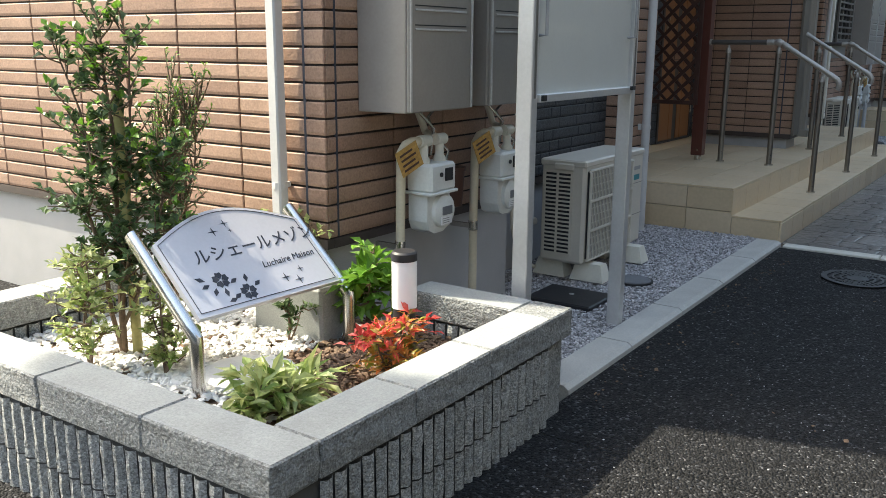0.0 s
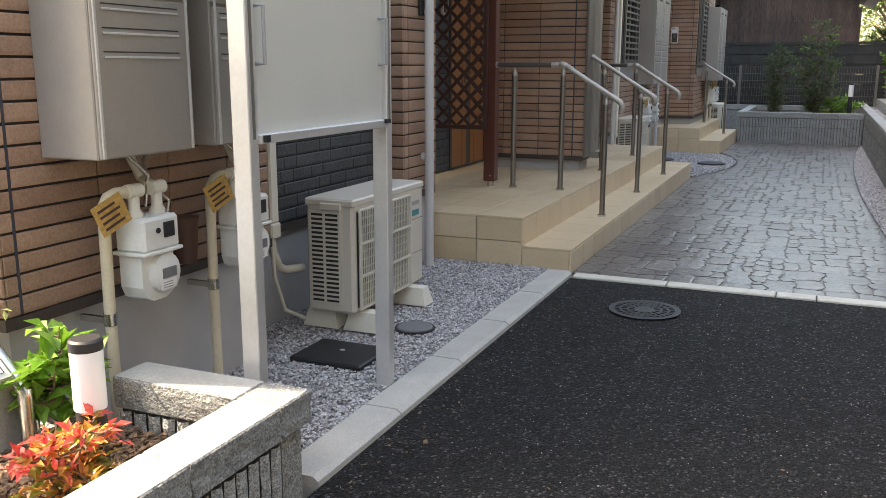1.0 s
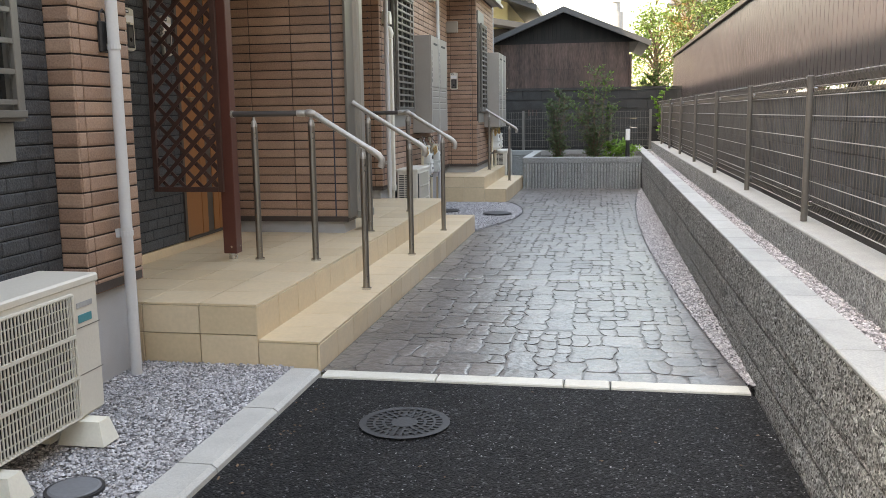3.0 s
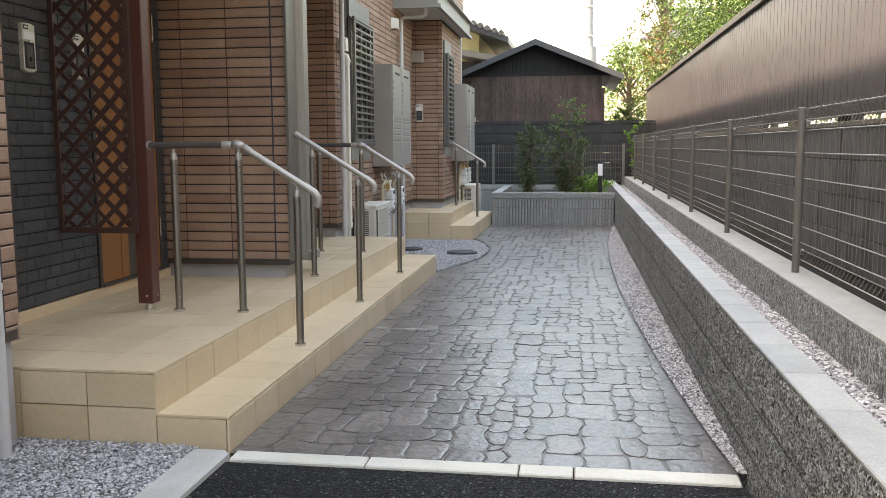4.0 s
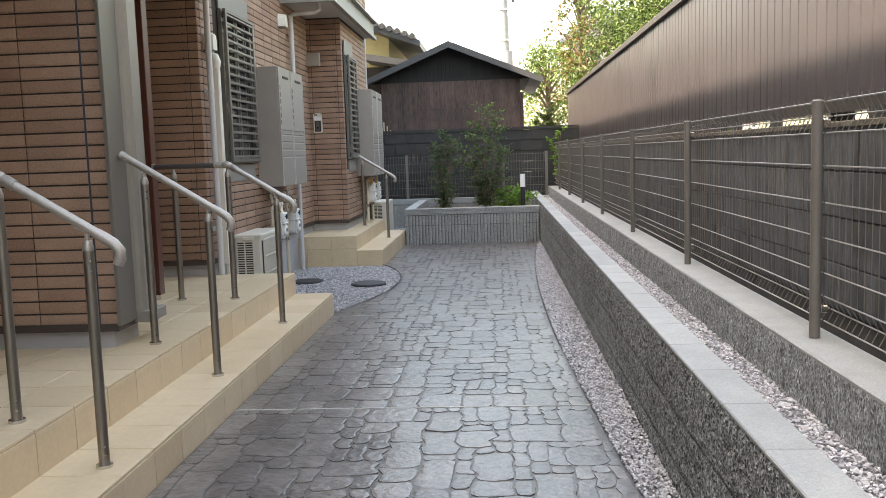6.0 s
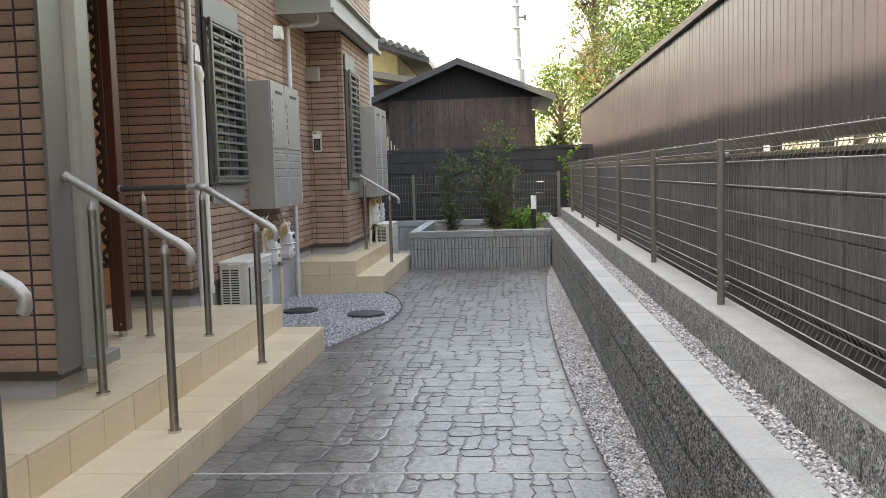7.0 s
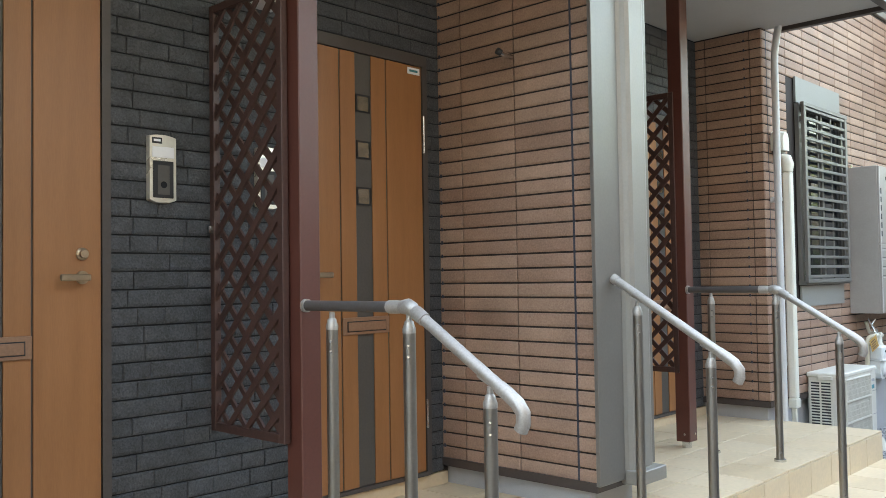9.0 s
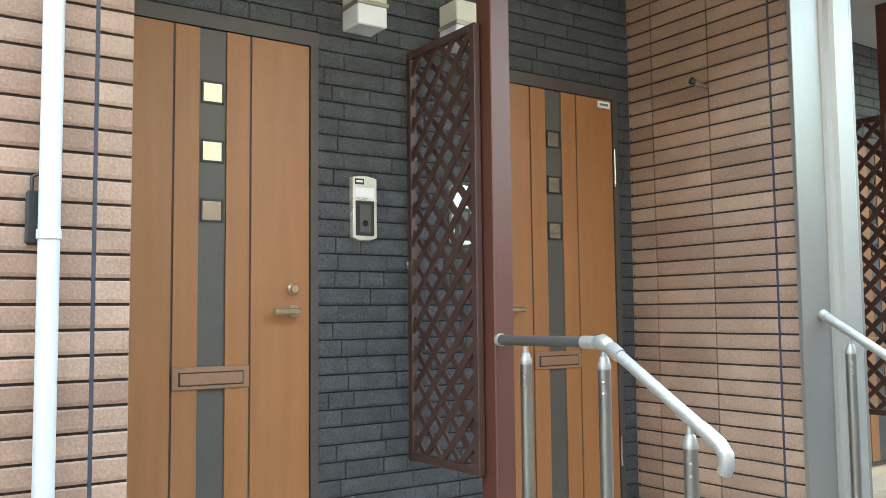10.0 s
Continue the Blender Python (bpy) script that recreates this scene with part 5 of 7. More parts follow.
def aircon(at, label, group, duct=None):
    base = thing("outdoor_unit", at, label, "air conditioner", group)
    L, D, H, z0 = 0.765, 0.25, 0.535, 0.09
    for y in (0.10, 0.62):
        f = G()
        for xa, xb in ((-0.06, 0.13), (0.16, 0.35)):
            f.add([(xa, y - 0.055, 0), (xb, y - 0.055, 0), (xb, y + 0.055, 0), (xa, y + 0.055, 0), (xa + 0.025, y - 0.035, z0), (xb - 0.025, y - 0.035, z0), (xb - 0.025, y + 0.035, z0), (xa + 0.025, y + 0.035, z0)],
                  [(0, 3, 2, 1), (4, 5, 6, 7), (0, 1, 5, 4), (1, 2, 6, 5), (2, 3, 7, 6), (3, 0, 4, 7)])
        put("foot_block", f, m_ivory, base, "cream plastic foot block")
    body = put("body", G().box(0, D, 0, L, z0, z0 + H, 0.016), m_ac, base)
    put("top_cover", G().box(-0.004, D + 0.004, -0.006, L + 0.004, z0 + H - 0.03, z0 + H + 0.006, 0.008), m_ac, base)
    put("grip_lip", G().box(0.08, 0.19, -0.014, 0.0, z0 + H - 0.048, z0 + H - 0.012, 0.006), m_ac, base)
    put("side_intake", G().box(0.02, 0.18, -0.0025, 0.004, z0 + 0.05, z0 + H - 0.06), m_acdark, base)
    sl = G()
    for i in range(21):
        z = z0 + 0.05 + i * 0.0213
        sl.box(0.018, 0.182, -0.008, 0.0, z - 0.0045, z + 0.0045)
    for x in (0.018, 0.092, 0.172):
        sl.box(x, x + 0.012, -0.007, 0.0, z0 + 0.045, z0 + H - 0.055)
    put("side_slats", sl, m_ac, base)
    put("fan_opening", G().box(D, D + 0.004, 0.03, 0.56, z0 + 0.03, z0 + H - 0.05), m_acdark, base)
    put("fan_hub", G().tube([(D + 0.004, 0.295, z0 + 0.25), (D + 0.008, 0.295, z0 + 0.25)], 0.06, 18), m_acdark, base)
    fr = G()
    a, b, c, d = 0.025, 0.565, z0 + 0.025, z0 + H - 0.045
    fr.tube([(D + 0.012, a, c), (D + 0.02, a, c + 0.01), (D + 0.02, a, d - 0.01), (D + 0.012, a, d)], 0.007, 6).tube([(D + 0.012, b, c), (D + 0.02, b, c), (D + 0.02, b, d), (D + 0.012, b, d)], 0.007, 6).tube([(D + 0.016, a, c), (D + 0.016, b, c)], 0.007, 6).tube([(D + 0.016, a, d), (D + 0.016, b, d)], 0.007, 6)
    for i in range(1, 30):
        y = a + (b - a) * i / 30
        fr.tube([(D + 0.02, y, c), (D + 0.02, y, d)], 0.0032, 4, False)
    for i in (1, 2):
        z = c + (d - c) * i / 3
        fr.box(D + 0.014, D + 0.026, a, b, z - 0.006, z + 0.006)
    for i in range(1, 12):
        z = c + (d - c) * i / 12
        fr.tube([(D + 0.018, a, z), (D + 0.018, b, z)], 0.0025, 4, False)
    put("fan_grille", fr, m_ac, base)
    put("maker_plate", G().box(D, D + 0.003, L - 0.145, L - 0.06, z0 + H - 0.165, z0 + H - 0.135), m_teal, base, "small teal plate")
    put("maker_mark", G().box(D, D + 0.002, L - 0.15, L - 0.05, z0 + H - 0.108, z0 + H - 0.088), m_grey, base)
    ln = G()
    for z in (z0 + 0.17, z0 + 0.35):
        ln.box(D, D + 0.0015, 0.575, L - 0.006, z, z + 0.003)
    put("panel_seam", ln, m_grille, base)
    return base


aircon((-2.115, 4.255, 0.03), "beige outdoor air conditioner unit on cream foot blocks", "air conditioner units")
aircon((-2.30, 11.97, -0.02), "beige outdoor air conditioner unit beside the porch", "air conditioner units")
aircon((-1.84, 17.62, -0.05), "beige outdoor air conditioner unit at the far end", "air conditioner units")


def ac_duct(at, h, label, tail):
    base = thing("pipe_cover", at, label, "pipe cover", "pipe covers")
    put("cover", G().box(-0.02, 0.04, -0.032, 0.032, 0.0, h, 0.008), m_ivory, base)
    put("end_cap", G().box(-0.02, 0.044, -0.037, 0.037, -0.07, 0.0, 0.006), m_ivory, base)
    put("elbow", G().tube([(0.01, 0, h), (0.012, 0, h + 0.05), (0.0, 0, h + 0.09), (-0.03, 0, h + 0.10)], [0.036, 0.045, 0.045, 0.04], 14), m_ivory, base, smooth=True)
    put("wrapped_pipe", G().tube(tail, 0.02, 10), m_ivory, base, smooth=True)
    put("drain_hose", G().tube([(0.02, -0.01, -0.06), (0.03, -0.01, -0.25), (0.04, 0.05, -0.42), (0.06, 0.18, -0.49), (0.08, 0.28, -0.50)], 0.009, 8), m_ivory, base, smooth=True)


ac_duct((XD + 0.10, 4.12, 0.555), 2.0, "cream pipe cover and hose running to the outdoor unit", [(0.01, 0, -0.05), (0.012, 0.01, -0.14), (0.015, 0.05, -0.215), (0.02, 0.10, -0.24), (0.05, 0.20, -0.245)])
ac_duct((X3 + 0.04, 11.62, 0.46), 1.62, "cream pipe cover with a rounded cap on the brick wall", [(0.01, 0, -0.05), (0.012, 0.0, -0.2), (0.015, 0.06, -0.3), (0.02, 0.3, -0.32)])


def vent_hood(at, turn, group="vent hoods", size=1.0):
    base = thing("vent_hood", at, "cream rounded vent hood on the wall", "vent", group, turn=turn)
    out = [(-0.065, 0.0), (-0.065, 0.09), (-0.045, 0.135), (0, 0.15), (0.045, 0.135), (0.065, 0.09), (0.065, 0.0)]
    n = len(out)
    g = G().add([(0.0, u * size, z * size) for u, z in out] + [(0.085 * size, u * 0.8 * size, z * 0.88 * size) for u, z in out], [tuple(reversed(range(n))), tuple(range(n, 2 * n))] + [(i, (i + 1) % n, n + (i + 1) % n, n + i) for i in range(n)])
    put("hood", g, m_ivory, base, smooth=True)
    put("louvre", G().box(0.0, 0.06 * size, -0.05 * size, 0.05 * size, -0.015, 0.0), m_grille, base)


vent_hood((X3 + 0.009, 11.50, 2.22), 0)
vent_hood((X3 + 0.009, 14.15, 2.78), 0)
vent_hood((-2.062, 14.311, 3.385), -90, size=0.66)
ub = thing("meter_cabinet", (-2.22, 15.585, 2.47), "small beige square box on the brick wall", "box")
put("body", G().box(-0.09, 0.09, -0.06, 0.0, 0, 0.17, 0.006), m_box, ub)
put("lid", G().box(-0.085, 0.085, -0.066, -0.06, 0.005, 0.165, 0.003), m_box, ub)


def grille_window(x, ya, yb, z0, z1, rows, label, lintel=True):
    base = thing("grille_window", (x, ya, z0), label, "window", "grille windows", kind="structure")
    w, h = yb - ya, z1 - z0
    put("window_frame", G().box(0.0, 0.03, 0, w, 0, 0.045).box(0.0, 0.03, 0, w, h - 0.045, h).box(0, 0.03, 0, 0.045, 0.045, h - 0.045).box(0, 0.03, w - 0.045, w, 0.045, h - 0.045).box(0.0, 0.03, w / 2 - 0.02, w / 2 + 0.02, 0.045, h - 0.045), m_grille, base)
    for a, b in ((0.045, w / 2 - 0.02), (w / 2 + 0.02, w - 0.045)):
        put("pane", G().box(0.002, 0.012, a, b, 0.045, h - 0.045), m_win, base, "dark glass pane")
    for y in (0.03, w - 0.03):
        put("grille_stile", G().box(0.045, 0.07, y - 0.022, y + 0.022, 0.01, h - 0.005, 0.003), m_grille, base)
        put("grille_arm", G().box(0.03, 0.046, y - 0.012, y + 0.012, 0.1, 0.14).box(0.03, 0.046, y - 0.012, y + 0.012, h - 0.14, h - 0.1), m_grille, base)
    for i in range(rows):
        z = h * (i + 0.3) / rows
        put("grille_bar", G().box(0.05, 0.066, 0.05, w - 0.05, z, z + 0.022, 0.002), m_grille, base)
    for y in (w * 0.35, w * 0.66):
        put("grille_upright", G().box(0.040, 0.050, y - 0.005, y + 0.005, 0.01, h - 0.01), m_grille, base)
    for z in (-0.015, h - 0.025):
        put("grille_rail", G().box(0.043, 0.072, 0.0, w, z, z + 0.03, 0.002), m_grille, base)
    put("window_sill", G().box(0.0, 0.05, -0.01, w + 0.01, -0.03, 0.0), m_grille, base)
    if lintel:
        put("lintel", G().box(-0.002, 0.014, 0.0, w, h + 0.01, h + 0.2), m_lintel, base)
    put("apron_panel", G().box(-0.002, 0.014, 0.02, w - 0.02, -0.19, -0.035), m_lintel, base)


grille_window(X3 + 0.009, 11.88, 12.80, 1.29, 2.62, 18, "window behind a grey horizontal bar grille in the brick wall")
grille_window(XD + 0.009, 4.55, 5.23, 1.27, 2.35, 9, "window behind a grey grid grille in the charcoal wall", False)
grille_window(X4 + 0.009, 15.74, 16.40, 1.29, 2.62, 18, "far window behind a grey horizontal bar grille")
grille_window(-1.871, 15.70, 16.55, 4.0, 5.15, 2, "upper storey window in the projecting wall", False)


kb = thing("key_safe", (X2 + 0.010, 5.735, 1.545), "black key safe hanging on the downpipe bracket", "key safe")
put("body", G().box(0.0, 0.020, -0.040, 0.040, 0, 0.14, 0.006), m_black, kb)
put("shackle", G().tube([(0.010, -0.026, 0.135), (0.010, -0.026, 0.175), (0.010, 0.0, 0.192), (0.010, 0.026, 0.175), (0.010, 0.026, 0.135)], 0.005, 8), m_iron, kb, smooth=True)


# ---- covers in the ground ----
def drain_grate():
    base = thing("drain_cover", (-0.72, 5.30, 0.004), "round cast-iron drain grate with rings of holes", "drain cover")
    put("dark_pit", G().tube([(0, 0, -0.02), (0, 0, 0.0005)], 0.17, 32), m_black, base)
    for r0, r1, n in ((0.155, 0.185, 0), (0.118, 0.130, 0), (0.080, 0.092, 0), (0.0, 0.055, 0)):
        m = 40
        v, f = [], []
        for i in range(m):
            a = 2 * math.pi * i / m
            for r in (r0, r1):
                v.append((r * math.cos(a), r * math.sin(a), 0.006))
        for i in range(m):
            j = (i + 1) % m
            f.append((2 * i, 2 * i + 1, 2 * j + 1, 2 * j))
        put("ring", G().add(v, f), m_iron, base)
    sp = G()
    for r0, r1, n in ((0.128, 0.158, 30), (0.09, 0.12, 22), (0.053, 0.082, 14)):
        for i in range(n):
            a = 2 * math.pi * i / n
            k = len(sp.v)
            sp.box(r0, r1, -0.0055, 0.0055, 0.0, 0.006)
            sp.moved(pose(0, 0, 0, 0, 0, math.degrees(a)), k)
    put("spoke", sp, m_iron, base)


drain_grate()
sq = thing("access_cover", (-1.79, 3.98, 0.03), "square black plastic access cover lying in the gravel", "access cover")
put("plate", G().box(-0.17, 0.17, -0.14, 0.14, -0.03, 0.012, 0.006), m_black, sq)
put("bolt", G().tube([(0.0, 0.02, 0.012), (0.0, 0.02, 0.015)], 0.012, 10), m_grey, sq)
for nm, at, r, mt, lb in (("round_lid", (-1.66, 4.47, 0.03), 0.085, m_lid, "round grey plastic lid in the gravel"), ("round_lid", (-1.95, 13.35, -0.025), 0.16, m_black, "round black cover in the far gravel"), ("round_lid", (-1.24, 13.06, -0.022), 0.17, m_iron, "round dark iron cover in the far gravel")):
    o = thing(nm, at, lb, "access cover")
    put("disc", G().tube([(0, 0, -0.02), (0, 0, 0.004), (0, 0, 0.008)], [r, r, r - 0.008], 28), mt, o)
    put("rim", G().tube([(0, 0, -0.02), (0, 0, 0.002)], r + 0.012, 28), m_iron, o)


tagged(put("pavement", G().box(-9.0, -2.35, -1.6, 1.415, -0.1, 0.012, 0.004), m_kerb), "pale concrete pavement in front of the planter", "pavement", kind="structure")


# ---- planter contents ----
def pebbles(name, label, category, area, n, size, mat, seed, zf, kind="stuff", flat=0.65, parent=None):
    """Loose stones over a region; area(rnd) gives a place."""
    rnd = random.Random(seed)
    verts, faces = [], []
    tmpl = [Vector(p).normalized() for p in ((1, 0.1, 0.2), (-0.2, 1, 0.1), (-1, -0.2, -0.1), (0.1, -1, 0.2), (0.1, 0.1, 1), (-0.1, 0.1, -1), (0.7, 0.7, 0.5), (-0.7, -0.6, 0.6))]
    tris = [(0, 6, 4), (6, 1, 4), (1, 2, 4), (2, 7, 4), (7, 3, 4), (3, 0, 4), (0, 3, 5), (3, 7, 2), (3, 2, 5), (2, 1, 5), (1, 0, 5), (0, 1, 6)]
    for _ in range(n):
        x, y = area(rnd)
        s = size * rnd.uniform(0.55, 1.35)
        rot = Euler((rnd.uniform(-0.5, 0.5), rnd.uniform(-0.5, 0.5), rnd.uniform(0, 6.28))).to_matrix()
        sc = Vector((s * rnd.uniform(0.75, 1.2), s * rnd.uniform(0.6, 1.0), s * flat * rnd.uniform(0.7, 1.1)))
        c = Vector((x, y, zf(x, y) + s * rnd.uniform(-0.1, 0.35)))
        k = len(verts)
        for p in tmpl:
            q = rot @ Vector((p.x * sc.x, p.y * sc.y, p.z * sc.z)) * rnd.uniform(0.85, 1.12)
            verts.append(tuple(c + q))
        faces.extend(tuple(i + k for i in t) for t in tris)
    me = bpy.data.meshes.new(name)
    me.from_pydata(verts, [], faces)
    me.materials.append(mat)
    ob = new(name, me)
    return tagged(ob, label, category, kind=kind)


def rect(x0, x1, y0, y1):
    return lambda r: (r.uniform(x0, x1), r.uniform(y0, y1))


SOIL = 0.215
tagged(put("planter_soil", quad_strip([-2.80, -2.4, -2.1, -1.36], [1.57, 2.0, 2.3, 2.605], lambda x, y: SOIL), m_soil), "brown soil filling the planter", "soil", kind="structure")
tagged(put("planter_soil", quad_strip([-2.09, -1.8, -1.36], [2.605, 2.67], lambda x, y: SOIL), m_soil), "brown soil filling the planter", "soil", kind="structure")
pebbles("white_pebbles", "white pebbles covering much of the planter", "pebbles", rect(-2.79, -1.93, 1.58, 2.58), 3400, 0.016, m_pebble, 3, lambda x, y: SOIL + 0.012)
pebbles("bark_chips", "brown bark chips and clods in the planter", "bark", rect(-1.97, -1.37, 1.9, 2.66), 1900, 0.0125, m_soil, 5, lambda x, y: SOIL + 0.008)
pebbles("white_pebbles", "white pebbles beside the sign post", "pebbles", rect(-2.2, -1.6, 1.6, 2.0), 700, 0.015, m_pebble, 8, lambda x, y: SOIL + 0.012)
st = thing("white_stepping_stone", (-1.90, 2.0, SOIL), "flat white stone lying on the pebbles", "stone")
put("slab", G().tube([(0, 0, 0), (0, 0, 0.03), (0, 0, 0.038)], [0.15, 0.15, 0.13], 11), m_pebble, st)
bl = thing("concrete_step_block", (-2.10, 2.42, SOIL), "pale rendered concrete block beside the house wall", "block")
put("block", G().box(-0.16, 0.17, -0.06, 0.08, -0.02, 0.20, 0.01), m_cope, bl)


def leaf_geo(g, p, d, up, ln, wd, fold=0.25):
    """One leaf of two bent halves from p along d."""
    side = d.cross(up)
    side = side.normalized() if side.length > 1e-4 else d.orthogonal().normalized()
    nrm = side.cross(d).normalized()
    a, m, t = p, p + d * ln * 0.5, p + d * ln - nrm * ln * 0.12
    l, r = m + side * wd * 0.5 + nrm * wd * fold, m - side * wd * 0.5 + nrm * wd * fold
    k = len(g.v)
    g.v.extend((tuple(a), tuple(l), tuple(t), tuple(m), tuple(r)))
    g.f.extend(((k, k + 3, k + 2, k + 1), (k, k + 4, k + 2, k + 3)))


def shrub(name, at, label, stems, crown, n, ln, wd, mat, seed, category="shrub", stake=False, bark=None, tips=None, spray=0.6, tip_from=0.85):
    """Stems as paths; leaves sit on side twigs in clumps inside the crown (radius x, y, z-low, z-high)."""
    rnd = random.Random(seed)
    base = thing(name, at, label, category)
    sg = G()
    paths = []
    rx, ry, zl, zh = crown
    for lean in stems:
        pts = [Vector((0, 0, 0))]
        top = Vector((lean[0], lean[1], zh * lean[2]))
        for i in range(1, 7):
            t = i / 6
            pts.append(top * t + Vector((rnd.uniform(-1, 1), rnd.uniform(-1, 1), 0)) * 0.02 * zh)
        sg.tube(pts, [lean[3] * (1 - 0.75 * i / 6) for i in range(7)], 7)
        paths.append(pts)
    tw, lf, tp = G(), G(), G()
    made = 0
    while made < n:
        pts = rnd.choice(paths)
        t = rnd.uniform(zl / zh, 1.0)
        f = t * 6
        i = min(int(f), 5)
        root = pts[i].lerp(pts[i + 1], f - i)
        a = rnd.uniform(0, 6.28)
        reach = rnd.uniform(0.25, 1.0) * (1.0 - 0.45 * abs(t - 0.5) * 2)
        end = root + Vector((math.cos(a) * rx * reach, math.sin(a) * ry * reach, rnd.uniform(-0.02, 0.16) * zh * spray))
        mid = root.lerp(end, 0.5) + Vector((0, 0, -0.01))
        tw.tube([root, mid, end], [0.0035, 0.0025, 0.0012], 4, False)
        cnt = rnd.randint(6, 11)
        for j in range(cnt):
            u = 0.35 + 0.65 * (j + rnd.random()) / cnt
            p = root.lerp(end, u)
            d = Vector((rnd.gauss(0, 1), rnd.gauss(0, 1), rnd.gauss(0.35, 0.6))).normalized()
            d = (d + (end - root).normalized() * 0.6).normalized()
            g = tp if (tips and u > tip_from and t > 0.6) else lf
            s = rnd.uniform(0.7, 1.25)
            leaf_geo(g, p, d, Vector((rnd.gauss(0, 0.4), rnd.gauss(0, 0.4), 1)), ln * s, wd * s)
            made += 1
    put("trunk", sg, bark or m_bark, base, smooth=True)
    tagged(put("twig", tw, bark or m_bark, base), kind="stuff")
    tagged(put("crown", lf, mat, base), kind="stuff")
    if tips and tp.v:
        tagged(put("new_leaves", tp, tips, base, "yellow-green young leaves"), kind="stuff")
    if stake:
        put("stake", G().tube([(0.03, 0.03, -0.02), (0.02, 0.03, zh * 0.8)], 0.016, 9), m_bamboo, base, "yellow-green bamboo stake", True)
    return base


# near planter
shrub("tall_shrub", (-2.38, 1.90, SOIL), "tall leafy evergreen shrub tied to a bamboo stake", [(0.0, 0.02, 1.0, 0.012), (-0.10, -0.06, 0.9, 0.009), (0.08, 0.05, 0.95, 0.009), (0.14, 0.10, 0.62, 0.008)], (0.165, 0.165, 0.3, 1.08), 2300, 0.034, 0.022, m_leaf_d, 21, stake=True, tips=m_leaf_l)
shrub("slender_shrub", (-2.60, 2.27, SOIL), "slender upright dark shrub against the brick wall", [(0.02 * i - 0.05, 0.015 * i, 0.8 + 0.05 * (i % 4), 0.006) for i in range(8)], (0.11, 0.09, 0.15, 0.92), 3000, 0.024, 0.008, m_leaf_d, 22, tips=m_leaf_l, spray=1.0)
shrub("variegated_shrub", (-2.12, 1.86, SOIL), "small pale variegated shrub beside the sign", [(0.0, 0.0, 1.0, 0.006), (0.05, 0.06, 0.9, 0.005), (-0.08, 0.02, 0.9, 0.005)], (0.10, 0.10, 0.05, 0.30), 330, 0.034, 0.018, m_leaf_y, 23)
shrub("variegated_shrub", (-2.33, 1.74, SOIL), "pale variegated shrub in front of the tall shrub", [(0.0, 0.0, 1.0, 0.006), (0.06, -0.02, 0.9, 0.005), (-0.08, 0.04, 0.8, 0.005)], (0.16, 0.13, 0.08, 0.42), 640, 0.034, 0.016, m_leaf_y, 24)
shrub("broadleaf_shrub", (-1.86, 2.53, SOIL), "bright green broad-leaved shrub behind the lamp", [(0.03, 0.0, 1.0, 0.008), (-0.06, 0.03, 0.9, 0.007), (0.05, -0.05, 0.8, 0.007)], (0.12, 0.10, 0.06, 0.34), 230, 0.085, 0.038, m_leaf_l, 25)
shrub("nandina_shrub", (-1.555, 2.25, SOIL), "low nandina with red and yellow-green leaves", [(0.05, 0.03, 1.0, 0.005), (-0.06, 0.04, 0.95, 0.005), (0.02, -0.08, 0.9, 0.005), (-0.02, 0.10, 0.9, 0.005)], (0.15, 0.16, 0.03, 0.19), 560, 0.045, 0.018, m_leaf_n, 26, tips=m_leaf_r, tip_from=0.66)
shrub("aucuba_shrub", (-1.62, 1.84, SOIL), "low glossy variegated shrub in the planter corner", [(0.06, 0.0, 0.8, 0.006), (-0.08, 0.05, 0.9, 0.006), (0.0, 0.14, 0.8, 0.006), (-0.02, -0.05, 0.9, 0.006)], (0.15, 0.20, 0.02, 0.14), 360, 0.075, 0.026, m_leaf_y, 27)
shrub("small_shrub", (-2.02, 2.30, SOIL), "small sparse shrub under the sign", [(0.0, 0.0, 1.0, 0.006), (0.04, 0.03, 0.8, 0.004)], (0.07, 0.07, 0.06, 0.20), 90, 0.035, 0.016, m_leaf_d, 28)
shrub("ivy_plant", (-2.25, 2.54, SOIL + 0.18), "pale leafy creeper at the foot of the wall", [(0.0, 0.0, 1.0, 0.004), (0.12, 0.0, 0.8, 0.004), (-0.2, 0.0, 0.9, 0.004)], (0.2, 0.04, 0.05, 0.24), 260, 0.03, 0.018, m_leaf_y, 29)


def bollard(at, h, white, label):
    base = thing("bollard_light", at, label, "bollard light", "bollard lights")
    put("column", G().tube([(0, 0, 0), (0, 0, h - white - 0.03)], 0.037, 20), m_black, base, "black metal column", True)
    put("lens", G().tube([(0, 0, h - white - 0.03), (0, 0, h - 0.03)], 0.0405, 20), m_lampw, base, "opal white lens", True)
    put("cap", G().tube([(0, 0, h - 0.03), (0, 0, h - 0.006), (0, 0, h)], [0.042, 0.042, 0.036], 20), m_black, base, "black cap", True)


bollard((-1.605, 2.40, SOIL - 0.02), 0.395, 0.155, "black bollard light with an opal white head")
bollard((0.52, 17.75, 0.2), 0.77, 0.2, "black bollard light among the far plants")


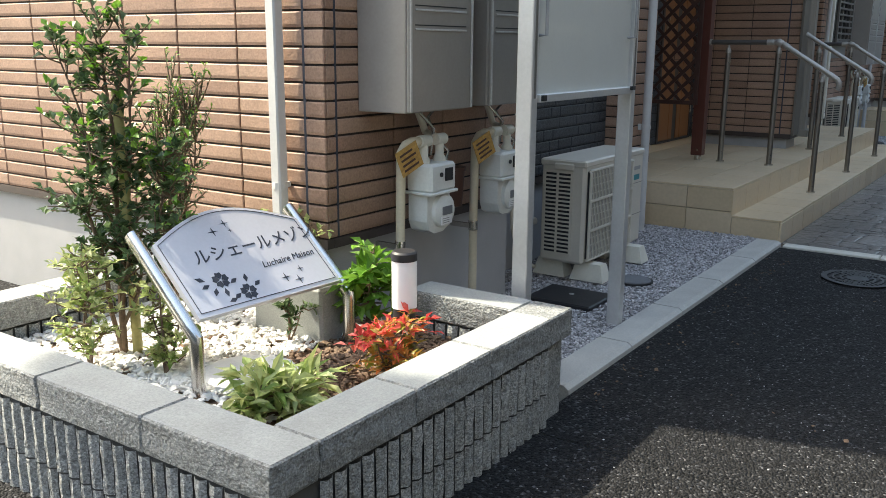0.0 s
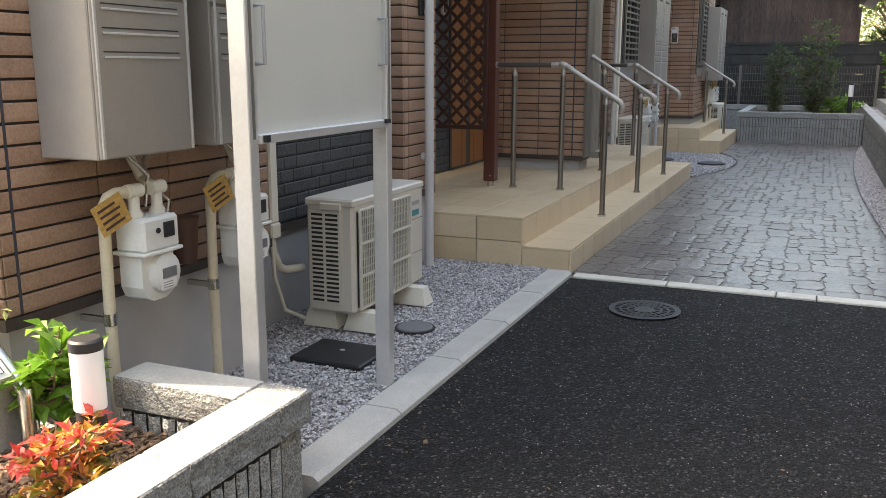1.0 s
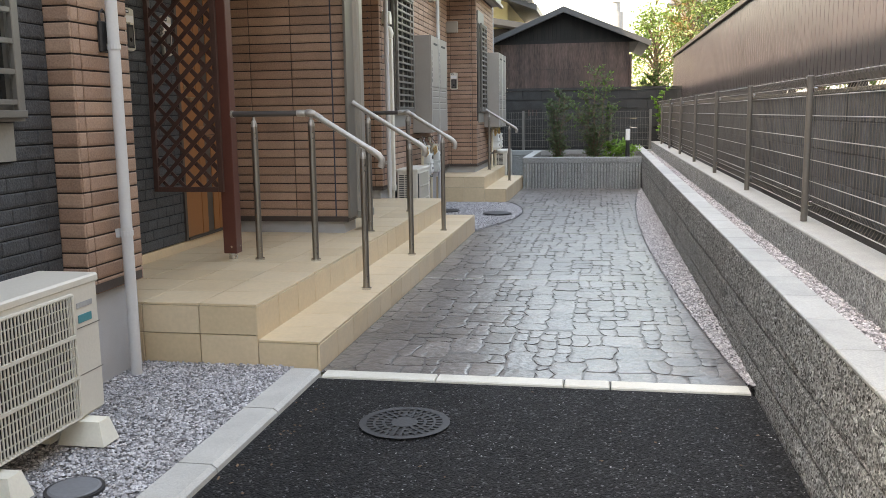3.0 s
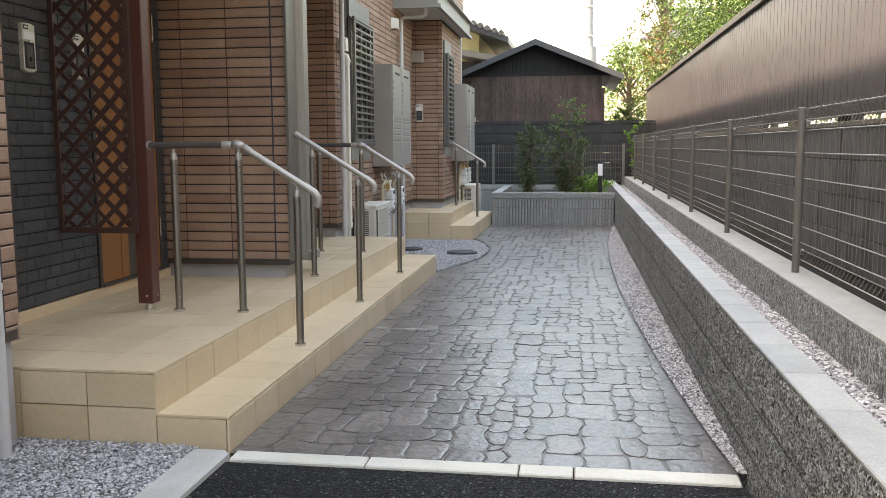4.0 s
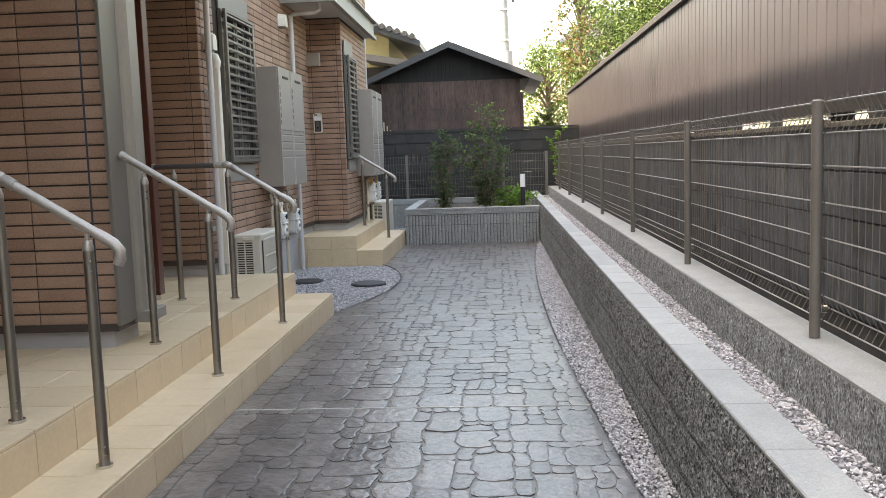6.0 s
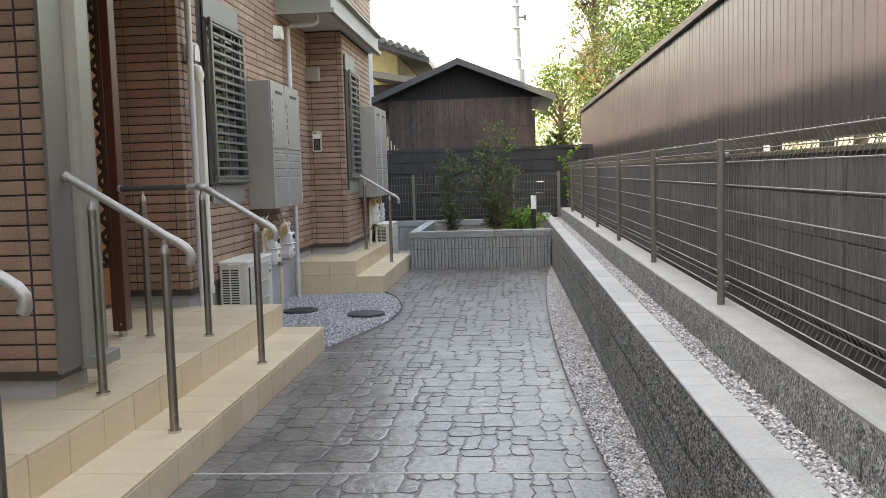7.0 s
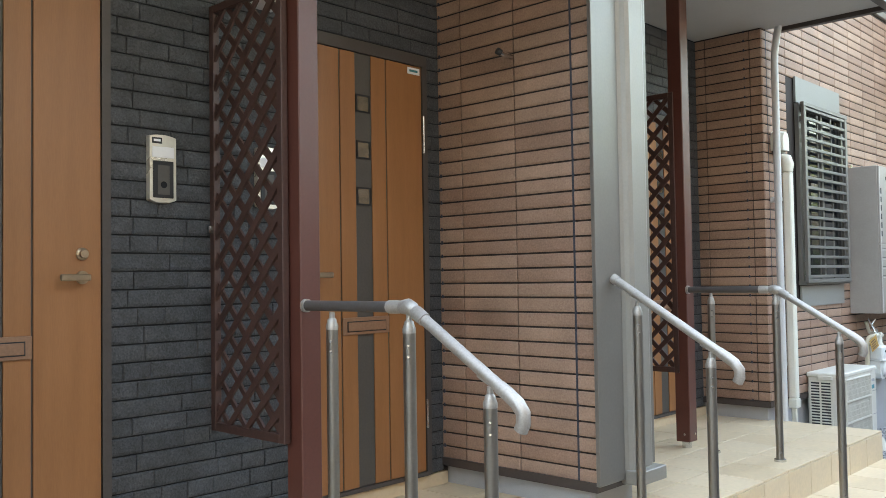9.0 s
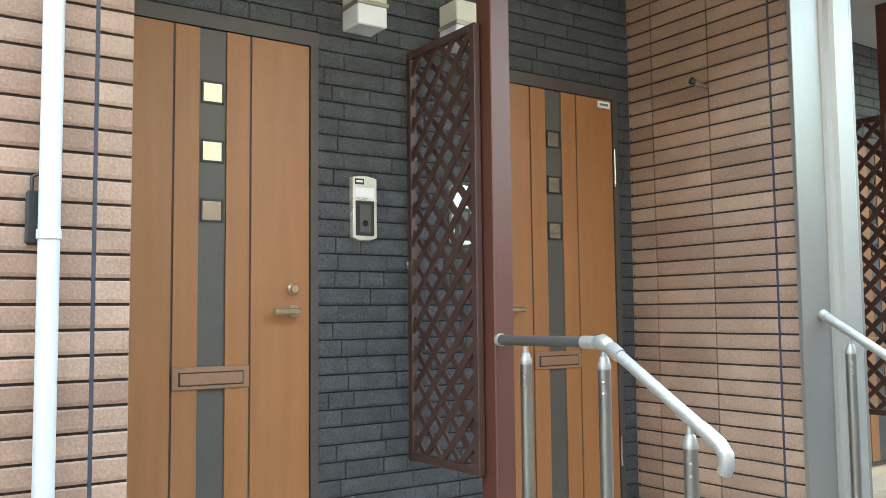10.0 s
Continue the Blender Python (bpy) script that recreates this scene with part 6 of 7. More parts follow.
# ---- name sign ----
def name_sign():
    b0, b1 = Vector((-1.914, 1.805, 0.0)), Vector((-1.870, 2.432, 0.0))
    mid = (b0 + b1) / 2
    ang = math.degrees(math.atan2(b1.y - b0.y, b1.x - b0.x))
    base = thing("name_sign", (mid.x, mid.y, SOIL), "brushed metal name sign on two bent stainless legs", "sign", turn=ang)
    w = (b1 - b0).length
    tilt = 49.0
    zb = 0.408 - SOIL
    M = pose(0, 0, zb, 90 - tilt, 0, 0)
    hw, ht = w / 2 - 0.03, 0.315
    outline = [(-hw, 0.03), (hw, 0.03), (hw, ht)]
    for i in range(1, 16):
        t = i / 16
        outline.append((hw - 2 * hw * t, ht + 0.095 * math.sin(math.pi * t)))
    outline.append((-hw, ht))
    plate = put("plate", G().prism(outline, 0.012, 0.03).moved(M), m_sign, base, "brushed silver plate with a domed top")
    inn = [(x * 0.95, 0.018 + z * 0.925) for x, z in outline]
    bd = G()
    n = len(inn)
    for i in range(n):
        a, c = Vector((*inn[i], 0.0312)), Vector((*inn[(i + 1) % n], 0.0312))
        bd.tube([a, c], 0.0012, 4)
    put("border", bd.moved(M), m_ink, plate)
    for text, size, x, y, nm in (("ルシェールメゾン", 0.062, -hw * 0.66, ht * 0.68, "lettering"), ("Luchaire Maison", 0.034, 0.03, ht * 0.47, "lettering")):
        cu = bpy.data.curves.new(nm, "FONT")
        cu.body = text
        cu.size = size
        cu.extrude = 0.0006
        cu.shear = 0.25 if text.startswith("L") else 0.12
        cu.materials.append(m_ink)
        ob = new(nm, cu)
        ob.parent = plate
        ob.matrix_basis = M @ pose(x, y, 0.031, 0, 0, 2)
    fl = G()
    rnd = random.Random(2)
    for cx, cy, r in ((-hw * 0.50, ht * 0.45, 0.030), (-hw * 0.26, ht * 0.25, 0.030)):
        for i in range(5):
            a = i * 1.2566 + 0.3
            pts = [(cx + math.cos(a + d) * r * k, cy + math.sin(a + d) * r * k) for d, k in ((0, 0.12), (-0.62, 0.7), (-0.3, 1.0), (0.0, 0.88), (0.3, 1.0), (0.62, 0.7))]
            fl.prism(pts, 0.0305, 0.0315)
    for cx, cy, a in ((-0.74, 0.50, 2.6), (-0.72, 0.41, 3.4), (-0.64, 0.33, 4.2), (-0.52, 0.30, 4.6), (-0.36, 0.41, 0.4), (-0.42, 0.23, 3.6), (-0.20, 0.41, 1.3), (-0.10, 0.32, 0.5), (-0.50, 0.20, 3.3)):
        c = Vector((cx * hw, cy * ht))
        d, s = Vector((math.cos(a), math.sin(a))), Vector((-math.sin(a), math.cos(a)))
        fl.prism([tuple(c - d * 0.016), tuple(c - s * 0.008), tuple(c + d * 0.016), tuple(c + s * 0.008)], 0.0305, 0.0315)
    put("flower_motif", fl.moved(M), m_ink, plate, "dark flower drawing")
    sp = G()
    for cx, cy, r in ((-0.22, 1.02, 0.018), (-0.02, 1.10, 0.016), (0.0, 1.0, 0.008), (0.30, 0.30, 0.018), (0.46, 0.24, 0.018), (0.56, 0.36, 0.013)):
        c = Vector((cx * hw, cy * ht))
        pts = []
        for i in range(8):
            a = i * math.pi / 4
            k = r if i % 2 == 0 else r * 0.18
            pts.append((c.x + math.cos(a) * k, c.y + math.sin(a) * k))
        sp.prism(pts, 0.0305, 0.0315)
    put("sparkle_motif", sp.moved(M), m_ink, plate)
    for s in (-1, 1):
        x = s * (w / 2 - 0.005)
        top = M @ Vector((x, 0.385, 0.0))
        bend = M @ Vector((x, -0.01, 0.0))
        low = Vector((x, bend.y, -0.05))
        g = G()
        prof = []
        for i in range(12):
            a = 2 * math.pi * i / 12
            prof.append((math.cos(a) * 0.025, math.sin(a) * 0.019))
        secs = [(low, Vector((0, 1, 0))), (Vector((x, bend.y, bend.z - 0.02)), Vector((0, 1, 0))), (bend, Vector((0, 0.9, -0.35)).normalized()), (M @ Vector((x, 0.03, 0.0)), (M.to_3x3() @ Vector((0, 0, -1)))), (top, (M.to_3x3() @ Vector((0, 0, -1))))]
        n = 12
        for p, wd in secs:
            for a, b in prof:
                g.v.append(tuple(p + Vector((1, 0, 0)) * b + wd * a))
        for i in range(len(secs) - 1):
            for k in range(n):
                g.f.append((i * n + k, i * n + (k + 1) % n, (i + 1) * n + (k + 1) % n, (i + 1) * n + k))
        g.f.append(tuple(range((len(secs) - 1) * n, len(secs) * n)))
        put("leg", g, m_steel, base, "polished bent stainless leg", True)


name_sign()

# ---- gravel ----
def far_curve(y):
    """Edge of the far gravel patch towards the paving."""
    t = (y - 11.45) / (14.70 - 11.45)
    return -1.30 + 0.36 * math.sin(math.pi * min(max(t, 0), 1) ** 1.15) ** 0.8


def strip_edge(y):
    """Edge of the paving beside the retaining wall."""
    return 0.745 - 0.255 * math.sin(math.pi * min(max((y - 5.9) / 11.5, 0), 1)) ** 0.75


tagged(put("gravel_base", quad_strip([-2.4, -2.0, -1.42], [2.7, 4, 5.97], lambda x, y: 0.012), m_gravel_bed), "grey bed under the gravel", "ground", kind="structure")
pebbles("gravel", "grey crushed gravel between wall and kerb", "gravel", rect(-2.33, -1.43, 2.83, 5.97), 32000, 0.0083, m_gravel, 11, lambda x, y: 0.018)


def far_area(r):
    while True:
        x, y = r.uniform(-2.33, -0.93), r.uniform(11.43, 14.69)
        if x < far_curve(y) - 0.01:
            return x, y


def strip_area(r):
    while True:
        y = 6.0 + 11.3 * r.random() ** 1.25
        x = r.uniform(0.47, 0.768)
        if x > strip_edge(y) + 0.005:
            return x, y


pebbles("gravel", "grey crushed gravel round the far covers", "gravel", far_area, 19000, 0.0098, m_gravel, 12, lambda x, y: slope(y) + 0.006)
tagged(put("gravel_base", quad_strip([-1.86, -1.6, -1.30], [17.55, 19, 20.43], lambda x, y: slope(y) - 0.012), m_gravel_bed), "grey bed under the gravel behind the far porch", "ground", kind="structure")
pebbles("gravel", "pale crushed gravel behind the far porch", "gravel", rect(-1.85, -1.31, 17.56, 20.4), 3600, 0.0155, m_gravel, 18, lambda x, y: slope(y))
pebbles("gravel", "grey crushed gravel strip along the retaining wall", "gravel", strip_area, 19000, 0.0086, m_gravel, 13, lambda x, y: slope(y) + 0.004)
tagged(put("ledge_bed", quad_strip([0.885, 1.10], [2.0, 10, 21.2], lambda x, y: 0.418), m_gravel_bed), "grey bed under the ledge gravel", "ground", kind="structure")
pebbles("gravel", "grey crushed gravel on the ledge below the fence", "gravel", lambda r: (r.uniform(0.895, 1.095), 3.0 + 18 * r.random() ** 1.5), 25000, 0.0086, m_gravel, 14, lambda x, y: 0.424)
ed = G().tube([(far_curve(11.45 + 3.25 * i / 30), 11.45 + 3.25 * i / 30, slope(12) + 0.001) for i in range(13, 31)], 0.005, 6)
tagged(put("gravel_edging", ed, m_black), "thin black edging strip round the far gravel", "edging", kind="structure")
ed = G().tube([(strip_edge(10.0 + 7.3 * i / 30), 10.0 + 7.3 * i / 30, slope(10.0 + 7.3 * i / 30)) for i in range(31)], 0.003, 6)
tagged(put("gravel_edging", ed, m_black), "thin black edging strip beside the paving", "edging", kind="structure")
pebbles("fallen_leaves", "few small dry leaves and grit on the asphalt", "leaves", lambda r: (r.choice((r.uniform(-1.25, -1.1), r.uniform(-1.2, 0.7))), r.uniform(2.9, 5.8)), 110, 0.0075, m_soil, 15, lambda x, y: 0.003, flat=0.3)
pebbles("asphalt_grit", "pale stone chips in the asphalt", "grit", rect(-1.26, 0.73, 0.5, 5.85), 900, 0.0032, m_gravel, 16, lambda x, y: 0.001, flat=0.5)


# ---- far plants and trees ----
tagged(put("far_planter_soil", quad_strip([-1.14, 0, 0.75], [17.48, 19, 20.4], lambda x, y: 0.30), m_soil), "brown soil in the far planter", "soil", kind="structure")
shrub("planter_shrub", (-0.05, 18.4, 0.3), "dense dark green shrub in the far planter", [(0.0, 0.0, 1.0, 0.02), (-0.2, 0.1, 0.85, 0.015), (0.2, 0.0, 0.9, 0.015), (-0.3, 0.0, 0.6, 0.012), (0.3, 0.1, 0.6, 0.012)], (0.36, 0.34, 0.05, 1.72), 3600, 0.055, 0.024, m_leaf, 31, tips=m_leaf_l)
shrub("planter_shrub", (-0.72, 18.2, 0.3), "dense dark green shrub in the far planter", [(0.0, 0.0, 1.0, 0.02), (-0.12, 0.1, 0.85, 0.015), (0.14, 0.0, 0.9, 0.015)], (0.30, 0.30, 0.03, 1.3), 2600, 0.05, 0.022, m_leaf, 32)
shrub("low_shrub", (0.35, 18.6, 0.3), "low bright green plants in the far planter", [(0.0, 0.0, 1.0, 0.01), (-0.2, 0.1, 0.8, 0.01), (0.2, 0.0, 0.9, 0.01)], (0.45, 0.5, 0.02, 0.38), 700, 0.09, 0.04, m_leaf_l, 33)
shrub("wall_creeper", (1.28, 20.0, 0.6), "pale green creeper at the end of the fence", [(0.0, 0.0, 1.0, 0.01), (-0.15, 0.0, 0.9, 0.008)], (0.2, 0.2, 0.2, 1.0), 260, 0.07, 0.04, m_leaf_l, 34)


def tree(at, label, h, r, zl, n, mat, seed, ln=0.15, tips=None):
    rnd = random.Random(seed)
    base = thing("tree", at, label, "tree", "trees behind the wall")
    tg, lf, tp = G(), G(), G()
    tg.tube([(0, 0, 0), (0.05, 0, h * 0.3), (0.0, 0.1, h * 0.6), (0.05, 0, h * 0.9)], [0.16, 0.12, 0.08, 0.03], 9)
    clumps = []
    for i in range(64):
        a, z = rnd.uniform(0, 6.28), rnd.uniform(zl, h)
        k = math.sin(math.pi * min(1, max(0.12, (z - zl + 0.4) / (h - zl + 0.6)))) ** 0.6
        q = r * k * rnd.uniform(0.35, 1.0)
        c = Vector((math.cos(a) * q, math.sin(a) * q, z))
        s = Vector((0.0, 0.05, min(z * 0.8, h * 0.85)))
        tg.tube([s, s.lerp(c, 0.55) + Vector((0, 0, 0.12)), c], [0.03, 0.018, 0.007], 5)
        clumps.append((c, r * rnd.uniform(0.2, 0.38)))
    for _ in range(n):
        c, cr = rnd.choice(clumps)
        d = Vector((rnd.gauss(0, 1), rnd.gauss(0, 1), rnd.gauss(0, 0.8))).normalized()
        p = c + d * cr * rnd.random() ** 0.45
        s = rnd.uniform(0.6, 1.3)
        leaf_geo(tp if (tips and rnd.random() < 0.14) else lf, p, (d + Vector((0, 0, -0.3)) + Vector((rnd.gauss(0, 0.5), rnd.gauss(0, 0.5), 0))).normalized(), Vector((rnd.gauss(0, 0.5), rnd.gauss(0, 0.5), 1)), ln * s, ln * 0.55 * s)
    put("trunk", tg, m_bark, base, smooth=True)
    tagged(put("crown", lf, mat, base), kind="stuff")
    if tips and tp.v:
        tagged(put("young_leaves", tp, tips, base), kind="stuff")


tree((4.0, 19.5, 0), "leafy green tree rising above the brown wall", 5.6, 1.9, 1.9, 24000, m_tree, 41, 0.09, m_tree_l)
tree((3.3, 23.5, 0), "green tree with sunlit leaves behind the wall", 5.2, 1.6, 1.6, 16000, m_tree, 42, 0.09, m_tree_l)
tree((2.3, 26.0, 0), "tree with orange and yellow autumn leaves", 6.6, 0.85, 2.0, 6000, m_leaf_o, 43, 0.10, m_tree_l)
tree((1.75, 31.0, 0), "light green bushy tree far behind the shed", 4.5, 1.15, 1.5, 6500, m_tree_l, 44, 0.115, m_tree)
tree((6.4, 21.0, 0), "leafy green tree behind the brown wall", 6.2, 2.2, 2.0, 7000, m_tree, 45, 0.12, m_tree_l)
shrub("hedge_bush", (1.35, 25.0, 0.9), "sunlit green bush beside the shed", [(0.0, 0.0, 1.0, 0.02), (0.3, 0.1, 0.9, 0.02), (-0.2, 0.0, 0.8, 0.02)], (0.5, 0.5, 0.2, 1.3), 1900, 0.075, 0.04, m_tree, 46, tips=m_tree_l)
# Out-of-view tree, added so that its dense crown shades the planter's front corner.
tree((-4.66, 0.36, 0), "unseen leafy tree added to shade the planter corner", 4.9, 0.55, 4.0, 17000, m_tree, 47, 0.12)


# ---- wall tiles ----
def brick_mesh(w, h, axis, sign, mat, proud=0.009, bev=0.004):
    """A bevelled tile lying on a wall: axis is the wall's run, sign the side it faces."""
    a, b, c, e = w / 2, h / 2, w / 2 - bev, h / 2 - bev
    o = [(-a, -b), (a, -b), (a, b), (-a, b)]
    low = h / 2 - 2.6 * bev
    i = [(-c, -low), (c, -low), (c, e), (-c, e)]
    v2 = [(u, 0.0, z) for u, z in o] + [(u, proud - 0.003, z) for u, z in o] + [(u, proud, z) for u, z in i]
    f = [(8, 9, 10, 11)] + [(4 + k, 4 + (k + 1) % 4, 8 + (k + 1) % 4, 8 + k) for k in range(4)] + [(k, (k + 1) % 4, 4 + (k + 1) % 4, 4 + k) for k in range(4)]
    v = [((u, sign * d, z) if axis == "x" else (sign * d, u, z)) for u, d, z in v2]
    flip = (axis == "x" and sign > 0) or (axis == "y" and sign < 0)
    return v, [tuple(reversed(q)) for q in f] if flip else f


def tile_wall(parent, axis, fixed, sign, u0, u1, z0, z1, joints, keep, dark=False, holes=(), seed=1, zfirst=None, seal=None, pitch=ROW):
    """Lays tiles over a wall; the first ones, up to 300 inside keep, are parts of their own."""
    rnd = random.Random(seed)
    mats = (m_dark, m_dark_j) if dark else (m_brick, m_brick_j)
    shared, rest, count = {}, G(), 0
    gap = 0.0088 if not dark else 0.006
    z, row = (zfirst if zfirst is not None else z0), 0
    while z + 0.03 < z1:
        top = min(z + pitch, z1)
        if dark:
            cuts, u = [u0], u0 + rnd.uniform(0.08, 0.26)
            while u < u1 - 0.05:
                cuts.append(u)
                u += rnd.choice((0.11, 0.17, 0.22, 0.27, 0.33))
            cuts.append(u1)
            sides = [q for h in holes if h[2] < z + pitch / 2 < h[3] for q in h[:2] if u0 < q < u1]
            cuts = sorted([c for c in cuts if all(abs(c - q) > 0.03 for q in sides)] + sides)
        else:
            cuts = sorted([u0, u1] + [j for j in joints if u0 + 0.02 < j < u1 - 0.02])
        for a, b in zip(cuts, cuts[1:]):
            m = (a + b) / 2
            if any(h[0] < m < h[1] and h[2] < (z + top) / 2 < h[3] for h in holes):
                continue
            g = 0.003 if not dark else 0.0012
            w, h = round(b - a - 2 * g, 3), round(top - z - gap, 3)
            if w < 0.015 or h < 0.015:
                continue
            zc = (z + top) / 2
            k = (w, h)
            if k not in shared:
                shared[k] = brick_mesh(w, h, axis, sign, mats[0]), None
            (v, f), me = shared[k]
            loc = (m, fixed, zc) if axis == "x" else (fixed, m, zc)
            if count < 300 and keep[0] <= m <= keep[1] and keep[2] <= zc <= keep[3]:
                if me is None:
                    me = bpy.data.meshes.new("tile")
                    me.from_pydata(v, [], f)
                    me.materials.append(mats[0])
                    shared[k] = (v, f), me
                ob = new("tile", me)
                ob.location = loc
                ob.parent = parent
                count += 1
            else:
                rest.add([(x + loc[0], y + loc[1], q + loc[2]) for x, y, q in v], f)
        z += pitch
        row += 1
    if rest.v:
        tagged(put("tiles", rest, mats[1], parent), kind="stuff")
    for s in seal or ():
        put("joint_seal", G().box(s - 0.0055, s + 0.0055, fixed + min(0, sign * 0.008), fixed + max(0, sign * 0.008), z0, z1) if axis == "x" else G().box(fixed + min(0, sign * 0.008), fixed + max(0, sign * 0.008), s - 0.0055, s + 0.0055, z0, z1), m_seal, parent)


def run(start, step, n):
    return [start + step * i for i in range(n)]


tile_wall(walls["s1"], "x", 2.58, -1, -5.6, X1 + 0.009, 0.535, 3.2, run(X1 - 0.09, -LONG, 12), (-3.8, X1 + 0.02, 0.4, 1.9), seal=[X1 - 0.09], zfirst=0.530, pitch=0.0624)
tile_wall(walls["e1"], "y", X1, 1, 2.58, 3.92, 0.535, 3.2, [2.63] + run(2.63 + LONG, LONG, 6), (2.5, 3.95, 0.4, 2.2), seal=[2.63], zfirst=0.530, pitch=0.0624)
tile_wall(walls["r1"], "y", XD, 1, 3.92, 5.49, 0.505, 3.2, [], (3.9, 5.5, 0.5, 2.3), dark=True, holes=[(4.53, 5.25, 1.24, 2.38)], seed=7, pitch=0.0635)
tile_wall(walls["c1s"], "x", 5.50, -1, XD, X2 + 0.009, 0.50, 3.2, [], (-3, -2, 0.4, 2.6), zfirst=0.449, pitch=0.0674)
tile_wall(walls["c1s"], "y", X2, 1, 5.50, 5.965, 0.50, 3.2, [5.56, 5.866], (5.0, 6.0, 0.4, 2.9), zfirst=0.449, pitch=0.0674, seal=[5.866])
DH = [(5.982, 6.818, 0.2, 2.47), (7.620, 8.456, 0.2, 2.47)]
tile_wall(walls["d1"], "y", DW, 1, 5.94, 8.555, PORCH + 0.065, CEIL, [], (6.8, 7.6, 0.5, 2.8), dark=True, holes=DH, seed=11)
tile_wall(walls["w1"], "x", 8.56, -1, DW, -1.887, 0.46, CEIL, [-1.988, -2.312, -2.648], (-3.1, -1.8, 0.4, 3.1), seal=[-1.988, DW + 0.018], zfirst=0.4478, pitch=0.0675)
DH2 = [(8.942, 9.778, 0.2, 2.47), (10.342, 11.178, 0.2, 2.47)]
tile_wall(walls["d2"], "y", DW, 1, 8.92, 11.33, PORCH + 0.065, CEIL, [], (9.7, 10.4, 0.5, 2.8), dark=True, holes=DH2, seed=12)
tile_wall(walls["b3"], "x", 11.33, -1, DW, X3 + 0.009, 0.46, CEIL, run(X3 - 0.08, -LONG, 3), (-3.1, -2.2, 0.4, 3.1), seal=[X3 - 0.12])
tile_wall(walls["e3"], "y", X3, 1, 11.33, 15.59, 0.46, 3.70, [11.40] + run(11.40 + LONG, LONG, 14), (11.3, 14.5, 0.5, 1.9), holes=[(11.88, 12.80, 1.1, 2.82)], seal=[11.40])
tile_wall(walls["e3"], "y", X3, 1, 11.33, 14.38, 3.765, TOP, [], (0, 0, 0, 0), dark=True, seed=15)
tile_wall(walls["b4"], "x", 15.60, -1, X3, X4 + 0.009, 0.46, 3.09, run(X4 - 0.06, -LONG, 3), (-3, -1.8, 0.4, 3.1), seal=[X4 - 0.09])
tile_wall(walls["e4"], "y", X4, 1, 15.60, 17.74, 0.46, 3.05, [15.66] + run(15.66 + LONG, LONG, 14), (15.6, 17.0, 0.5, 2.0), holes=[(15.74, 16.40, 1.1, 2.82)])
tile_wall(walls["u4s"], "x", 14.32, -1, X3, -1.811, 3.32, 3.84, run(-1.87, -LONG, 3), (-3, -1.8, 3.0, 4.6), seal=[-1.92])
tile_wall(walls["u4e"], "y", -1.82, 1, 14.32, 17.74, 3.32, 3.84, run(14.38, LONG, 16), (14.3, 15.4, 3.0, 4.4))
tile_wall(walls["v4s"], "x", 14.40, -1, X3, -1.871, 3.88, TOP, run(-1.93, -LONG, 3), (0, 0, 0, 0))
tile_wall(walls["v4e"], "y", -1.88, 1, 14.40, 15.60, 3.88, TOP, run(14.46, LONG, 5), (0, 0, 0, 0))
tile_wall(walls["v4e"], "y", -1.88, 1, 15.60, 17.74, 3.88, TOP, [], (0, 0, 0, 0), dark=True, holes=[(15.70, 16.55, 3.8, 5.3)], seed=16)


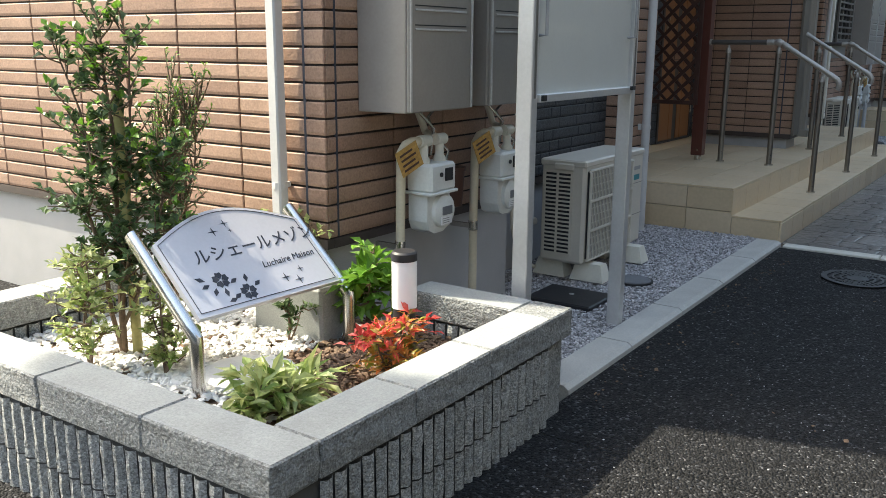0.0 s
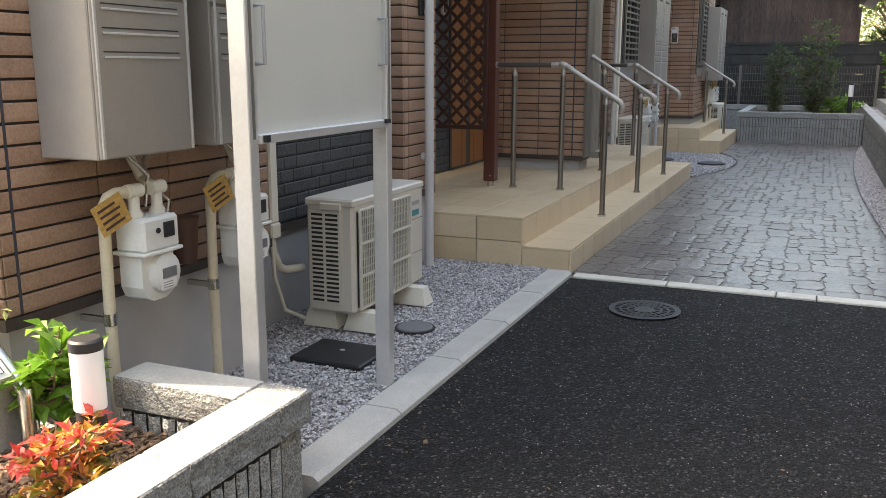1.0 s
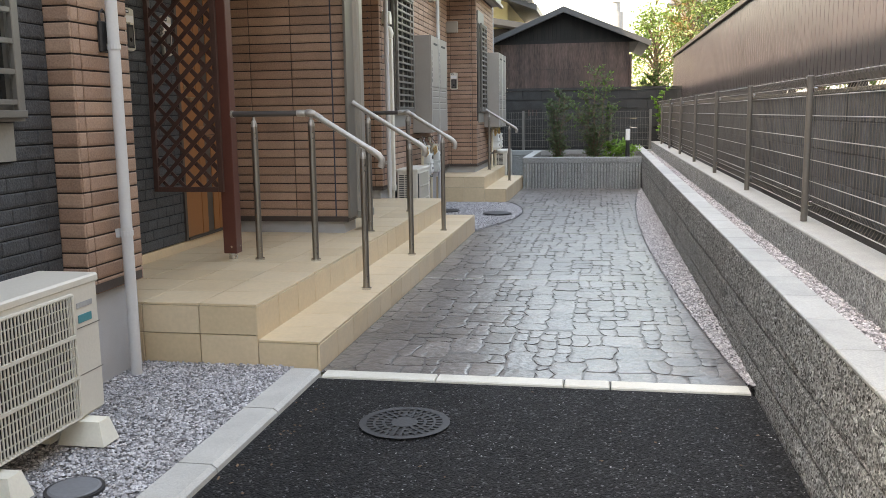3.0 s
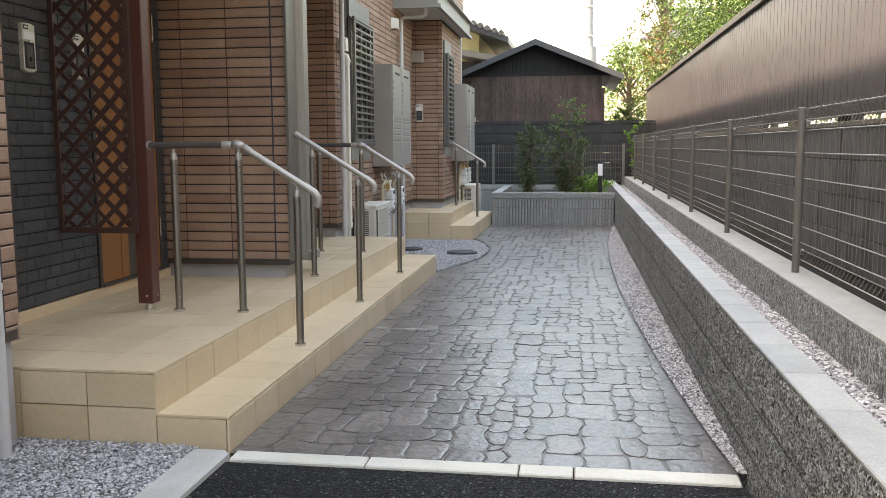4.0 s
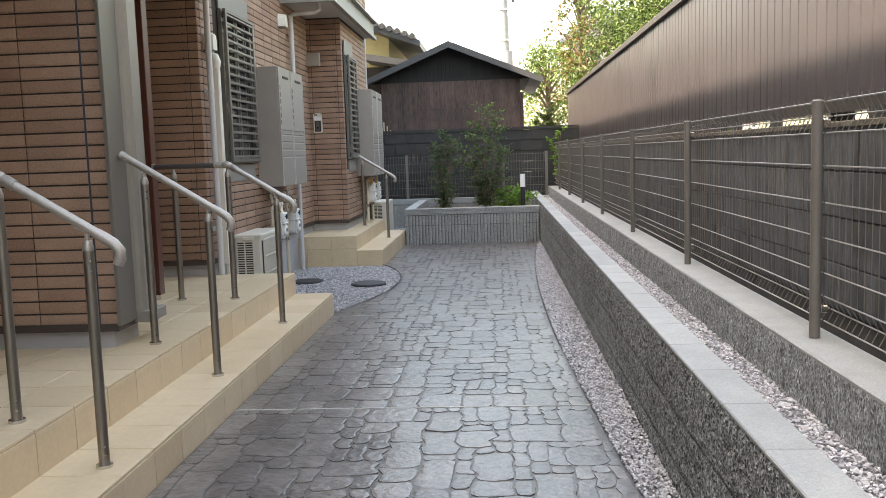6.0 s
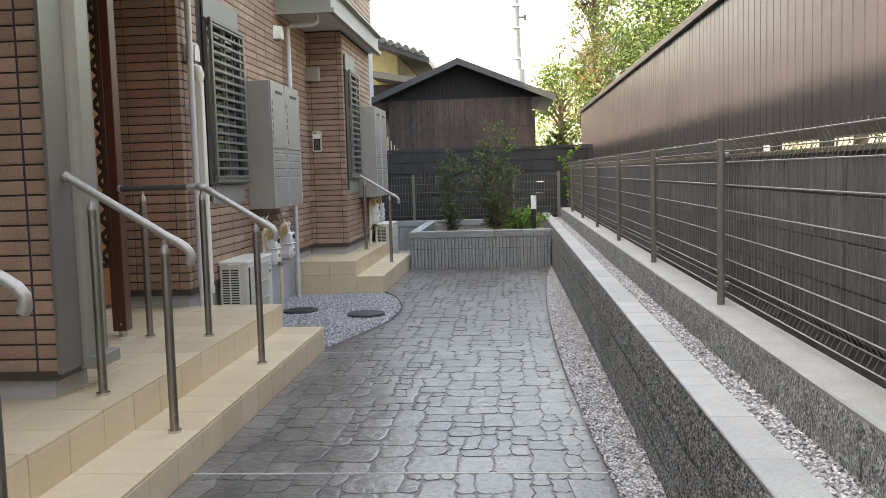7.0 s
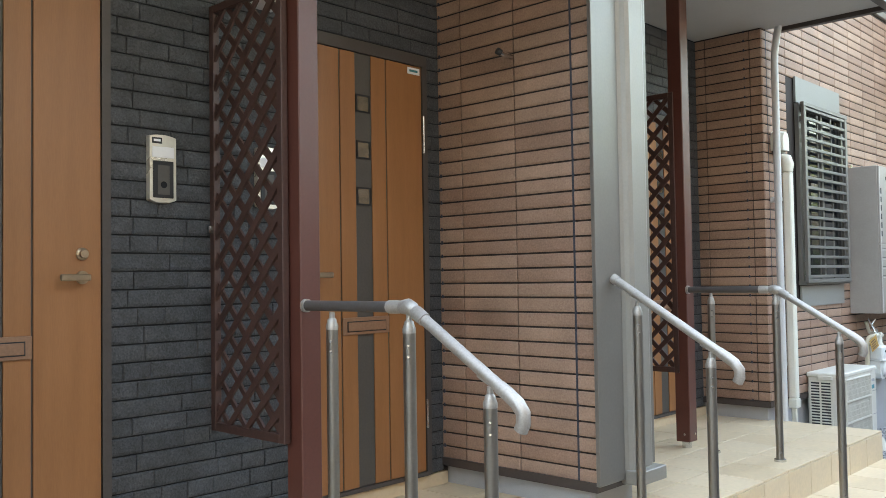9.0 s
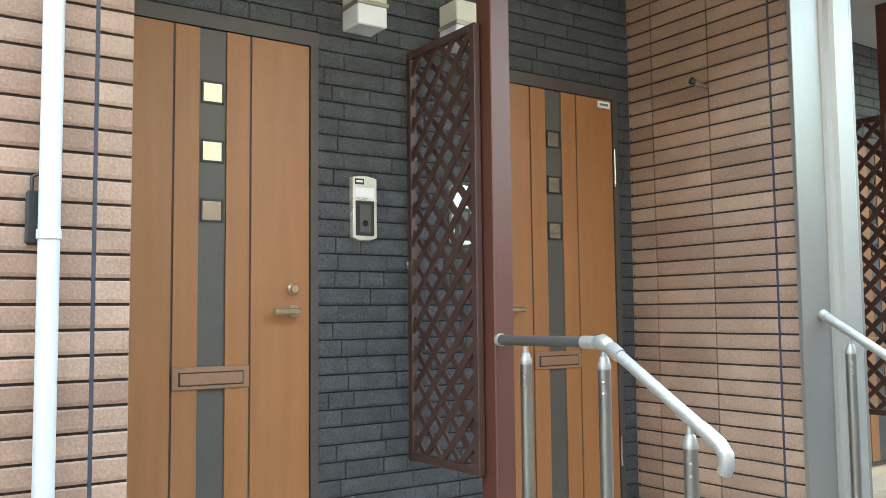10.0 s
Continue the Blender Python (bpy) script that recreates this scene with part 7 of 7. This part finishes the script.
# ---- stamped stone paving ----
def paving():
    base = thing("stone_paving", (0, 0, 0), "dark grey stamped stone paving with irregular rounded setts", "paving", kind="structure")
    ys = [5.965 + 0.25 * i for i in range(59)]
    bed = G()
    for y in ys:
        xl = -1.296 if y < 11.43 else (far_curve(y) if y < 14.70 else -1.296)
        xr = strip_edge(y)
        bed.v += [(xl + (xr - xl) * k / 4, y, slope(y) - 0.003) for k in range(5)]
    bed.f += [(5 * j + i, 5 * j + i + 1, 5 * j + i + 6, 5 * j + i + 5) for j in range(len(ys) - 1) for i in range(4)]
    put("bed", bed, m_bed, base)
    rnd = random.Random(77)
    rest, made = G(), 0
    cell, nx, ny = 0.0804, 26, 141
    seams = (32, 66, 100)
    joints_y = [5.972 + cell * k for k in seams]

    def corner(i, j):
        """A joint crossing, shifted unevenly and kept between the paving's edges."""
        y = 5.972 + cell * j
        p = Vector((i * 0.73, j * 0.73, 4.2))
        x = -1.30 + cell * i + 0.036 * noise.noise(p)
        if j not in seams and 0 < j < ny:
            y += 0.036 * noise.noise(p + Vector((9.1, 3.3, 0)))
        xl = -1.29 if y < 11.40 or y > 14.68 else far_curve(y) + 0.012
        return Vector((min(max(x, xl), strip_edge(y) - 0.01), y, 0))

    used = set()
    sizes = ((2, 2), (2, 3), (3, 2), (1, 2), (2, 1), (2, 2), (1, 1), (3, 3), (2, 3), (1, 3), (2, 4))
    for j in range(ny):
        for i in range(nx):
            if (i, j) in used:
                continue
            a, b = rnd.choice(sizes)
            while True:
                cells = [(i + p, j + q) for p in range(a) for q in range(b)]
                crosses = any(j < k < j + b for k in seams)
                if not crosses and i + a <= nx and j + b <= ny and not any(c in used for c in cells):
                    break
                if a >= b and a > 1:
                    a -= 1
                elif b > 1:
                    b -= 1
                else:
                    break
            used.update((i + p, j + q) for p in range(a) for q in range(b))
            edge = [(i + p, j) for p in range(a)] + [(i + a, j + q) for q in range(b)] + [(i + a - p, j + b) for p in range(a)] + [(i, j + b - q) for q in range(b)]
            pts = [corner(*e) for e in edge]
            c = sum(pts, Vector()) / len(pts)
            wide = min(max(p.x for p in pts) - min(p.x for p in pts), max(p.y for p in pts) - min(p.y for p in pts))
            if wide < 0.035:
                continue
            corners = {0, a, a + b, 2 * a + b}
            rim = min(c.x + 1.42, strip_edge(c.y) - c.x + 0.06) / 0.42
            soft_k = min(1.0, max(0.3, rim))
            ring = []
            n = len(pts)
            for k, p in enumerate(pts):
                d = c - p
                p = p + d.normalized() * (0.009 if k in corners else 0.0048) * soft_k - c
                if k in corners:
                    cut = 0.24 * rnd.uniform(0.6, 1.3)
                    ring.append(p.lerp(pts[k - 1] - c, cut) * 0.985)
                    ring.append(p.lerp(pts[(k + 1) % n] - c, cut) * 0.985)
                else:
                    ring.append(p)
            m = len(ring)
            zt = rnd.uniform(0.0010, 0.0030) * soft_k
            tx, ty = rnd.gauss(0, 0.009), rnd.gauss(0, 0.009)
            shrink = 1 - 0.016 / (wide / 2)
            v = [(p.x, p.y, -0.006) for p in ring] + [(p.x * 0.985, p.y * 0.985, zt * 0.4 + p.x * tx + p.y * ty) for p in ring] + [(p.x * shrink, p.y * shrink, zt + p.x * tx + p.y * ty) for p in ring]
            f = [tuple(range(2 * m, 3 * m))] + [(m * q + k, m * q + (k + 1) % m, m * (q + 1) + (k + 1) % m, m * (q + 1) + k) for q in (0, 1) for k in range(m)]
            zz = slope(c.y)
            if made < 300:
                me = bpy.data.meshes.new("sett")
                me.from_pydata(v, [], f)
                me.materials.append(m_stone)
                ob = new("sett", me)
                ob.location = (c.x, c.y, zz)
                ob.parent = base
                made += 1
            else:
                rest.add([(x + c.x, y + c.y, z + zz) for x, y, z in v], f)
    tagged(put("setts", rest, m_stone_j, base), kind="stuff")
    for j in joints_y:
        put("control_joint", G().box(-1.29 if j < 11.4 else -1.2, strip_edge(j), j - 0.005, j + 0.005, slope(j) - 0.004, slope(j) + 0.0035), m_kerb, base)


paving()
